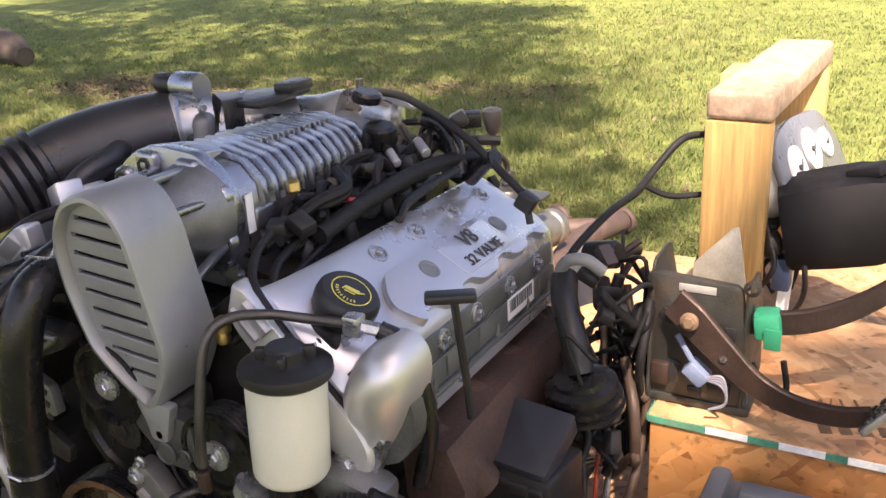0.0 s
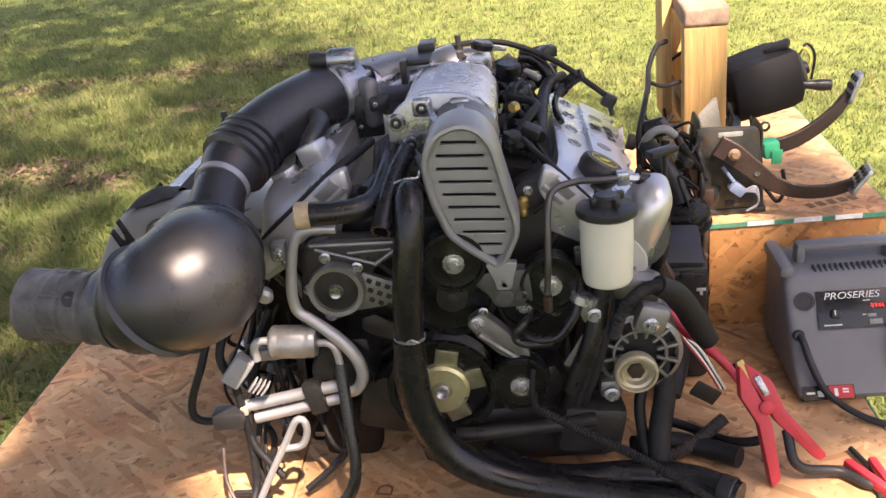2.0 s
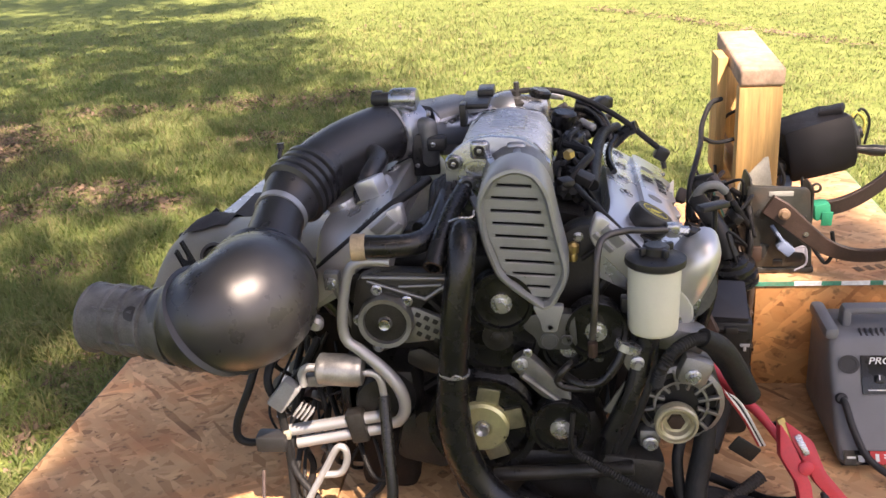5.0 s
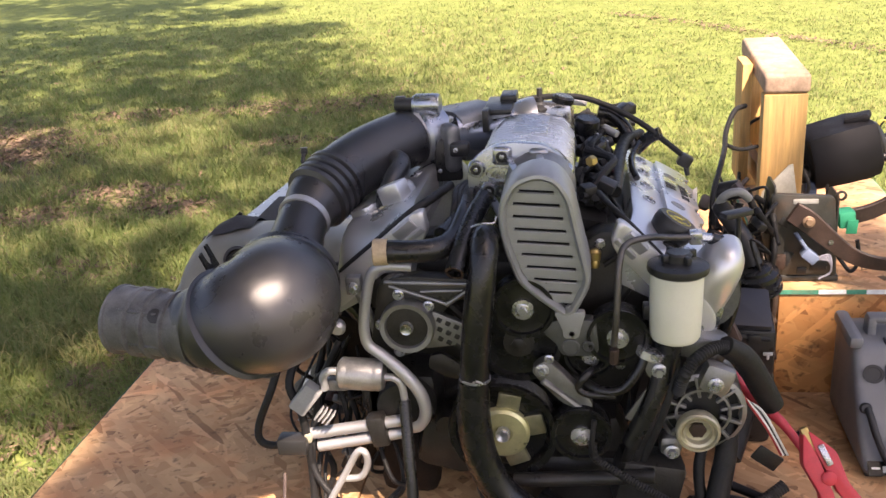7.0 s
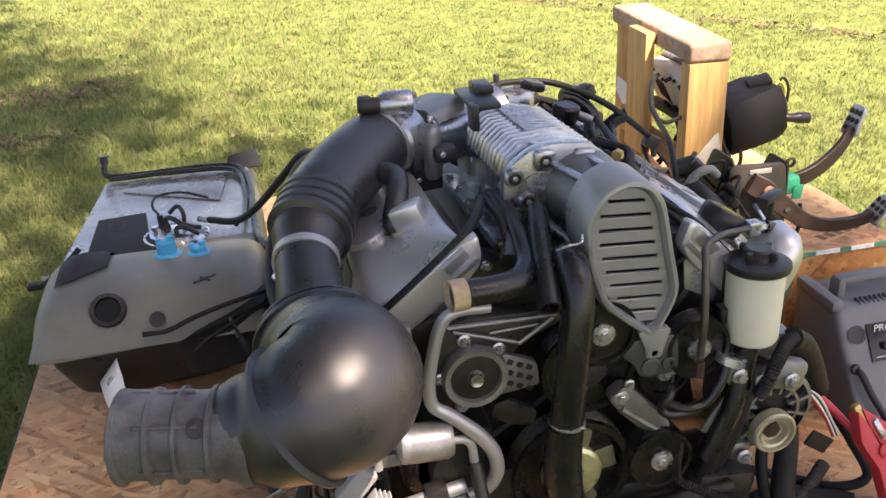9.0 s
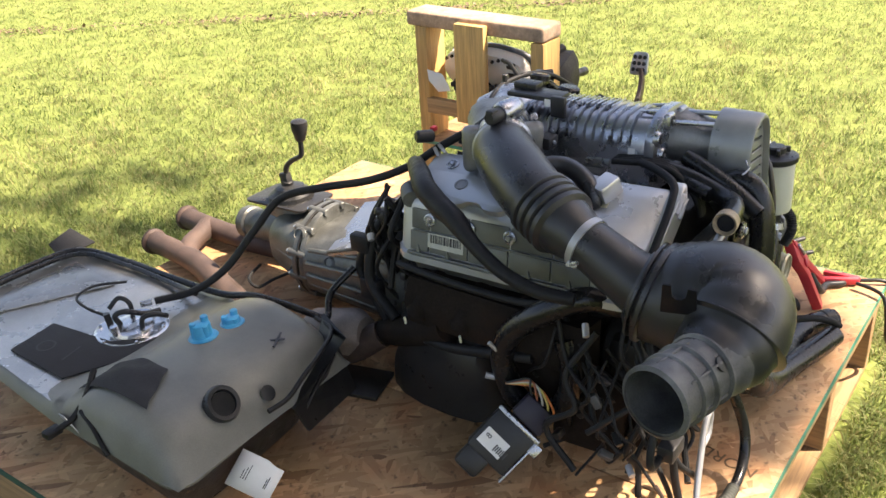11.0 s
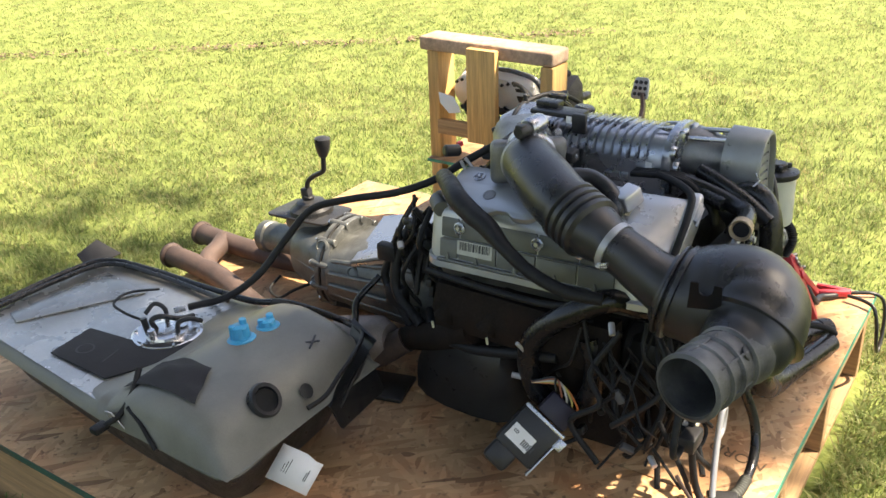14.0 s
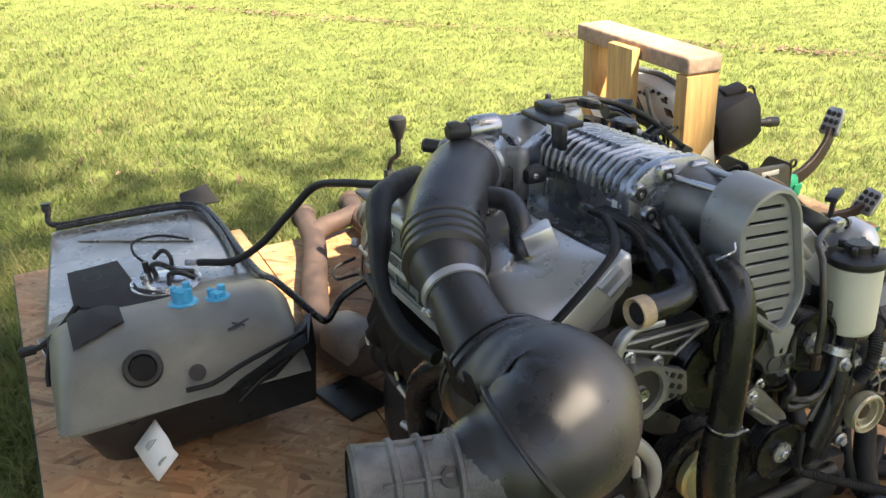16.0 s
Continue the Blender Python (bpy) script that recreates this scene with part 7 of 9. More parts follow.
part("bellhousing", loft([soft_ring(-0.01, 0.62, 0.370, 0.190, 0.155), soft_ring(-0.01, 0.66, 0.366, 0.186, 0.142), soft_ring(-0.01, 0.80, 0.338, 0.160, 0.110), soft_ring(-0.01, 0.950, 0.320, 0.140, 0.098), soft_ring(-0.01, 0.975, 0.318, 0.138, 0.098)]), GEAR, gear, "grey cast bellhousing")
part("bell_top", loft([[(-0.172, 0.64, 0.512), (0.10, 0.64, 0.545), (0.07, 0.93, 0.448), (-0.150, 0.885, 0.408)], [(-0.172, 0.64, 0.490), (0.10, 0.64, 0.500), (0.07, 0.93, 0.420), (-0.150, 0.885, 0.392)]]), ALU, gear, "flat pale bellhousing top")
part("bell_lip", tube([(-0.174, 0.64, 0.508), (-0.163, 0.76, 0.460), (-0.152, 0.884, 0.406)], 0.005, 8), GEAR, gear)
for i in range(6):
    a = radians(150 + 18 * i)
    part("bell_rib", rod((-0.01 + 0.188 * math.cos(a), 0.66, 0.370 + 0.160 * math.sin(a)), (-0.01 + 0.140 * math.cos(a), 0.960, 0.324 + 0.110 * math.sin(a)), 0.0075, 8), GEAR, gear)
part("joint_ring", lathe([(0.118, 0), (0.136, 0.0), (0.138, 0.004), (0.138, 0.014), (0.130, 0.018), (0.10, 0.018)], (-0.01, 0.975, 0.318), (0, 1, 0), 48), GEAR, gear, "round bolted joint flange")
part("joint_gasket", lathe([(0.1385, 0.0), (0.1400, 0.001), (0.1400, 0.005), (0.1385, 0.006)], (-0.01, 0.993, 0.318), (0, 1, 0), 48, False), IRON, gear, "dark gasket joint")
part("rear_flange", lathe([(0.138, 0.0), (0.138, 0.012), (0.128, 0.018), (0.09, 0.020)], (-0.01, 0.999, 0.318), (0, 1, 0), 48), GEAR, gear)
for i in range(12):
    a = i * math.pi / 6 + 0.2
    part("flange_boss", rod((-0.01 + 0.131 * math.cos(a), 0.970, 0.318 + 0.131 * math.sin(a)), (-0.01 + 0.131 * math.cos(a), 1.025, 0.318 + 0.131 * math.sin(a)), 0.011, 10), GEAR, gear)
    part("case_bolt", bolt((-0.01 + 0.131 * math.cos(a), 1.025, 0.318 + 0.131 * math.sin(a)), (0, 1, 0), 0.006, 0.008), STEEL, gear)
part("case", loft([soft_ring(-0.01, 1.015, 0.320, 0.118, 0.108), soft_ring(-0.01, 1.050, 0.322, 0.110, 0.100), soft_ring(-0.01, 1.120, 0.322, 0.085, 0.085), soft_ring(-0.01, 1.140, 0.320, 0.075, 0.075)]), GEAR, gear)
for i in range(7):
    a = radians(110 + 22 * i)
    part("case_rib", rod((-0.01 + 0.120 * math.cos(a), 1.015, 0.320 + 0.110 * math.sin(a)), (-0.01 + 0.076 * math.cos(a), 1.130, 0.320 + 0.076 * math.sin(a)), 0.0055, 8), GEAR, gear)
part("tail_housing", lathe([(0.060, 0), (0.050, 0.05), (0.042, 0.16), (0.039, 0.24), (0.044, 0.245), (0.044, 0.27), (0.032, 0.275)], (-0.01, 1.06, 0.318), (0.07, 1, -0.14), 28), GEAR, gear)
part("shift_tower", box((-0.012, 1.12, 0.374), (0.075, 0.14, 0.046), 0.010, (7, 0, 0)), GEAR, gear)
part("shifter_plate", prism(rounded([(-0.066, -0.105), (0.060, -0.105), (0.062, 0.095), (-0.060, 0.10)], 0.02), (-0.012, 1.135, 0.400), (1, 0, 0), (0, 0.995, -0.06), 0.006, 0.001), BLACK, gear, "flat black shifter plate")
part("shifter_boot", lathe([(0.058, 0), (0.056, 0.012), (0.048, 0.018), (0.042, 0.022), (0.036, 0.030), (0.018, 0.034)], (-0.012, 1.125, 0.405), (0, 0.06, 1), 28), BLACK, gear, "black rubber shifter boot")
part("lever_socket", join(box((-0.012, 1.135, 0.445), (0.020, 0.026, 0.05), 0.004, (-10, 0, 0)), rod((-0.012, 1.135, 0.42), (-0.012, 1.13, 0.45), 0.014, 12)), BLACK, gear)
part("shift_lever", tube([(-0.012, 1.133, 0.455), (-0.012, 1.130, 0.484), (-0.012, 1.110, 0.505), (-0.012, 1.080, 0.522), (-0.012, 1.070, 0.535), (-0.012, 1.068, 0.575)], 0.0065, 12), BLACK, gear)
part("shift_knob", lathe([(0.008, 0), (0.012, 0.004), (0.018, 0.026), (0.0205, 0.040), (0.0195, 0.050), (0.010, 0.054)], (-0.012, 1.068, 0.565), (0, -0.04, 1), 28), BLACK, gear, "worn black shift knob")
parts("clutch_loom", bag(tube([(-0.19, 0.70, 0.52), (-0.20, 0.72, 0.46), (-0.205, 0.74, 0.40), (-0.215, 0.70, 0.35), (-0.22, 0.66, 0.30)], 0.010, 10), tube([(-0.17, 0.66, 0.55), (-0.195, 0.69, 0.50), (-0.215, 0.70, 0.44), (-0.225, 0.69, 0.38), (-0.24, 0.62, 0.33)], 0.012, 10), box((-0.212, 0.72, 0.47), (0.025, 0.05, 0.04), 0.006), box((-0.215, 0.70, 0.37), (0.03, 0.05, 0.05), 0.006)), LOOM, gear)
for x, y, z, r in ((-0.155, 0.72, 0.395, 0.020), (-0.150, 0.80, 0.33, 0.024), (-0.140, 0.88, 0.37, 0.018), (-0.10, 1.00, 0.40, 0.022), (-0.118, 1.02, 0.29, 0.020)):
    part("cast_boss", lathe([(r, 0), (r * 0.95, 0.016), (r * 0.7, 0.020), (r * 0.6, 0.016)], (x, y, z), (-0.85, 0.1, 0.4), 18), GEAR, gear)
rng = random.Random(52)
for i in range(17):
    p = (rng.uniform(-0.24, -0.14), rng.uniform(0.59, 0.68), rng.uniform(0.40, 0.58))
    part("plug", box(p, (rng.uniform(0.014, 0.024), rng.uniform(0.018, 0.034), rng.uniform(0.014, 0.030)), 0.005, (rng.uniform(-30, 30), rng.uniform(-30, 30), rng.uniform(0, 180))), BLACK, gear)
for i in range(15):
    x, y, z = rng.uniform(-0.24, -0.14), rng.uniform(0.57, 0.66), rng.uniform(0.48, 0.62)
    part("loom", tube([(x, y, z), (x - rng.uniform(-0.02, 0.05), y + rng.uniform(-0.04, 0.05), z - 0.06), (x + rng.uniform(-0.03, 0.03), y + rng.uniform(-0.04, 0.05), z - 0.12), (x + rng.uniform(-0.02, 0.05), y, z - 0.20)], rng.uniform(0.003, 0.007), 8), LOOM, gear)
part("bright_clip", rod((-0.285, 0.63, 0.545), (-0.292, 0.622, 0.535), 0.007, 10), BRIGHT, gear)
part("black_cover", box((-0.165, 0.665, 0.47), (0.03, 0.08, 0.10), 0.010, (0, 15, 5)), BLACK, gear, "black plastic sensor cover")
part("sensor_wire", tube([(-0.08, 1.06, 0.25), (-0.13, 1.10, 0.235), (-0.17, 1.12, 0.225), (-0.16, 1.16, 0.235), (-0.10, 1.18, 0.24)], 0.004, 8), LOOM, gear)
parts("mount", bag(box((0.01, 1.07, DECK + 0.031), (0.10, 0.09, 0.048), 0.008), box((0.0, 1.07, 0.240), (0.06, 0.06, 0.06), 0.01)), IRON, gear)
for ob in gear.children:      # the bell and its flanges are a size smaller than the engine's rear face
    if ob.name.split(".")[0] in ("bellhousing", "bell_top", "bell_lip", "bell_rib", "joint_ring", "joint_gasket", "rear_flange", "flange_boss", "case_bolt", "case", "case_rib", "cast_boss"):
        ob.data.transform(Matrix.Translation((-0.128, 0, 0.015)) @ Matrix.Diagonal((0.87, 1, 0.87, 1)) @ Matrix.Translation((0.128, 0, -0.015)))
gear.location += Vector((-0.036, -0.008, -0.004))      # it sits a little off the engine's line

# ---- exhaust crossover ----
exh = thing("exhaust_pipe", (-0.13, 1.35, DECK), "brown rusty exhaust crossover pipe with flanged ends", "exhaust pipe")
part("pipe", tube([(-0.133, 1.600, 0.190), (-0.155, 1.48, 0.200), (-0.180, 1.36, 0.203), (-0.235, 1.20, 0.200), (-0.275, 1.08, 0.199), (-0.31, 0.95, 0.200), (-0.315, 0.85, 0.205), (-0.30, 0.74, 0.22), (-0.27, 0.66, 0.27)], [0.030, 0.030, 0.031, 0.033, 0.033, 0.032, 0.034, 0.033, 0.030], 18), RUST, exh)
part("pipe", tube([(0.030, 1.650, 0.184), (0.008, 1.55, 0.194), (-0.005, 1.44, 0.200), (0.0, 1.30, 0.198), (0.03, 1.15, 0.198), (0.10, 1.0, 0.20), (0.18, 0.85, 0.21), (0.25, 0.70, 0.25)], 0.030, 18), RUST, exh)
part("crossover", tube([(-0.165, 1.43, 0.204), (-0.11, 1.475, 0.206), (-0.05, 1.50, 0.205), (0.0, 1.53, 0.203)], 0.027, 16), RUST, exh)
for a, d in (((-0.131, 1.612, 0.188), (0.16, 1, -0.06)), ((0.033, 1.662, 0.182), (0.16, 1, -0.06))):
    part("flange", lathe([(0.020, -0.004), (0.031, -0.010), (0.037, -0.004), (0.037, 0.005), (0.033, 0.008), (0.026, 0.004), (0.024, -0.030), (0.004, -0.032)], a, d, 26), RUST, exh)
part("catalyst", lathe([(0.034, 0), (0.055, 0.03), (0.055, 0.14), (0.036, 0.17)], (-0.295, 0.86, 0.222), (0.10, -1, 0.25), 26), mat("grey_brown_catalyst", (0.26, 0.22, 0.20), 0.6, 0.5, 0.25, 20, 0.08, 300, dirt=(0.15, 0.09, 0.06), dirt_amt=0.5), exh, "grey-brown catalyst body")

# ---- engine mount and splash pan on the left ----
mt = thing("engine_mount", (-0.30, 0.55, DECK), "black steel engine mount on the deck beside the oil pan", "mount")
rings = []
for y, w, h in ((0.360, 0.030, 0.045), (0.372, 0.060, 0.120), (0.40, 0.082, 0.172), (0.46, 0.090, 0.186), (0.53, 0.088, 0.178), (0.585, 0.076, 0.140), (0.625, 0.054, 0.080), (0.640, 0.028, 0.040)):
    ring = []
    for q in range(18):
        a = math.pi * q / 17
        ring.append((-0.228 - w * math.copysign(abs(math.cos(a)) ** 0.6, math.cos(a)), y, DECK + 0.001 + 1.08 * h * math.sin(a) ** 0.55))
    rings.append(ring)
part("cradle", loft(rings), BLACK, mt, "rounded black cradle")
part("foot_plate", box((-0.330, 0.69, DECK + 0.006), (0.10, 0.13, 0.010), 0.003, (0, 0, 15)), IRON, mt)
mr = thing("engine_mount", (0.28, 0.45, DECK), "black steel engine mount under the exhaust manifold", "mount")
part("cradle", loft([[(0.18, y, DECK + 0.001), (0.33, y, DECK + 0.001), (0.31, y, z1), (0.2, y, z1 + 0.02)] for y, z1 in ((0.34, 0.26), (0.40, 0.33), (0.52, 0.33), (0.60, 0.24))]), BLACK, mr)

# ---- hose ring, control unit and loose looms on the left ----
rg = thing("coolant_hose", (-0.33, 0.22, 0.35), "looped black moulded hose under the intake duct", "hose")
part("loop", tube([(-0.26, 0.10, 0.50), (-0.32, 0.15, 0.535), (-0.345, 0.22, 0.50), (-0.35, 0.285, 0.44), (-0.35, 0.305, 0.375), (-0.345, 0.28, 0.30), (-0.335, 0.22, 0.285), (-0.33, 0.18, 0.33), (-0.33, 0.175, 0.40), (-0.33, 0.19, 0.45)], 0.022, 18), RUBBER, rg)
parts("valve_stem", bag(rod((-0.365, 0.300, 0.40), (-0.378, 0.315, 0.425), 0.004, 8), rod((-0.36, 0.31, 0.34), (-0.37, 0.33, 0.345), 0.006, 8)), BRIGHT, rg)
ecu = thing("control_unit", (-0.46, 0.21, 0.21), "black control unit box with a white label, leaning on cables", "control unit")
ECM = facing((-0.424, 0.262, 0.262), (0.105, -0.757, -0.628), (0.631, -0.433, 0.628))


def ebox(c, s, bev):
    b = box(c, s, bev)
    b.transform(ECM)
    return b


part("case", ebox((0, 0, 0), (0.088, 0.092, 0.036), 0.005), BLACK, ecu)
part("bracket", join(ebox((0.047, -0.005, 0.004), (0.004, 0.105, 0.022), 0.001), ebox((0.0, 0.043, 0.019), (0.094, 0.007, 0.004), 0.001), ebox((0.052, 0.028, 0.012), (0.020, 0.022, 0.004), 0.001)), STEEL, ecu, "bare steel bracket")
part("plug", ebox((-0.014, -0.064, 0.002), (0.052, 0.045, 0.030), 0.009), BLACK, ecu)
part("connector", ebox((0.008, 0.072, 0.0), (0.066, 0.046, 0.028), 0.005), mat("dark_violet_plastic", (0.015, 0.011, 0.026), 0.5), ecu)
lb = part("label", ebox((-0.010, -0.012, 0.0184), (0.052, 0.033, 0.0008), 0), PAPER, ecu, "white printed label")
part("label_print", join(*[ebox((-0.002 + 0.0040 * i, -0.016, 0.0192), (0.0024, 0.014 - 0.003 * (i % 2), 0.0004), 0) for i in range(7)]), INK, lb)
text_mesh("8", 0.016, ECM @ pose(-0.024, -0.008, 0.0192, 0, 0, 90), INK, lb, extrude=0.0002)
for i, c in enumerate(((0.55, 0.16, 0.04), (0.5, 0.42, 0.12), (0.45, 0.45, 0.42), (0.30, 0.10, 0.05), (0.02, 0.02, 0.02))):
    part("wire", tube([tuple(ECM @ Vector((0.036 - 0.012 * i, 0.090, 0.004))), tuple(ECM @ Vector((0.024 - 0.014 * i, 0.104, 0.010))), tuple(ECM @ Vector((-0.020 - 0.006 * i, 0.112, 0.006))), (-0.372, 0.285, 0.345)], 0.0022, 6), mat("wire_colour", c, 0.5), ecu)
rng = random.Random(21)
ll = thing("wiring_harness", (-0.36, 0.1, DECK), "tangled black wiring harness hanging by the front corner", "wiring")
for i in range(20):
    x, y, z = rng.uniform(-0.35, -0.24), rng.uniform(0.02, 0.24), rng.uniform(0.32, 0.52)
    pts = [(x, y, z)]
    for k in range(4):
        x, y, z = x + rng.uniform(-0.05, 0.04), y + rng.uniform(-0.07, 0.05), max(DECK + 0.02, z - rng.uniform(0.02, 0.09))
        pts.append((max(-0.40, x), max(-0.03, y), z))
    part("loom", tube(pts, rng.uniform(0.0022, 0.0062), 8), LOOM, ll)
for i in range(14):
    p = (rng.uniform(-0.37, -0.27), rng.uniform(0.0, 0.22), rng.uniform(0.22, 0.44))
    part("plug", join(box(p, (0.015, 0.026, 0.014), 0.003, (rng.uniform(0, 90), rng.uniform(0, 60), rng.uniform(0, 180)))), BLACK if i % 3 else mat("grey_plug", (0.08, 0.08, 0.085), 0.5), ll)
for a, b in (((-0.40, 0.03, 0.29), (-0.415, 0.015, 0.285)), ((-0.37, 0.13, 0.52), (-0.385, 0.12, 0.505))):
    part("bright_clip", rod(a, b, 0.006, 10), BRIGHT, ll)
# added near-black blocks that hide the bright deck behind the looms
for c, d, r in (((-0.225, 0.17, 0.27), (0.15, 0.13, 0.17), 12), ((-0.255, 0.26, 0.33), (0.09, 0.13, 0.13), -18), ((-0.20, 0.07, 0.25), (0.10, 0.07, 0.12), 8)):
    cast = part("shade_filler", box(c, d, 0.022, (r * 0.5, r, r), 3), SHADE_DARK, engine, "near-black block added to darken the lower front")
    for k in range(3):
        part("bolt", bolt((c[0] - d[0] * 0.50, c[1] - d[1] * (0.3 - 0.3 * k), c[2] + d[2] * (0.25 - 0.22 * k)), (-1, -0.2, 0.1), 0.007, 0.008), IRON, cast)
part("conduit", tube([(-0.255, -0.105, 0.196), (-0.290, -0.103, 0.193), (-0.330, -0.092, 0.190)], 0.0115, 12, ribs=(0.006, 0.002)), mat("grey_green_conduit", (0.075, 0.078, 0.070), 0.6), ll)
part("pink_wire", tube([(-0.40, -0.02, 0.27), (-0.395, -0.05, 0.225), (-0.37, -0.08, 0.19)], 0.0035, 8), mat("pale_pink_wire", (0.07, 0.045, 0.038), 0.5), ll)
part("end_connector", join(box((-0.335, -0.088, 0.185), (0.045, 0.055, 0.036), 0.004, (0, 0, 25)), *[box((-0.325 + 0.0, -0.118 - 0.0, 0.176 + 0.009 * i), (0.040, 0.012, 0.005), 0.001, (0, 0, 25)) for i in range(3)]), BLACK, ll)

# ---- loom over the left cam cover ----
part("cover_loom", tube([(-0.215, 0.58, 0.655), (-0.275, 0.525, 0.668), (-0.325, 0.475, 0.668), (-0.350, 0.425, 0.655), (-0.365, 0.385, 0.645), (-0.392, 0.325, 0.62), (-0.405, 0.265, 0.595), (-0.405, 0.20, 0.578), (-0.39, 0.14, 0.572)], [0.018, 0.020, 0.021, 0.020, 0.019, 0.013, 0.012, 0.012, 0.011], 14), LOOM, engine, "thick taped loom across the cam cover")
part("rear_tube", tube([(-0.20, 0.60, 0.60), (-0.235, 0.585, 0.61), (-0.27, 0.56, 0.625), (-0.30, 0.53, 0.625)], 0.016, 14), mat("grey_rubber_tube", (0.11, 0.115, 0.11), 0.55), engine)
part("side_loom", tube([(-0.335, 0.16, 0.53), (-0.342, 0.26, 0.505), (-0.342, 0.36, 0.50), (-0.34, 0.46, 0.50), (-0.33, 0.55, 0.50)], 0.007, 10), LOOM, engine)
part("lower_loom", tube([(-0.23, 0.62, 0.335), (-0.30, 0.55, 0.335), (-0.33, 0.45, 0.345), (-0.34, 0.33, 0.375), (-0.335, 0.25, 0.39)], 0.011, 10), LOOM, engine)
for y in (0.53, 0.40):
    part("stud", rod((-0.345, y, 0.378), (-0.348, y, 0.394), 0.0026, 8), mat("pale_stud", (0.6, 0.6, 0.45), 0.5), engine)

# rear of the engine: coil, regulators and small parts
rear = thing("vacuum_harness", (0.05, 0.52, 0.66), "black vacuum lines and connectors behind the supercharger", "wiring")
part("arch_line", tube([(-0.10, 0.46, 0.735), (-0.07, 0.50, 0.748), (0.0, 0.515, 0.762), (0.08, 0.50, 0.765), (0.14, 0.485, 0.748), (0.20, 0.478, 0.715), (0.250, 0.475, 0.674), (0.278, 0.474, 0.650)], 0.0055, 10), LOOM, rear, "arched black cable")
part("cable_end", join(box((0.280, 0.474, 0.642), (0.026, 0.022, 0.024), 0.004, (0, 30, 0)), rod((0.282, 0.472, 0.632), (0.286, 0.470, 0.614), 0.005, 8)), BLACK, rear)
part("cap_sensor", lathe([(0.020, 0), (0.023, 0.008), (0.023, 0.026), (0.018, 0.030)], (0.098, 0.42, 0.715), (0.1, -0.1, 1), 20), PULLEY, rear)
part("regulator", lathe([(0.016, 0), (0.021, 0.004), (0.021, 0.012), (0.016, 0.02)], (0.115, 0.36, 0.700), (0.1, -0.2, 1), 20), PULLEY, rear)
part("silver_bracket", box((0.07, 0.515, 0.752), (0.06, 0.012, 0.010), 0.002, (0, 8, 0)), BRIGHT, rear)
part("left_plug", lathe([(0.010, 0), (0.0125, 0.003), (0.0125, 0.032), (0.009, 0.036)], (-0.168, 0.570, 0.700), (-0.75, 0.5, 0.12), 16), BLACK, rear)
parts("clamp_wire", bag(lathe([(0.016, 0), (0.018, 0.001), (0.018, 0.006), (0.016, 0.007)], (-0.165, 0.545, 0.675), (-0.6, 0.5, -0.5), 20), lathe([(0.016, 0), (0.018, 0.001), (0.018, 0.006), (0.016, 0.007)], (-0.172, 0.552, 0.668), (-0.5, 0.6, -0.4), 20)), BRIGHT, rear)
rng = random.Random(8)
for i in range(22):
    x, y, z = rng.uniform(-0.14, 0.12), rng.uniform(0.49, 0.58), rng.uniform(0.62, 0.725)
    pts = [(x, y, z)]
    for k in range(3):
        x, y, z = min(0.19, x + rng.uniform(-0.03, 0.05)), min(0.60, y + rng.uniform(-0.03, 0.03)), min(0.735 - max(0, x) * 0.25, z + rng.uniform(-0.03, 0.02))
        pts.append((x, y, z))
    part("vacuum_line", tube(pts, rng.uniform(0.004, 0.009), 8), LOOM, rear)
for i in range(10):
    p = (rng.uniform(-0.15, 0.18), rng.uniform(0.50, 0.58), rng.uniform(0.66, 0.735))
    part("connector", box(p, (0.03, 0.022, 0.02), 0.003, (rng.uniform(-30, 30), rng.uniform(-30, 30), rng.uniform(0, 180))), BLACK, rear)
part("red_clip", box((-0.145, 0.585, 0.705), (0.014, 0.010, 0.010), 0.002), RED, rear)
part("rear_hose", tube([(0.120, 0.50, 0.735), (0.145, 0.50, 0.728), (0.170, 0.49, 0.705), (0.185, 0.475, 0.668)], 0.012, 14), RUBBER, rear)
part("rear_hose", tube([(0.19, 0.49, 0.66), (0.215, 0.485, 0.685), (0.235, 0.48, 0.695)], 0.012, 14), RUBBER, rear)

# injector valley on the right: fuel rail, injectors, plugs and wires
val = thing("fuel_rail", (0.11, 0.33, 0.62), "dark fuel rail with injectors and wiring beside the supercharger", "fuel rail")
part("rail", rod((0.122, 0.18, 0.662), (0.128, 0.50, 0.672), 0.011, 14), PULLEY, val)
part("intake_runner", loft([[(0.078, y, 0.60), (0.135, y, 0.60), (0.130, y, 0.640), (0.085, y, 0.650)] for y in (0.15, 0.54)]), IRON, val)
for i in range(4):
    y = 0.205 + 0.085 * i
    part("injector", join(lathe([(0.007, 0), (0.010, 0.010), (0.010, 0.028), (0.007, 0.036)], (0.132, y, 0.632), (-0.2, 0, 1), 14), box((0.108, y, 0.660), (0.024, 0.020, 0.018), 0.003)), BLACK, val)
    part("injector_wire", tube([(0.098, y, 0.662), (0.090, y + 0.02, 0.690), (0.105, y + 0.05, 0.700), (0.128, y + 0.075, 0.688)], 0.0045, 8), LOOM, val)
rng = random.Random(31)
for i in range(20):
    y = rng.uniform(0.17, 0.46)
    pts = []
    for k in range(4):
        pts.append((rng.uniform(0.085, 0.145), y + 0.045 * k, rng.uniform(0.655, 0.715) + 0.004 * k))
    part("loom", tube(pts, rng.uniform(0.003, 0.007), 8), LOOM, val)
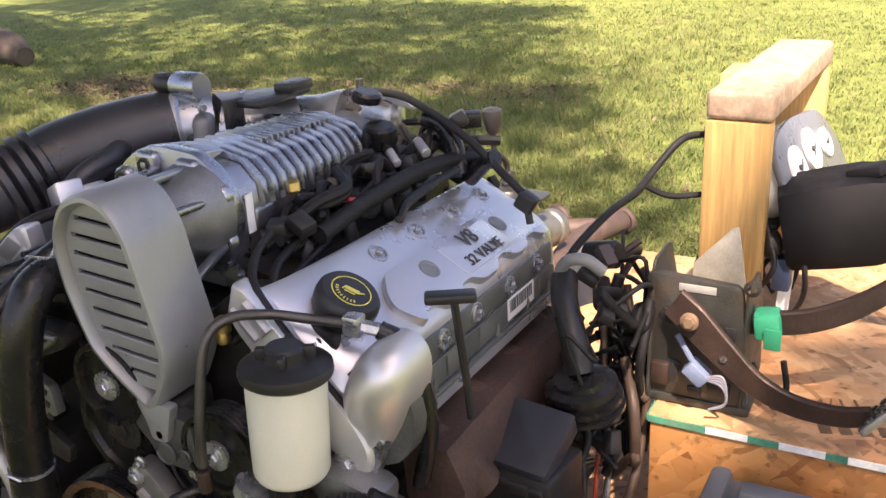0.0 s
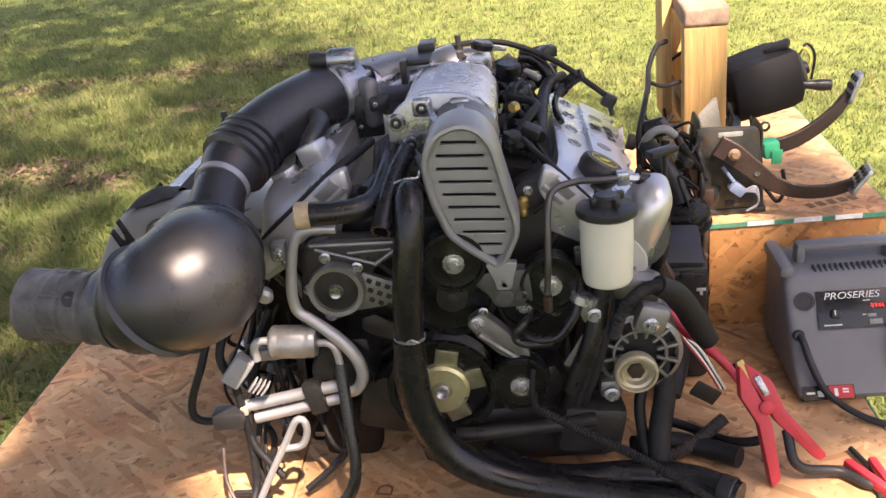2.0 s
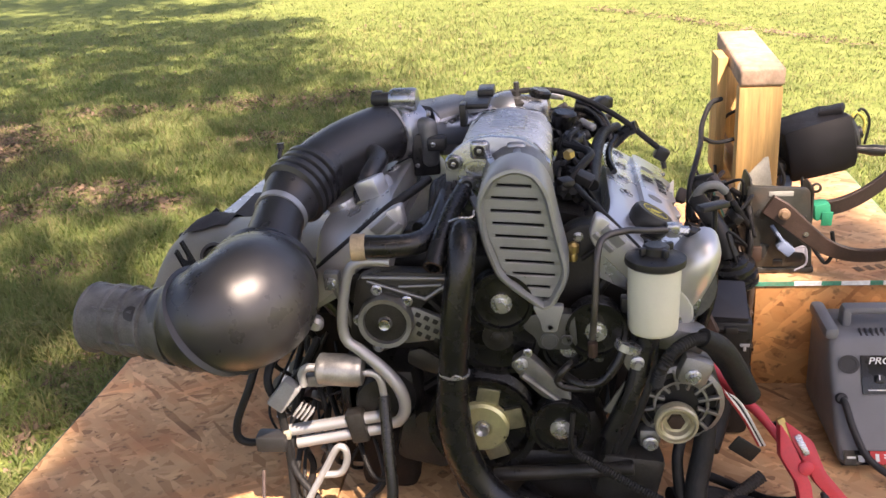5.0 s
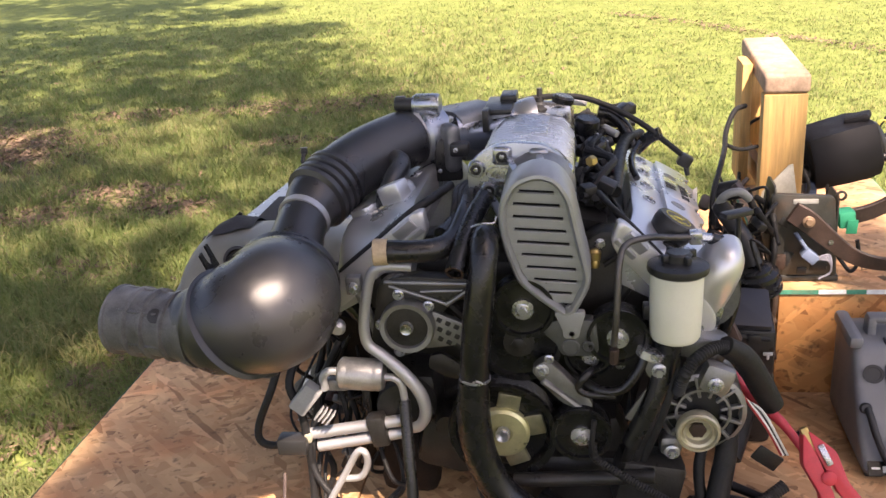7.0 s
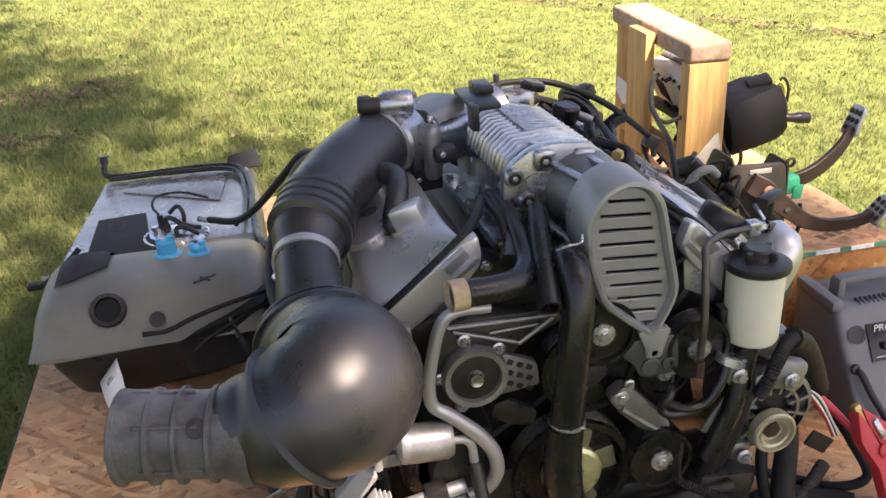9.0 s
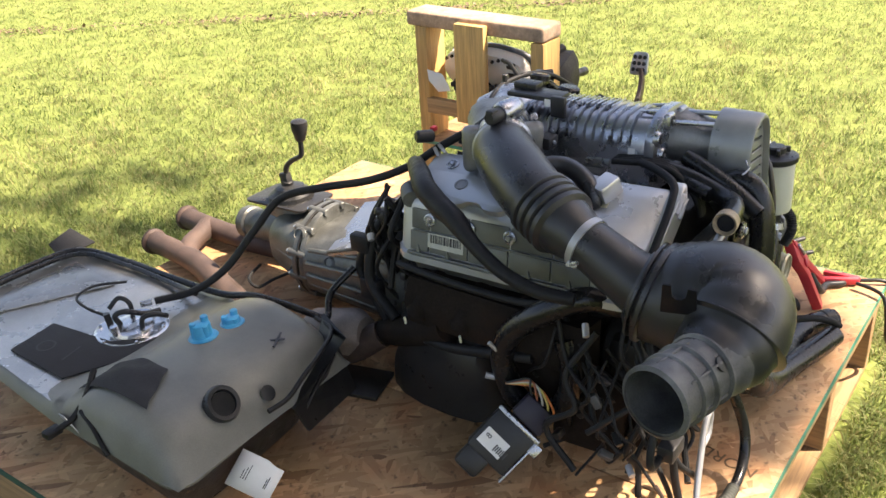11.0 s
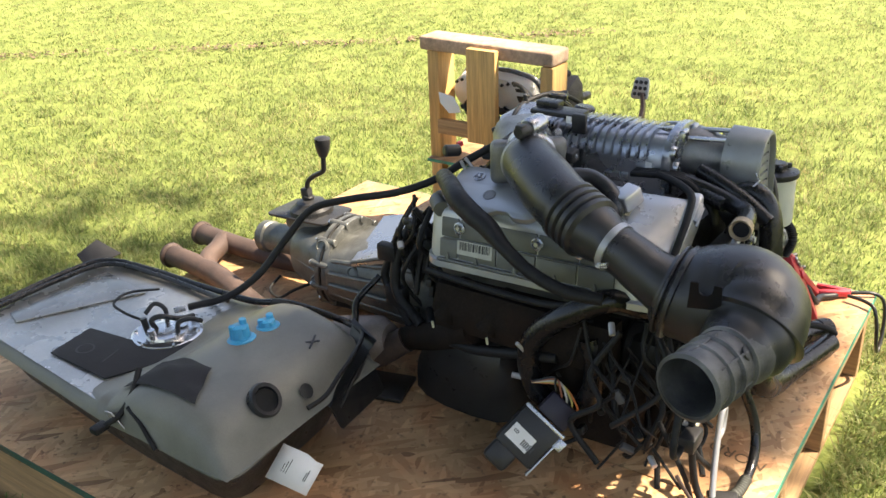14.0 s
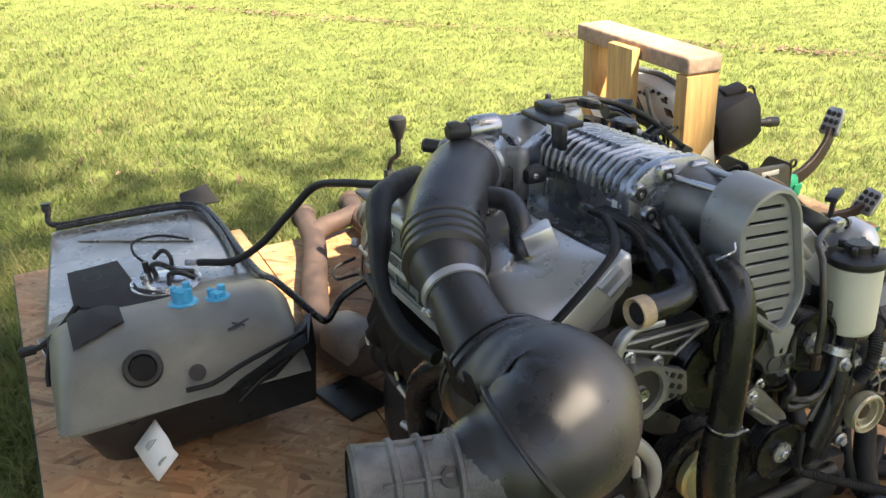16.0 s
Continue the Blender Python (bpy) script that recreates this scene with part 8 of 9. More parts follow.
for i in range(9):
    part("connector", box((rng.uniform(0.085, 0.14), rng.uniform(0.18, 0.48), rng.uniform(0.665, 0.705)), (0.022, 0.028, 0.018), 0.003, (rng.uniform(-30, 30), rng.uniform(-30, 30), rng.uniform(0, 180))), BLACK, val)
parts("silver_fitting", bag(rod((0.105, 0.42, 0.718), (0.135, 0.40, 0.700), 0.006, 10), rod((0.13, 0.46, 0.715), (0.155, 0.44, 0.705), 0.007, 10), box((0.145, 0.37, 0.685), (0.02, 0.012, 0.006), 0.001, (0, 0, 30))), BRIGHT, val)
part("brass_nut", rod((0.112, 0.225, 0.722), (0.104, 0.215, 0.722), 0.009, 6), BRASS, val)
part("cover_loom", tube([(0.145, 0.21, 0.672), (0.150, 0.28, 0.682), (0.158, 0.37, 0.690), (0.172, 0.46, 0.690), (0.20, 0.53, 0.68)], 0.011, 12), LOOM, val, "black loom along the cam cover")
part("rail_stay", tube([(0.195, 0.45, 0.685), (0.180, 0.40, 0.676), (0.178, 0.345, 0.670), (0.185, 0.315, 0.660)], 0.006, 8), PULLEY, val)
part("red_lead", tube([(0.120, 0.27, 0.690), (0.145, 0.285, 0.690), (0.155, 0.30, 0.682)], 0.003, 8), RED, val)

# ---- fuse box and harness between engine and crate ----
fb = thing("fuse_box", (0.365, 0.24, DECK), "black plastic fuse box with a hinged lid", "fuse box")
part("body", box((0.372, 0.262, 0.372), (0.092, 0.085, 0.085), 0.006, (0, 0, -6)), BLACK, fb)
part("lid", join(prism(rounded([(-0.046, -0.045), (0.046, -0.045), (0.042, 0.045), (-0.042, 0.045)], 0.006), (0.366, 0.272, 0.416), (0.995, -0.1, -0.03), (0.1, 0.93, 0.36), 0.026, 0.005)), mat("dusty_blue_black_lid", (0.022, 0.023, 0.030), 0.5, 0, 0.2, 25, 0.06, 500, dirt=(0.08, 0.075, 0.07), dirt_amt=0.3), fb, "dusty blue-black lid")
parts("latch", bag(rod((0.350, 0.222, 0.402), (0.405, 0.217, 0.400), 0.005, 10), box((0.378, 0.218, 0.401), (0.022, 0.012, 0.014), 0.002)), BLACK, fb)
parts("tab", bag(box((0.402, 0.216, 0.372), (0.016, 0.004, 0.006), 0.001), box((0.402, 0.216, 0.366), (0.005, 0.004, 0.010), 0.001)), mat("grey_tab", (0.4, 0.4, 0.4), 0.5), fb)
part("under_loom", tube([(0.37, 0.26, 0.34), (0.37, 0.24, 0.28), (0.36, 0.22, 0.22), (0.34, 0.18, 0.185)], 0.022, 12), LOOM, fb)
part("pedestal", box((0.385, 0.30, 0.24), (0.08, 0.10, 0.15), 0.015), IRON, fb)
cn = thing("black_canister", (0.40, 0.36, 0.40), "ribbed black plastic canister beside the crate", "canister")
part("body", lathe([(0.030, 0), (0.044, 0.004), (0.049, 0.008), (0.049, 0.012), (0.043, 0.014), (0.043, 0.018), (0.048, 0.020), (0.048, 0.025), (0.041, 0.027), (0.041, 0.032), (0.045, 0.034), (0.044, 0.042), (0.034, 0.046), (0.033, 0.052), (0.020, 0.056)], (0.402, 0.365, 0.420), (-0.15, -0.1, 1), 32), RUBBER, cn)
part("neck", tube([(0.395, 0.36, 0.475), (0.380, 0.375, 0.515), (0.36, 0.40, 0.545), (0.345, 0.44, 0.56)], 0.017, 14), BLACK, cn)
hr = thing("wiring_harness", (0.38, 0.45, DECK), "thick tangled black wiring harness beside the wooden frame", "wiring")
rng = random.Random(77)
for i in range(34):
    x, y, z = rng.uniform(0.355, 0.43), rng.uniform(0.40, 0.62), rng.uniform(0.40, 0.58)
    pts = [(x, y, z)]
    for k in range(4):
        x, y, z = min(0.445, max(0.355, x + rng.uniform(-0.05, 0.05))), y + rng.uniform(-0.07, 0.06), max(DECK + 0.03, z + rng.uniform(-0.10, 0.03))
        pts.append((x, max(0.34, y), z))
    part("loom", tube(pts, rng.uniform(0.0025, 0.008), 10), LOOM if i % 5 else mat("brown_taped_lead", (0.07, 0.045, 0.032), 0.55), hr)
for i in range(16):
    p = (rng.uniform(0.33, 0.44), rng.uniform(0.38, 0.60), rng.uniform(0.34, 0.60))
    part("plug", box(p, (0.019, 0.030, 0.015), 0.003, (rng.uniform(0, 90), rng.uniform(0, 60), rng.uniform(0, 180))), BLACK if i % 4 else mat("brown_plug", (0.06, 0.045, 0.04), 0.5), hr)
part("silver_loop", tube([(0.335, 0.44, 0.555), (0.35, 0.43, 0.585), (0.375, 0.43, 0.592), (0.395, 0.44, 0.575)], 0.008, 12), mat("grey_sleeve", (0.22, 0.225, 0.22), 0.45), hr, "grey sleeved cable")
part("motor", lathe([(0.014, 0), (0.019, 0.004), (0.019, 0.045), (0.014, 0.050)], (0.345, 0.52, 0.560), (1, -0.2, 0.25), 22), BLACK, hr, "black cylindrical connector")
part("tall_wire", tube([(0.332, 0.45, 0.52), (0.335, 0.48, 0.57), (0.358, 0.56, 0.605), (0.375, 0.64, 0.615), (0.385, 0.70, 0.635), (0.408, 0.75, 0.665), (0.435, 0.79, 0.665)], 0.0055, 10), LOOM, hr)
part("tall_wire", tube([(0.378, 0.66, 0.618), (0.41, 0.68, 0.60), (0.45, 0.70, 0.60)], 0.0045, 8), LOOM, hr)
for i in range(6):
    x = 0.335 + 0.014 * i
    part("lead", tube([(x, 0.36 + 0.02 * i, 0.34), (x + 0.01, 0.40, 0.30 - 0.012 * i), (x - 0.01, 0.47, 0.26), (x, 0.54, 0.23)], 0.003, 6), mat("lead_mixed", ((0.35, 0.03, 0.02), (0.02, 0.02, 0.02), (0.28, 0.12, 0.05), (0.05, 0.05, 0.05), (0.30, 0.05, 0.03), (0.2, 0.2, 0.2))[i], 0.5), hr)
part("flat_relay", box((0.325, 0.50, 0.42), (0.03, 0.04, 0.03), 0.004, (20, 10, 30)), mat("red_brown_relay", (0.16, 0.03, 0.025), 0.5), hr)
part("white_card", prism([(-0.03, -0.05), (0.03, -0.045), (0.025, 0.05), (-0.02, 0.045)], (0.305, 0.60, 0.49), (0.6, 0.8, 0), (0, 0, 1), 0.001, 0), PAPER, hr, "crumpled white card")
part("floor_loom", tube([(0.30, 0.10, 0.20), (0.36, 0.08, 0.185), (0.42, 0.04, 0.183), (0.47, 0.03, 0.20), (0.455, 0.06, 0.25), (0.43, 0.09, 0.30)], 0.008, 10), LOOM, hr)
part("floor_loom", tube([(0.26, 0.02, 0.20), (0.32, 0.04, 0.19), (0.38, 0.02, 0.186), (0.42, -0.01, 0.19)], 0.017, 12), LOOM, hr)
part("sleeve_end", tube([(0.30, 0.0, 0.183), (0.36, 0.03, 0.195), (0.41, 0.06, 0.215)], 0.011, 12, ribs=(0.005, 0.0018)), mat("brown_sleeve", (0.05, 0.04, 0.035), 0.6), hr)
part("flat_bracket", box((0.375, 0.035, 0.285), (0.045, 0.006, 0.028), 0.003, (0, 35, 0)), IRON, hr)

# ---- pedal box ----
ped = thing("pedal_assembly", (0.51, 0.47, CZ), "steel pedal bracket with rust-brown pedal arms on the crate", "pedals")
PEDAL = mat("grey_pressed_steel", (0.055, 0.055, 0.05), 0.5, 0.5, 0.25, 30, 0.08, 300, dirt=(0.13, 0.07, 0.04), dirt_amt=0.5)
fr = rounded([(0.445, 0.400), (0.570, 0.400), (0.556, 0.565), (0.440, 0.572)], 0.012)
front = prism(fr, (0, 0.485, 0), (1, 0, 0), (0, 0, 1), 0.012, 0.003)
part("front_plate", front, PEDAL, ped, "pressed steel plate with cut-outs")
parts("cutout", bag(*[box((x, 0.4725, z), (w, 0.003, h), 0.004, (0, a, 0)) for x, z, w, h, a in ((0.475, 0.440, 0.018, 0.030, 20), (0.535, 0.425, 0.030, 0.020, 0), (0.545, 0.50, 0.014, 0.022, 0), (0.468, 0.515, 0.020, 0.016, 30), (0.505, 0.415, 0.018, 0.014, 0))]), BLACK, ped)
part("side_plate", prism(rounded([(0.46, 0.398), (0.62, 0.398), (0.60, 0.50), (0.55, 0.585), (0.475, 0.585)], 0.012), (0.446, 0, 0), (0, 1, 0), (0, 0, 1), 0.004, 0.001), PEDAL, ped)
part("side_plate", prism(rounded([(0.47, 0.398), (0.60, 0.398), (0.58, 0.50), (0.54, 0.565), (0.475, 0.565)], 0.012), (0.560, 0, 0), (0, 1, 0), (0, 0, 1), 0.004, 0.001), PEDAL, ped)
part("fin", prism([(0.447, 0.440), (0.530, 0.440), (0.527, 0.498), (0.514, 0.574), (0.506, 0.572), (0.456, 0.515)], (0, 0.656, 0), (1, 0, 0), (0, 0, 1), 0.003, 0.001), mat("pale_steel_fin", (0.42, 0.40, 0.33), 0.5, 0.0, 0.2, 30, 0.06, 300), ped, "pale triangular steel fin")
part("shaft", rod((0.45, 0.505, 0.530), (0.565, 0.505, 0.520), 0.012, 16), IRON, ped)
part("foot", box((0.508, 0.50, 0.399), (0.13, 0.06, 0.012), 0.003), PEDAL, ped)
ba = part("brake_arm", flat_bar([(0.478, 0.462, 0.540), (0.504, 0.452, 0.524), (0.540, 0.446, 0.493), (0.580, 0.440, 0.462), (0.625, 0.432, 0.447), (0.675, 0.424, 0.448), (0.712, 0.414, 0.462)], [0.040, 0.042, 0.036, 0.030, 0.026, 0.024, 0.022], 0.011), RUSTARM, ped, "bent rust-brown pedal arm")
part("pivot_bolt", bolt((0.503, 0.438, 0.528), (0, -1, 0.1), 0.0075, 0.008), mat("rusty_bolt", (0.26, 0.17, 0.11), 0.5, 0.5), ba)
for x, z in ((0.545, 0.487), (0.585, 0.459)):
    part("arm_hole", lathe([(0.004, 0), (0.005, 0.001)], (x, 0.4375, z), (0, -1, 0), 12), ALU, ba)
part("clutch_arm", flat_bar([(0.550, 0.500, 0.508), (0.588, 0.502, 0.513), (0.630, 0.508, 0.521), (0.672, 0.516, 0.540), (0.710, 0.528, 0.566), (0.735, 0.542, 0.590)], [0.026, 0.030, 0.029, 0.027, 0.024, 0.020], 0.012), RUSTARM, ped, "curved dark pedal arm")
part("green_tape", join(box((0.583, 0.501, 0.512), (0.032, 0.034, 0.034), 0.006, (0, -8, 5)), box((0.592, 0.482, 0.500), (0.020, 0.003, 0.030), 0.001, (10, 0, 0))), GREENTAPE, ped, "wrap of green tape")


def pedal_pad(c, xa, ya, w, h, name):
    fm = facing(c, xa, ya)
    base = prism(rounded([(-w / 2, -h / 2), (w / 2, -h / 2), (w / 2 * 0.8, h / 2), (-w / 2 * 0.8, h / 2)], 0.012), (0, 0, -0.004), (1, 0, 0), (0, 1, 0), 0.008, 0.002)
    base.transform(fm)
    pad_ob = part(name, base, mat("brushed_pedal_pad", (0.42, 0.42, 0.43), 0.4, 0.7), ped, "metal pedal pad with black rubber studs")
    for r in range(3):
        for q in range(3):
            s = lathe([(0.0055, 0.003), (0.0055, 0.0062), (0.004, 0.007)], ((q - 1) * w * 0.27, (r - 1) * h * 0.27, 0), (0, 0, 1), 12)
            s.transform(fm)
            part("stud", s, BLACK, pad_ob)


pedal_pad((0.747, 0.552, 0.603), (-0.10, -0.99, 0.05), (0.34, 0.0, 0.94), 0.055, 0.062, "clutch_pad")
pedal_pad((0.722, 0.412, 0.472), (-0.15, -0.98, 0.0), (0.60, -0.1, 0.79), 0.060, 0.056, "brake_pad")
parts("switch", bag(box((0.512, 0.452, 0.455), (0.030, 0.024, 0.020), 0.003, (0, 40, 0)), rod((0.485, 0.455, 0.500), (0.515, 0.450, 0.455), 0.004, 8)), mat("blue_grey_switch", (0.13, 0.17, 0.26), 0.5), ped, "blue-grey brake switch")
parts("switch_wire", bag(*[tube([(0.52, 0.447, 0.450), (0.545, 0.44, 0.448 + 0.004 * i), (0.55, 0.442, 0.425), (0.53, 0.444, 0.41)], 0.0018, 6) for i in range(4)]), mat("thin_wires", (0.25, 0.25, 0.3), 0.5), ped)
part("copper_clip", box((0.462, 0.470, 0.435), (0.022, 0.010, 0.030), 0.002), RUSTARM, ped)
part("slot_label", box((0.503, 0.4725, 0.556), (0.045, 0.002, 0.010), 0.001), mat("stamped_label", (0.30, 0.30, 0.28), 0.5), ped)
part("ear", lathe([(0.006, 0), (0.010, 0.001), (0.010, 0.004), (0.006, 0.005)], (0.566, 0.478, 0.565), (0, -1, 0), 16, False), PEDAL, ped)
part("hoop", tube([(0.566, 0.51, 0.45), (0.585, 0.50, 0.42), (0.60, 0.49, 0.405), (0.612, 0.49, 0.43), (0.606, 0.49, 0.47)], 0.004, 8), LOOM, ped)

# ---- steering column ----
col = thing("steering_column", (0.61, 0.76, 0.50), "charcoal steering column shroud with a black stalk", "steering column")
ca, cb = Vector((0.556, 0.750, 0.550)), Vector((0.694, 0.772, 0.578))
axis = (cb - ca).normalized()
u = axis.cross(Vector((0, 0, 1))).normalized()
w = u.cross(axis)
rings = []
for f, r in ((0, 0.058), (0.05, 0.062), (0.45, 0.065), (0.8, 0.066), (0.97, 0.062), (1.0, 0.057)):
    c = ca.lerp(cb, f)
    rings.append([tuple(c + u * r * sx + w * r * sz) for sx, sz in ((-1, -.5), (-.75, -.85), (.75, -.85), (1, -.5), (1, .5), (.8, .95), (-.8, .95), (-1, .5))])
part("shroud", loft(rings), COLUMN, col)
part("switch_pod", box(tuple(ca.lerp(cb, 0.85) + w * 0.064), (0.05, 0.05, 0.016), 0.005, (0, -18, -20)), COLUMN, col)
part("hub", join(lathe([(0.050, 0), (0.052, 0.006), (0.046, 0.014), (0.020, 0.016), (0.014, 0.020), (0.014, 0.034)], cb, axis, 28)), BLACK, col)
part("stalk", tube([(0.672, 0.735, 0.568), (0.700, 0.726, 0.564), (0.722, 0.724, 0.561), (0.740, 0.724, 0.559), (0.762, 0.724, 0.557)], [0.009, 0.008, 0.0095, 0.0125, 0.012], 14), BLACK, col, "black stalk with a thick grip")
part("hub_wire", tube([cb + axis * 0.012 + w * 0.03, cb + axis * 0.03 + w * 0.045, cb + axis * 0.045 + w * 0.02, cb + axis * 0.03 - w * 0.02], 0.0035, 8), YELLOW, col)
part("hub_wire", tube([cb + axis * 0.012 + w * 0.02, cb + axis * 0.04 + w * 0.05, cb + axis * 0.055 + w * 0.02, cb + axis * 0.04 - w * 0.03], 0.003, 8), LOOM, col)
part("ignition_ring", lathe([(0.012, 0), (0.016, 0.002), (0.016, 0.008), (0.010, 0.010)], tuple(ca.lerp(cb, 0.10) - u * 0.055 + w * 0.02), tuple(-u), 20), STEEL, col)
part("tube", rod(tuple(ca + Vector((0, -0.025, -0.02))), (0.538, 0.716, 0.53), 0.02, 14), IRON, col)

# ---- instrument cluster hanging on the wooden frame ----
clu = thing("instrument_cluster", (0.53, 0.87, 0.60), "instrument cluster with white back and round gauges, in the frame", "instrument cluster")
CM = facing((0.548, 0.905, 0.600), (0.12, 1, -0.05), (-0.42, 0, 0.90))
bk = prism(rounded([(-0.150, -0.055), (0.150, -0.055), (0.155, 0.0), (0.11, 0.058), (-0.05, 0.066), (-0.14, 0.045)], 0.03), (0, 0, -0.022), (1, 0, 0), (0, 1, 0), 0.034, 0.005)
bk.transform(CM)
part("housing", bk, mat("white_cluster_back", (0.72, 0.73, 0.72), 0.5, 0, 0.06, 30, 0.03, 500), clu, "white plastic back")
fc = prism(rounded([(-0.158, -0.075), (0.158, -0.070), (0.160, 0.0), (0.11, 0.064), (-0.05, 0.072), (-0.150, 0.05)], 0.035), (0, 0, 0.013), (1, 0, 0), (0, 1, 0), 0.012, 0.004)
fc.transform(CM)
part("face", fc, mat("grey_silver_face", (0.16, 0.17, 0.19), 0.3, 0.3, 0.08, 20, 0.02, 500), clu, "dark silver face")
for x, y, r in ((-0.085, 0.0, 0.034), (0.0, 0.012, 0.034), (0.078, 0.008, 0.024)):
    g = lathe([(r, 0), (r, 0.004), (r * 0.9, 0.005), (r * 0.88, 0.003)], (x, y, 0.0255), (0, 0, 1), 30)
    g.transform(CM)
    go = part("gauge", g, mat("white_gauge", (0.66, 0.66, 0.67), 0.4), clu, "white round gauge")
    nd = join(box((x + r * 0.2, y, 0.0312), (r * 0.9, 0.0014, 0.0012), 0, (0, 0, 40)), lathe([(r * 0.13, 0), (r * 0.12, 0.003)], (x, y, 0.0292), (0, 0, 1), 14))
    nd.transform(CM)
    part("needle", nd, INK, go)
sl = [box((0.03 + 0.012 * i, -0.01 + 0.002 * i, -0.0225), (0.005, 0.055, 0.003), 0.001) for i in range(6)] + [box((-0.10, 0.0, -0.0225), (0.030, 0.022, 0.004), 0.002), box((-0.10, 0.032, -0.0225), (0.022, 0.012, 0.004), 0.002)]
for b in sl:
    b.transform(CM)
parts("back_vent", sl, BLACK, clu)
for i in range(11):
    q = lathe([(0.005, -0.024), (0.004, -0.030)], (-0.12 + 0.024 * i, 0.045 + 0.01 * math.sin(i), 0), (0, 0, 1), 8)
    q.transform(CM)
    part("bulb_holder", q, BLACK, clu)
part("cluster_shelf", box((0.535, 0.88, 0.545), (0.03, 0.28, 0.014), 0.003), IRON, clu)
part("paper_slip", sheet([[(0.462, 1.055, 0.600), (0.470, 1.01, 0.590)], [(0.455, 1.045, 0.570), (0.462, 0.985, 0.565)], [(0.462, 1.02, 0.540), (0.470, 0.985, 0.545)]]), PAPER, clu, "torn white paper slip")
part("loom", tube([(0.50, 0.95, 0.60), (0.47, 0.97, 0.57), (0.45, 0.93, 0.53), (0.44, 0.86, 0.50), (0.43, 0.78, 0.46)], 0.004, 8), LOOM, clu)
cw = thing("wiring_loom", (0.55, 0.78, CZ), "loose wires and plugs under the instrument cluster", "wiring")
rng = random.Random(12)
for i in range(10):
    p0 = (rng.uniform(0.53, 0.58), rng.uniform(0.72, 0.95), 0.56)
    part("wire", tube([p0, (p0[0] + 0.02, p0[1] - 0.03, 0.51), (p0[0] + rng.uniform(-.02, .03), p0[1] - 0.02, 0.46), (p0[0], p0[1] + 0.02, CZ + 0.012)], 0.004, 8), LOOM, cw)
part("paper", prism([(-0.02, -0.05), (0.02, -0.055), (0.03, 0.02), (-0.015, 0.04)], (0.566, 0.735, 0.460), (0.3, 0.9, 0), (0, 0.1, 1), 0.001, 0), PAPER, cw, "folded white paper")
part("plug", box((0.565, 0.72, 0.49), (0.025, 0.03, 0.05), 0.004), mat("blue_black_plug", (0.03, 0.05, 0.10), 0.5), cw)

# ---- battery charger ----
chg = thing("battery_charger", (0.655, 0.28, DECK), "grey portable battery charger with a black panel, on the deck", "battery charger")
C0, C1 = 0.556, 0.788


def ch_ring(z, y0, y1, d=0.0):
    o = rounded([(C0 + d, y0), (C1 - d, y0), (C1 - d, y1), (C0 + d, y1)], 0.016, 4)
    return [(a, b, z) for a, b in o]


case = loft([ch_ring(DECK + 0.010, 0.155, 0.400, 0.004), ch_ring(DECK + 0.022, 0.150, 0.402), ch_ring(0.232, 0.192, 0.402), ch_ring(0.268, 0.214, 0.402), ch_ring(0.362, 0.265, 0.402), ch_ring(0.376, 0.279, 0.398, 0.006), ch_ring(0.380, 0.291, 0.390, 0.016)])
body = part("case", case, CHARGER, chg)
CH = facing((0.646, 0.2395, 0.3165), (1, 0, 0), (0, 0.477, 0.879))


def cbox(c, s, bev=0.001):
    b = box(c, s, bev)
    b.transform(CH)
    return b


part("panel", cbox((0.028, 0.002, 0.0015), (0.136, 0.074, 0.003), 0.001), SCREEN, chg, "glossy black control panel")
text_mesh("PROSERIES", 0.0185, CH @ pose(0.020, 0.028, 0.0033) @ Matrix(((1.08, 0.25, 0, 0), (0, 1, 0, 0), (0, 0, 1, 0), (0, 0, 0, 1))), PAPER, chg)
dl = part("digital_display", cbox((0.060, 0.006, 0.0036), (0.028, 0.012, 0.001), 0), SCREEN, chg)
glow = bpy.data.materials.new("red_led")
glow.use_nodes = True
glow.node_tree.nodes["Principled BSDF"].inputs["Base Color"].default_value = (0.4, 0.01, 0.01, 1)
glow.node_tree.nodes["Principled BSDF"].inputs["Emission Color"].default_value = (1.0, 0.03, 0.02, 1)
glow.node_tree.nodes["Principled BSDF"].inputs["Emission Strength"].default_value = 1.2
part("led_digit", join(*[cbox((0.051 + 0.006 * i + dx, 0.006 + dy, 0.0043), (0.0008 if dx else 0.0035, 0.0035 if dx else 0.0008, 0.0005), 0) for i in range(4) for dx, dy in ((0, 0.0035), (0, 0), (0.0018, 0.0018), (0.0018, -0.0018))]), glow, dl, "lit red digits")
part("knob", join(cbox((-0.012, -0.006, 0.008), (0.016, 0.016, 0.012), 0.004)), BLACK, chg)
part("knob_mark", cbox((-0.014, -0.002, 0.0146), (0.002, 0.010, 0.0008), 0), PAPER, chg)
parts("button", bag(cbox((0.050, -0.012, 0.004), (0.014, 0.006, 0.004), 0.001), cbox((0.056, -0.024, 0.004), (0.022, 0.010, 0.002), 0.001)), mat("grey_button", (0.25, 0.25, 0.25), 0.5), chg)
parts("panel_print", bag(cbox((-0.016, -0.027, 0.0033), (0.030, 0.002, 0.0006), 0), cbox((0.038, -0.010, 0.0033), (0.006, 0.002, 0.0006), 0), cbox((0.044, 0.017, 0.0033), (0.012, 0.0015, 0.0006), 0)), PAPER, chg)
g = lathe([(0.017, -0.001), (0.018, 0.002), (0.013, 0.002), (0.012, 0.0012)], (-0.060, 0.022, 0.0), (0, 0, 1), 28)
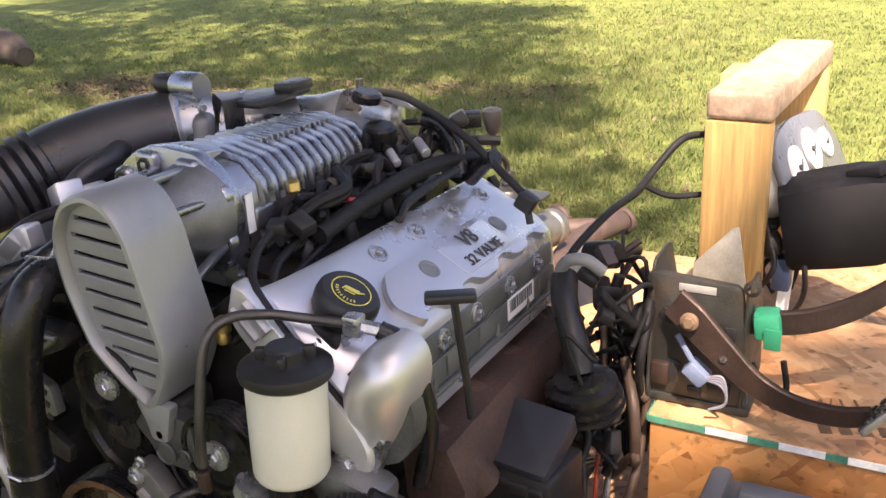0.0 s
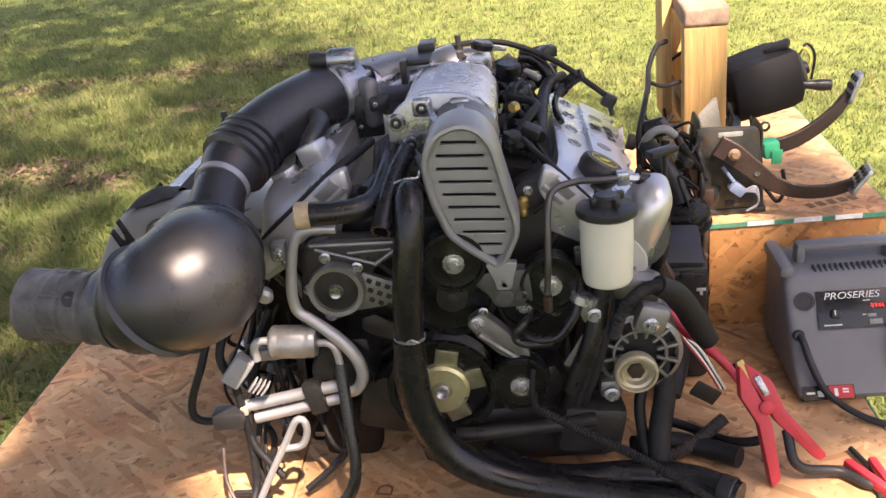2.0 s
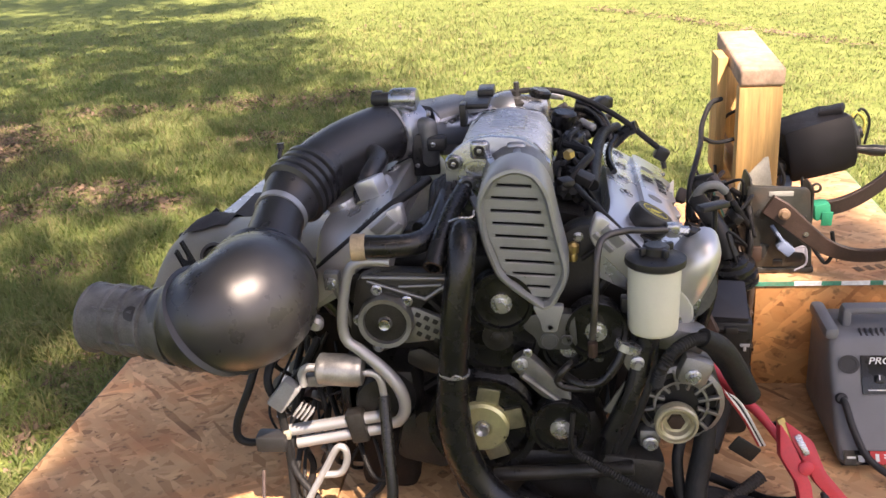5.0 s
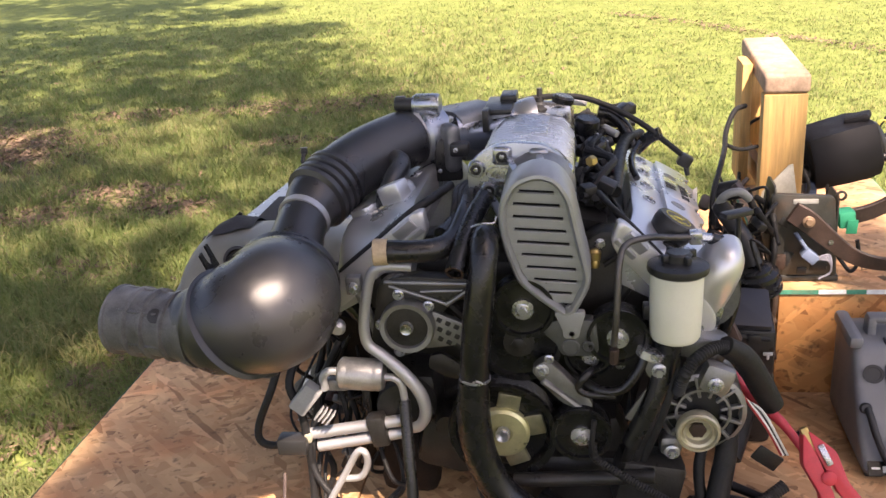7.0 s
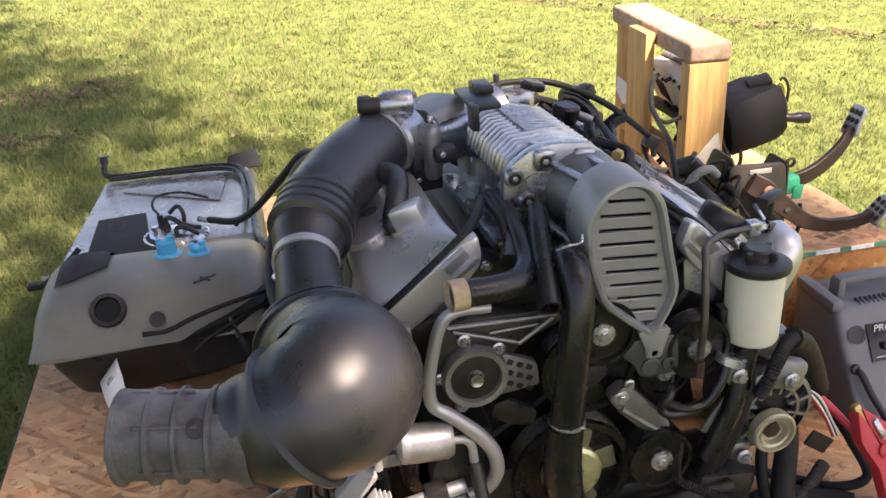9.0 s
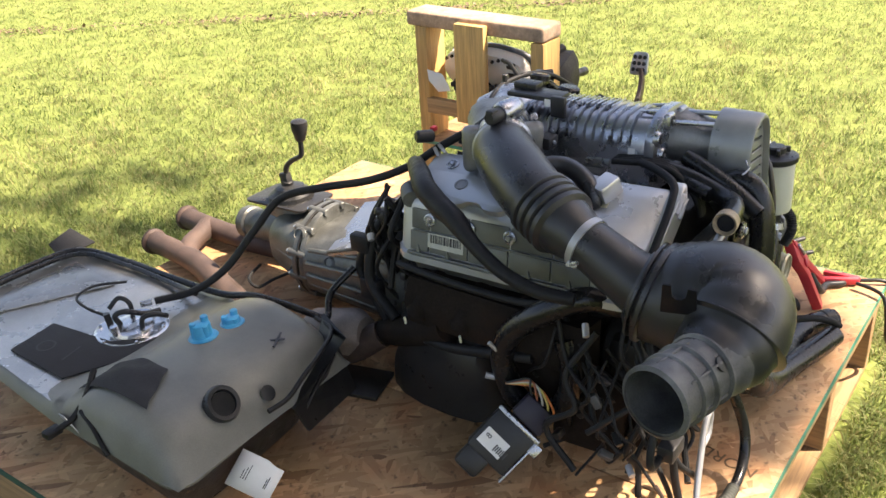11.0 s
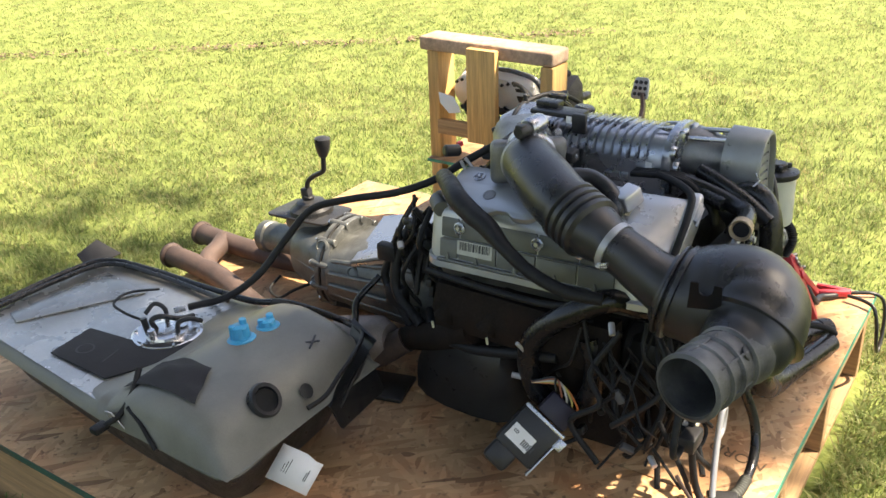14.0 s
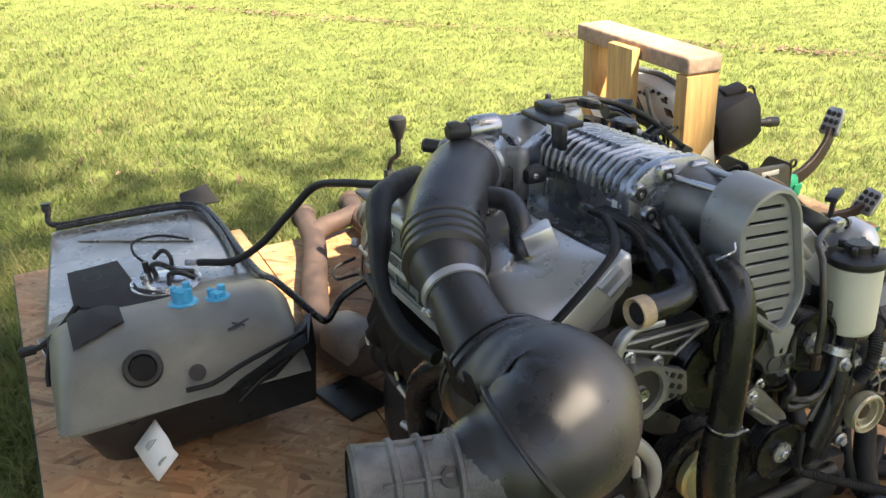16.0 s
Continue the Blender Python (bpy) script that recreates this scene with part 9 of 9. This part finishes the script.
g.transform(CH)
part("strap_button", g, BLACK, chg, "round black plug")
parts("carry_handle", bag(box((0.676, 0.335, 0.412), (0.170, 0.028, 0.016), 0.006), box((0.598, 0.335, 0.392), (0.016, 0.030, 0.046), 0.005), box((0.754, 0.335, 0.392), (0.016, 0.030, 0.046), 0.005)), CHARGER, chg, "moulded grey carry handle")
parts("vent", bag(*[box((0.614 + 0.0095 * i, 0.295, 0.380), (0.0045, 0.020, 0.005), 0.001, (25, 0, 0)) for i in range(14)]), BLACK, chg, "row of vent slots")
parts("shoulder", bag(box((0.562, 0.335, 0.386), (0.026, 0.12, 0.028), 0.010), box((0.767, 0.335, 0.384), (0.020, 0.12, 0.024), 0.008)), CHARGER, chg)
for x in (0.578, 0.766):
    part("foot", box((x, 0.27, DECK + 0.006), (0.03, 0.22, 0.011), 0.003), BLACK, chg)
LG = facing((0.606, 0.1525, 0.1920), (1, 0, 0), (0, 0.64, 0.77))
lg = box((0, 0, 0.001), (0.085, 0.026, 0.001), 0)
lg.transform(LG)
lo = part("logo_plate", lg, SCREEN, chg, "black and red maker's plate")
lr = box((0.021, 0, 0.0018), (0.040, 0.024, 0.0008), 0)
lr.transform(LG)
part("logo_red", lr, REDPRINT, lo)
lw2 = join(box((-0.030, 0, 0.0018), (0.014, 0.004, 0.0008), 0), box((-0.014, -0.002, 0.0018), (0.010, 0.012, 0.0008), 0, (0, 0, 0)), box((0.012, 0, 0.0026), (0.006, 0.014, 0.0006), 0), box((0.028, 0, 0.0026), (0.010, 0.003, 0.0006), 0), box((0.028, 0.005, 0.0026), (0.010, 0.003, 0.0006), 0))
lw2.transform(LG)
part("logo_bars", lw2, PAPER, lo)
for x, e in ((0.570, 1), (0.736, 0)):
    part("cable", tube([(x, 0.226, 0.277), (x + 0.004, 0.205, 0.275), (x + 0.012, 0.178, 0.240), (x + 0.030, 0.140, 0.200), (x + 0.075, 0.100, 0.176), (x + 0.12, 0.07, 0.173), (x + 0.16, 0.04, 0.173)] if e else [(x, 0.24, 0.295), (x - 0.006, 0.21, 0.29), (x - 0.014, 0.175, 0.235), (x - 0.012, 0.145, 0.195), (x + 0.01, 0.11, 0.176), (x + 0.06, 0.08, 0.173)], 0.0065, 12), BLACK, chg, "black charger cable")
    part("grommet", lathe([(0.009, 0), (0.011, 0.002), (0.008, 0.006)], (x, 0.219 if e else 0.228, 0.279 if e else 0.296), (0, -0.88, 0.47), 16), BLACK, chg)

for ob in chg.children_recursive:
    ob.data.transform(Matrix.Diagonal((1, 1, 0.88, 1)))

# ---- red battery clamp ----
clp = thing("battery_clamp", (0.47, 0.0, DECK), "red jump clamp gripping a cable beside the engine", "clamp")
K = facing((0.452, 0.004, 0.288), (0.42, -0.36, -0.83), (0.87, 0.25, 0.42))


def kp(outline, z0, d):
    b = prism(rounded(outline, 0.006), (0, 0, z0), (1, 0, 0), (0, 1, 0), d, 0.003)
    b.transform(K)
    return b


part("jaw_arm", kp([(-0.065, 0.004), (-0.020, 0.028), (0.030, 0.024), (0.120, 0.046), (0.122, 0.030), (0.040, 0.004), (-0.030, 0.000)], -0.012, 0.022), RED, clp, "red rubber-coated jaw arm")
part("jaw_arm", kp([(-0.065, -0.004), (-0.020, -0.026), (0.030, -0.022), (0.125, -0.052), (0.120, -0.034), (0.040, -0.004), (-0.030, 0.000)], -0.012, 0.022), RED, clp, "red rubber-coated jaw arm")
pv = lathe([(0.010, -0.015), (0.011, 0.014), (0.008, 0.016)], (0.012, 0, 0), (0, 0, 1), 20)
pv.transform(K)
part("pivot", pv, RED, clp)
sp = box((-0.022, 0.010, 0.013), (0.034, 0.010, 0.006), 0.002)
sp.transform(K)
part("spring", sp, STEEL, clp, "steel spring in the clamp")
jw = box((-0.050, 0.0, 0.0), (0.040, 0.012, 0.014), 0.002)
jw.transform(K)
part("jaw_teeth", jw, BRASS, clp, "metal jaw teeth")
part("lead", tube([tuple(K @ Vector((0.060, 0.012, 0))), tuple(K @ Vector((0.115, 0.0, 0.005))), (0.565, -0.04, 0.178), (0.60, -0.07, 0.175), (0.64, -0.06, 0.175)], 0.008, 12), BLACK, clp, "black insulated lead")
part("red_cable", tube([(0.325, 0.11, 0.395), (0.345, 0.10, 0.372), (0.372, 0.085, 0.348), (0.395, 0.07, 0.335), (0.415, 0.055, 0.315), (0.432, 0.035, 0.295)], [0.009, 0.009, 0.008, 0.008, 0.007, 0.006], 12), RED, clp, "red battery cable")
cl2 = thing("battery_clamp", (0.60, -0.06, DECK), "red clamp lying at the edge of the deck", "clamp")
parts("jaw_arm", bag(box((0.600, -0.060, DECK + 0.014), (0.015, 0.090, 0.018), 0.005, (0, 0, 28)), box((0.622, -0.060, DECK + 0.014), (0.014, 0.085, 0.018), 0.005, (0, 0, 6))), RED, cl2)
part("lead", tube([(0.600, -0.10, 0.182), (0.59, -0.14, 0.182), (0.575, -0.168, 0.175), (0.57, -0.182, 0.13), (0.58, -0.188, 0.07), (0.62, -0.190, 0.035), (0.66, -0.188, 0.08), (0.668, -0.178, 0.15), (0.655, -0.150, 0.176), (0.63, -0.09, 0.174), (0.60, 0.02, 0.173)], 0.0048, 10), BLACK, cl2, "black lead over the edge")

# ---- stamped lettering on the boards ----
def stamp(s, size, x, y, rz, z=DECK + 0.0004):
    text_mesh(s, size, pose(x, y, z, 0, 0, rz), OSBINK, pallet, "stamp", 0.0002)


stamp("NORD", 0.040, -0.155, -0.06, 80)
stamp("81", 0.026, 0.470, 0.015, 75)
text_mesh("24/11", 0.035, pose(0.66, 0.545, CZ + 0.0004, 0, 0, 20), OSBINK, crate, "stamp", 0.0002)
for i in range(5):
    part("stamp", box((0.66 + 0.022 * i, 0.485 + 0.006 * i, CZ + 0.0006), (0.014, 0.022, 0.0004), 0, (0, 0, 20)), OSBINK, crate)
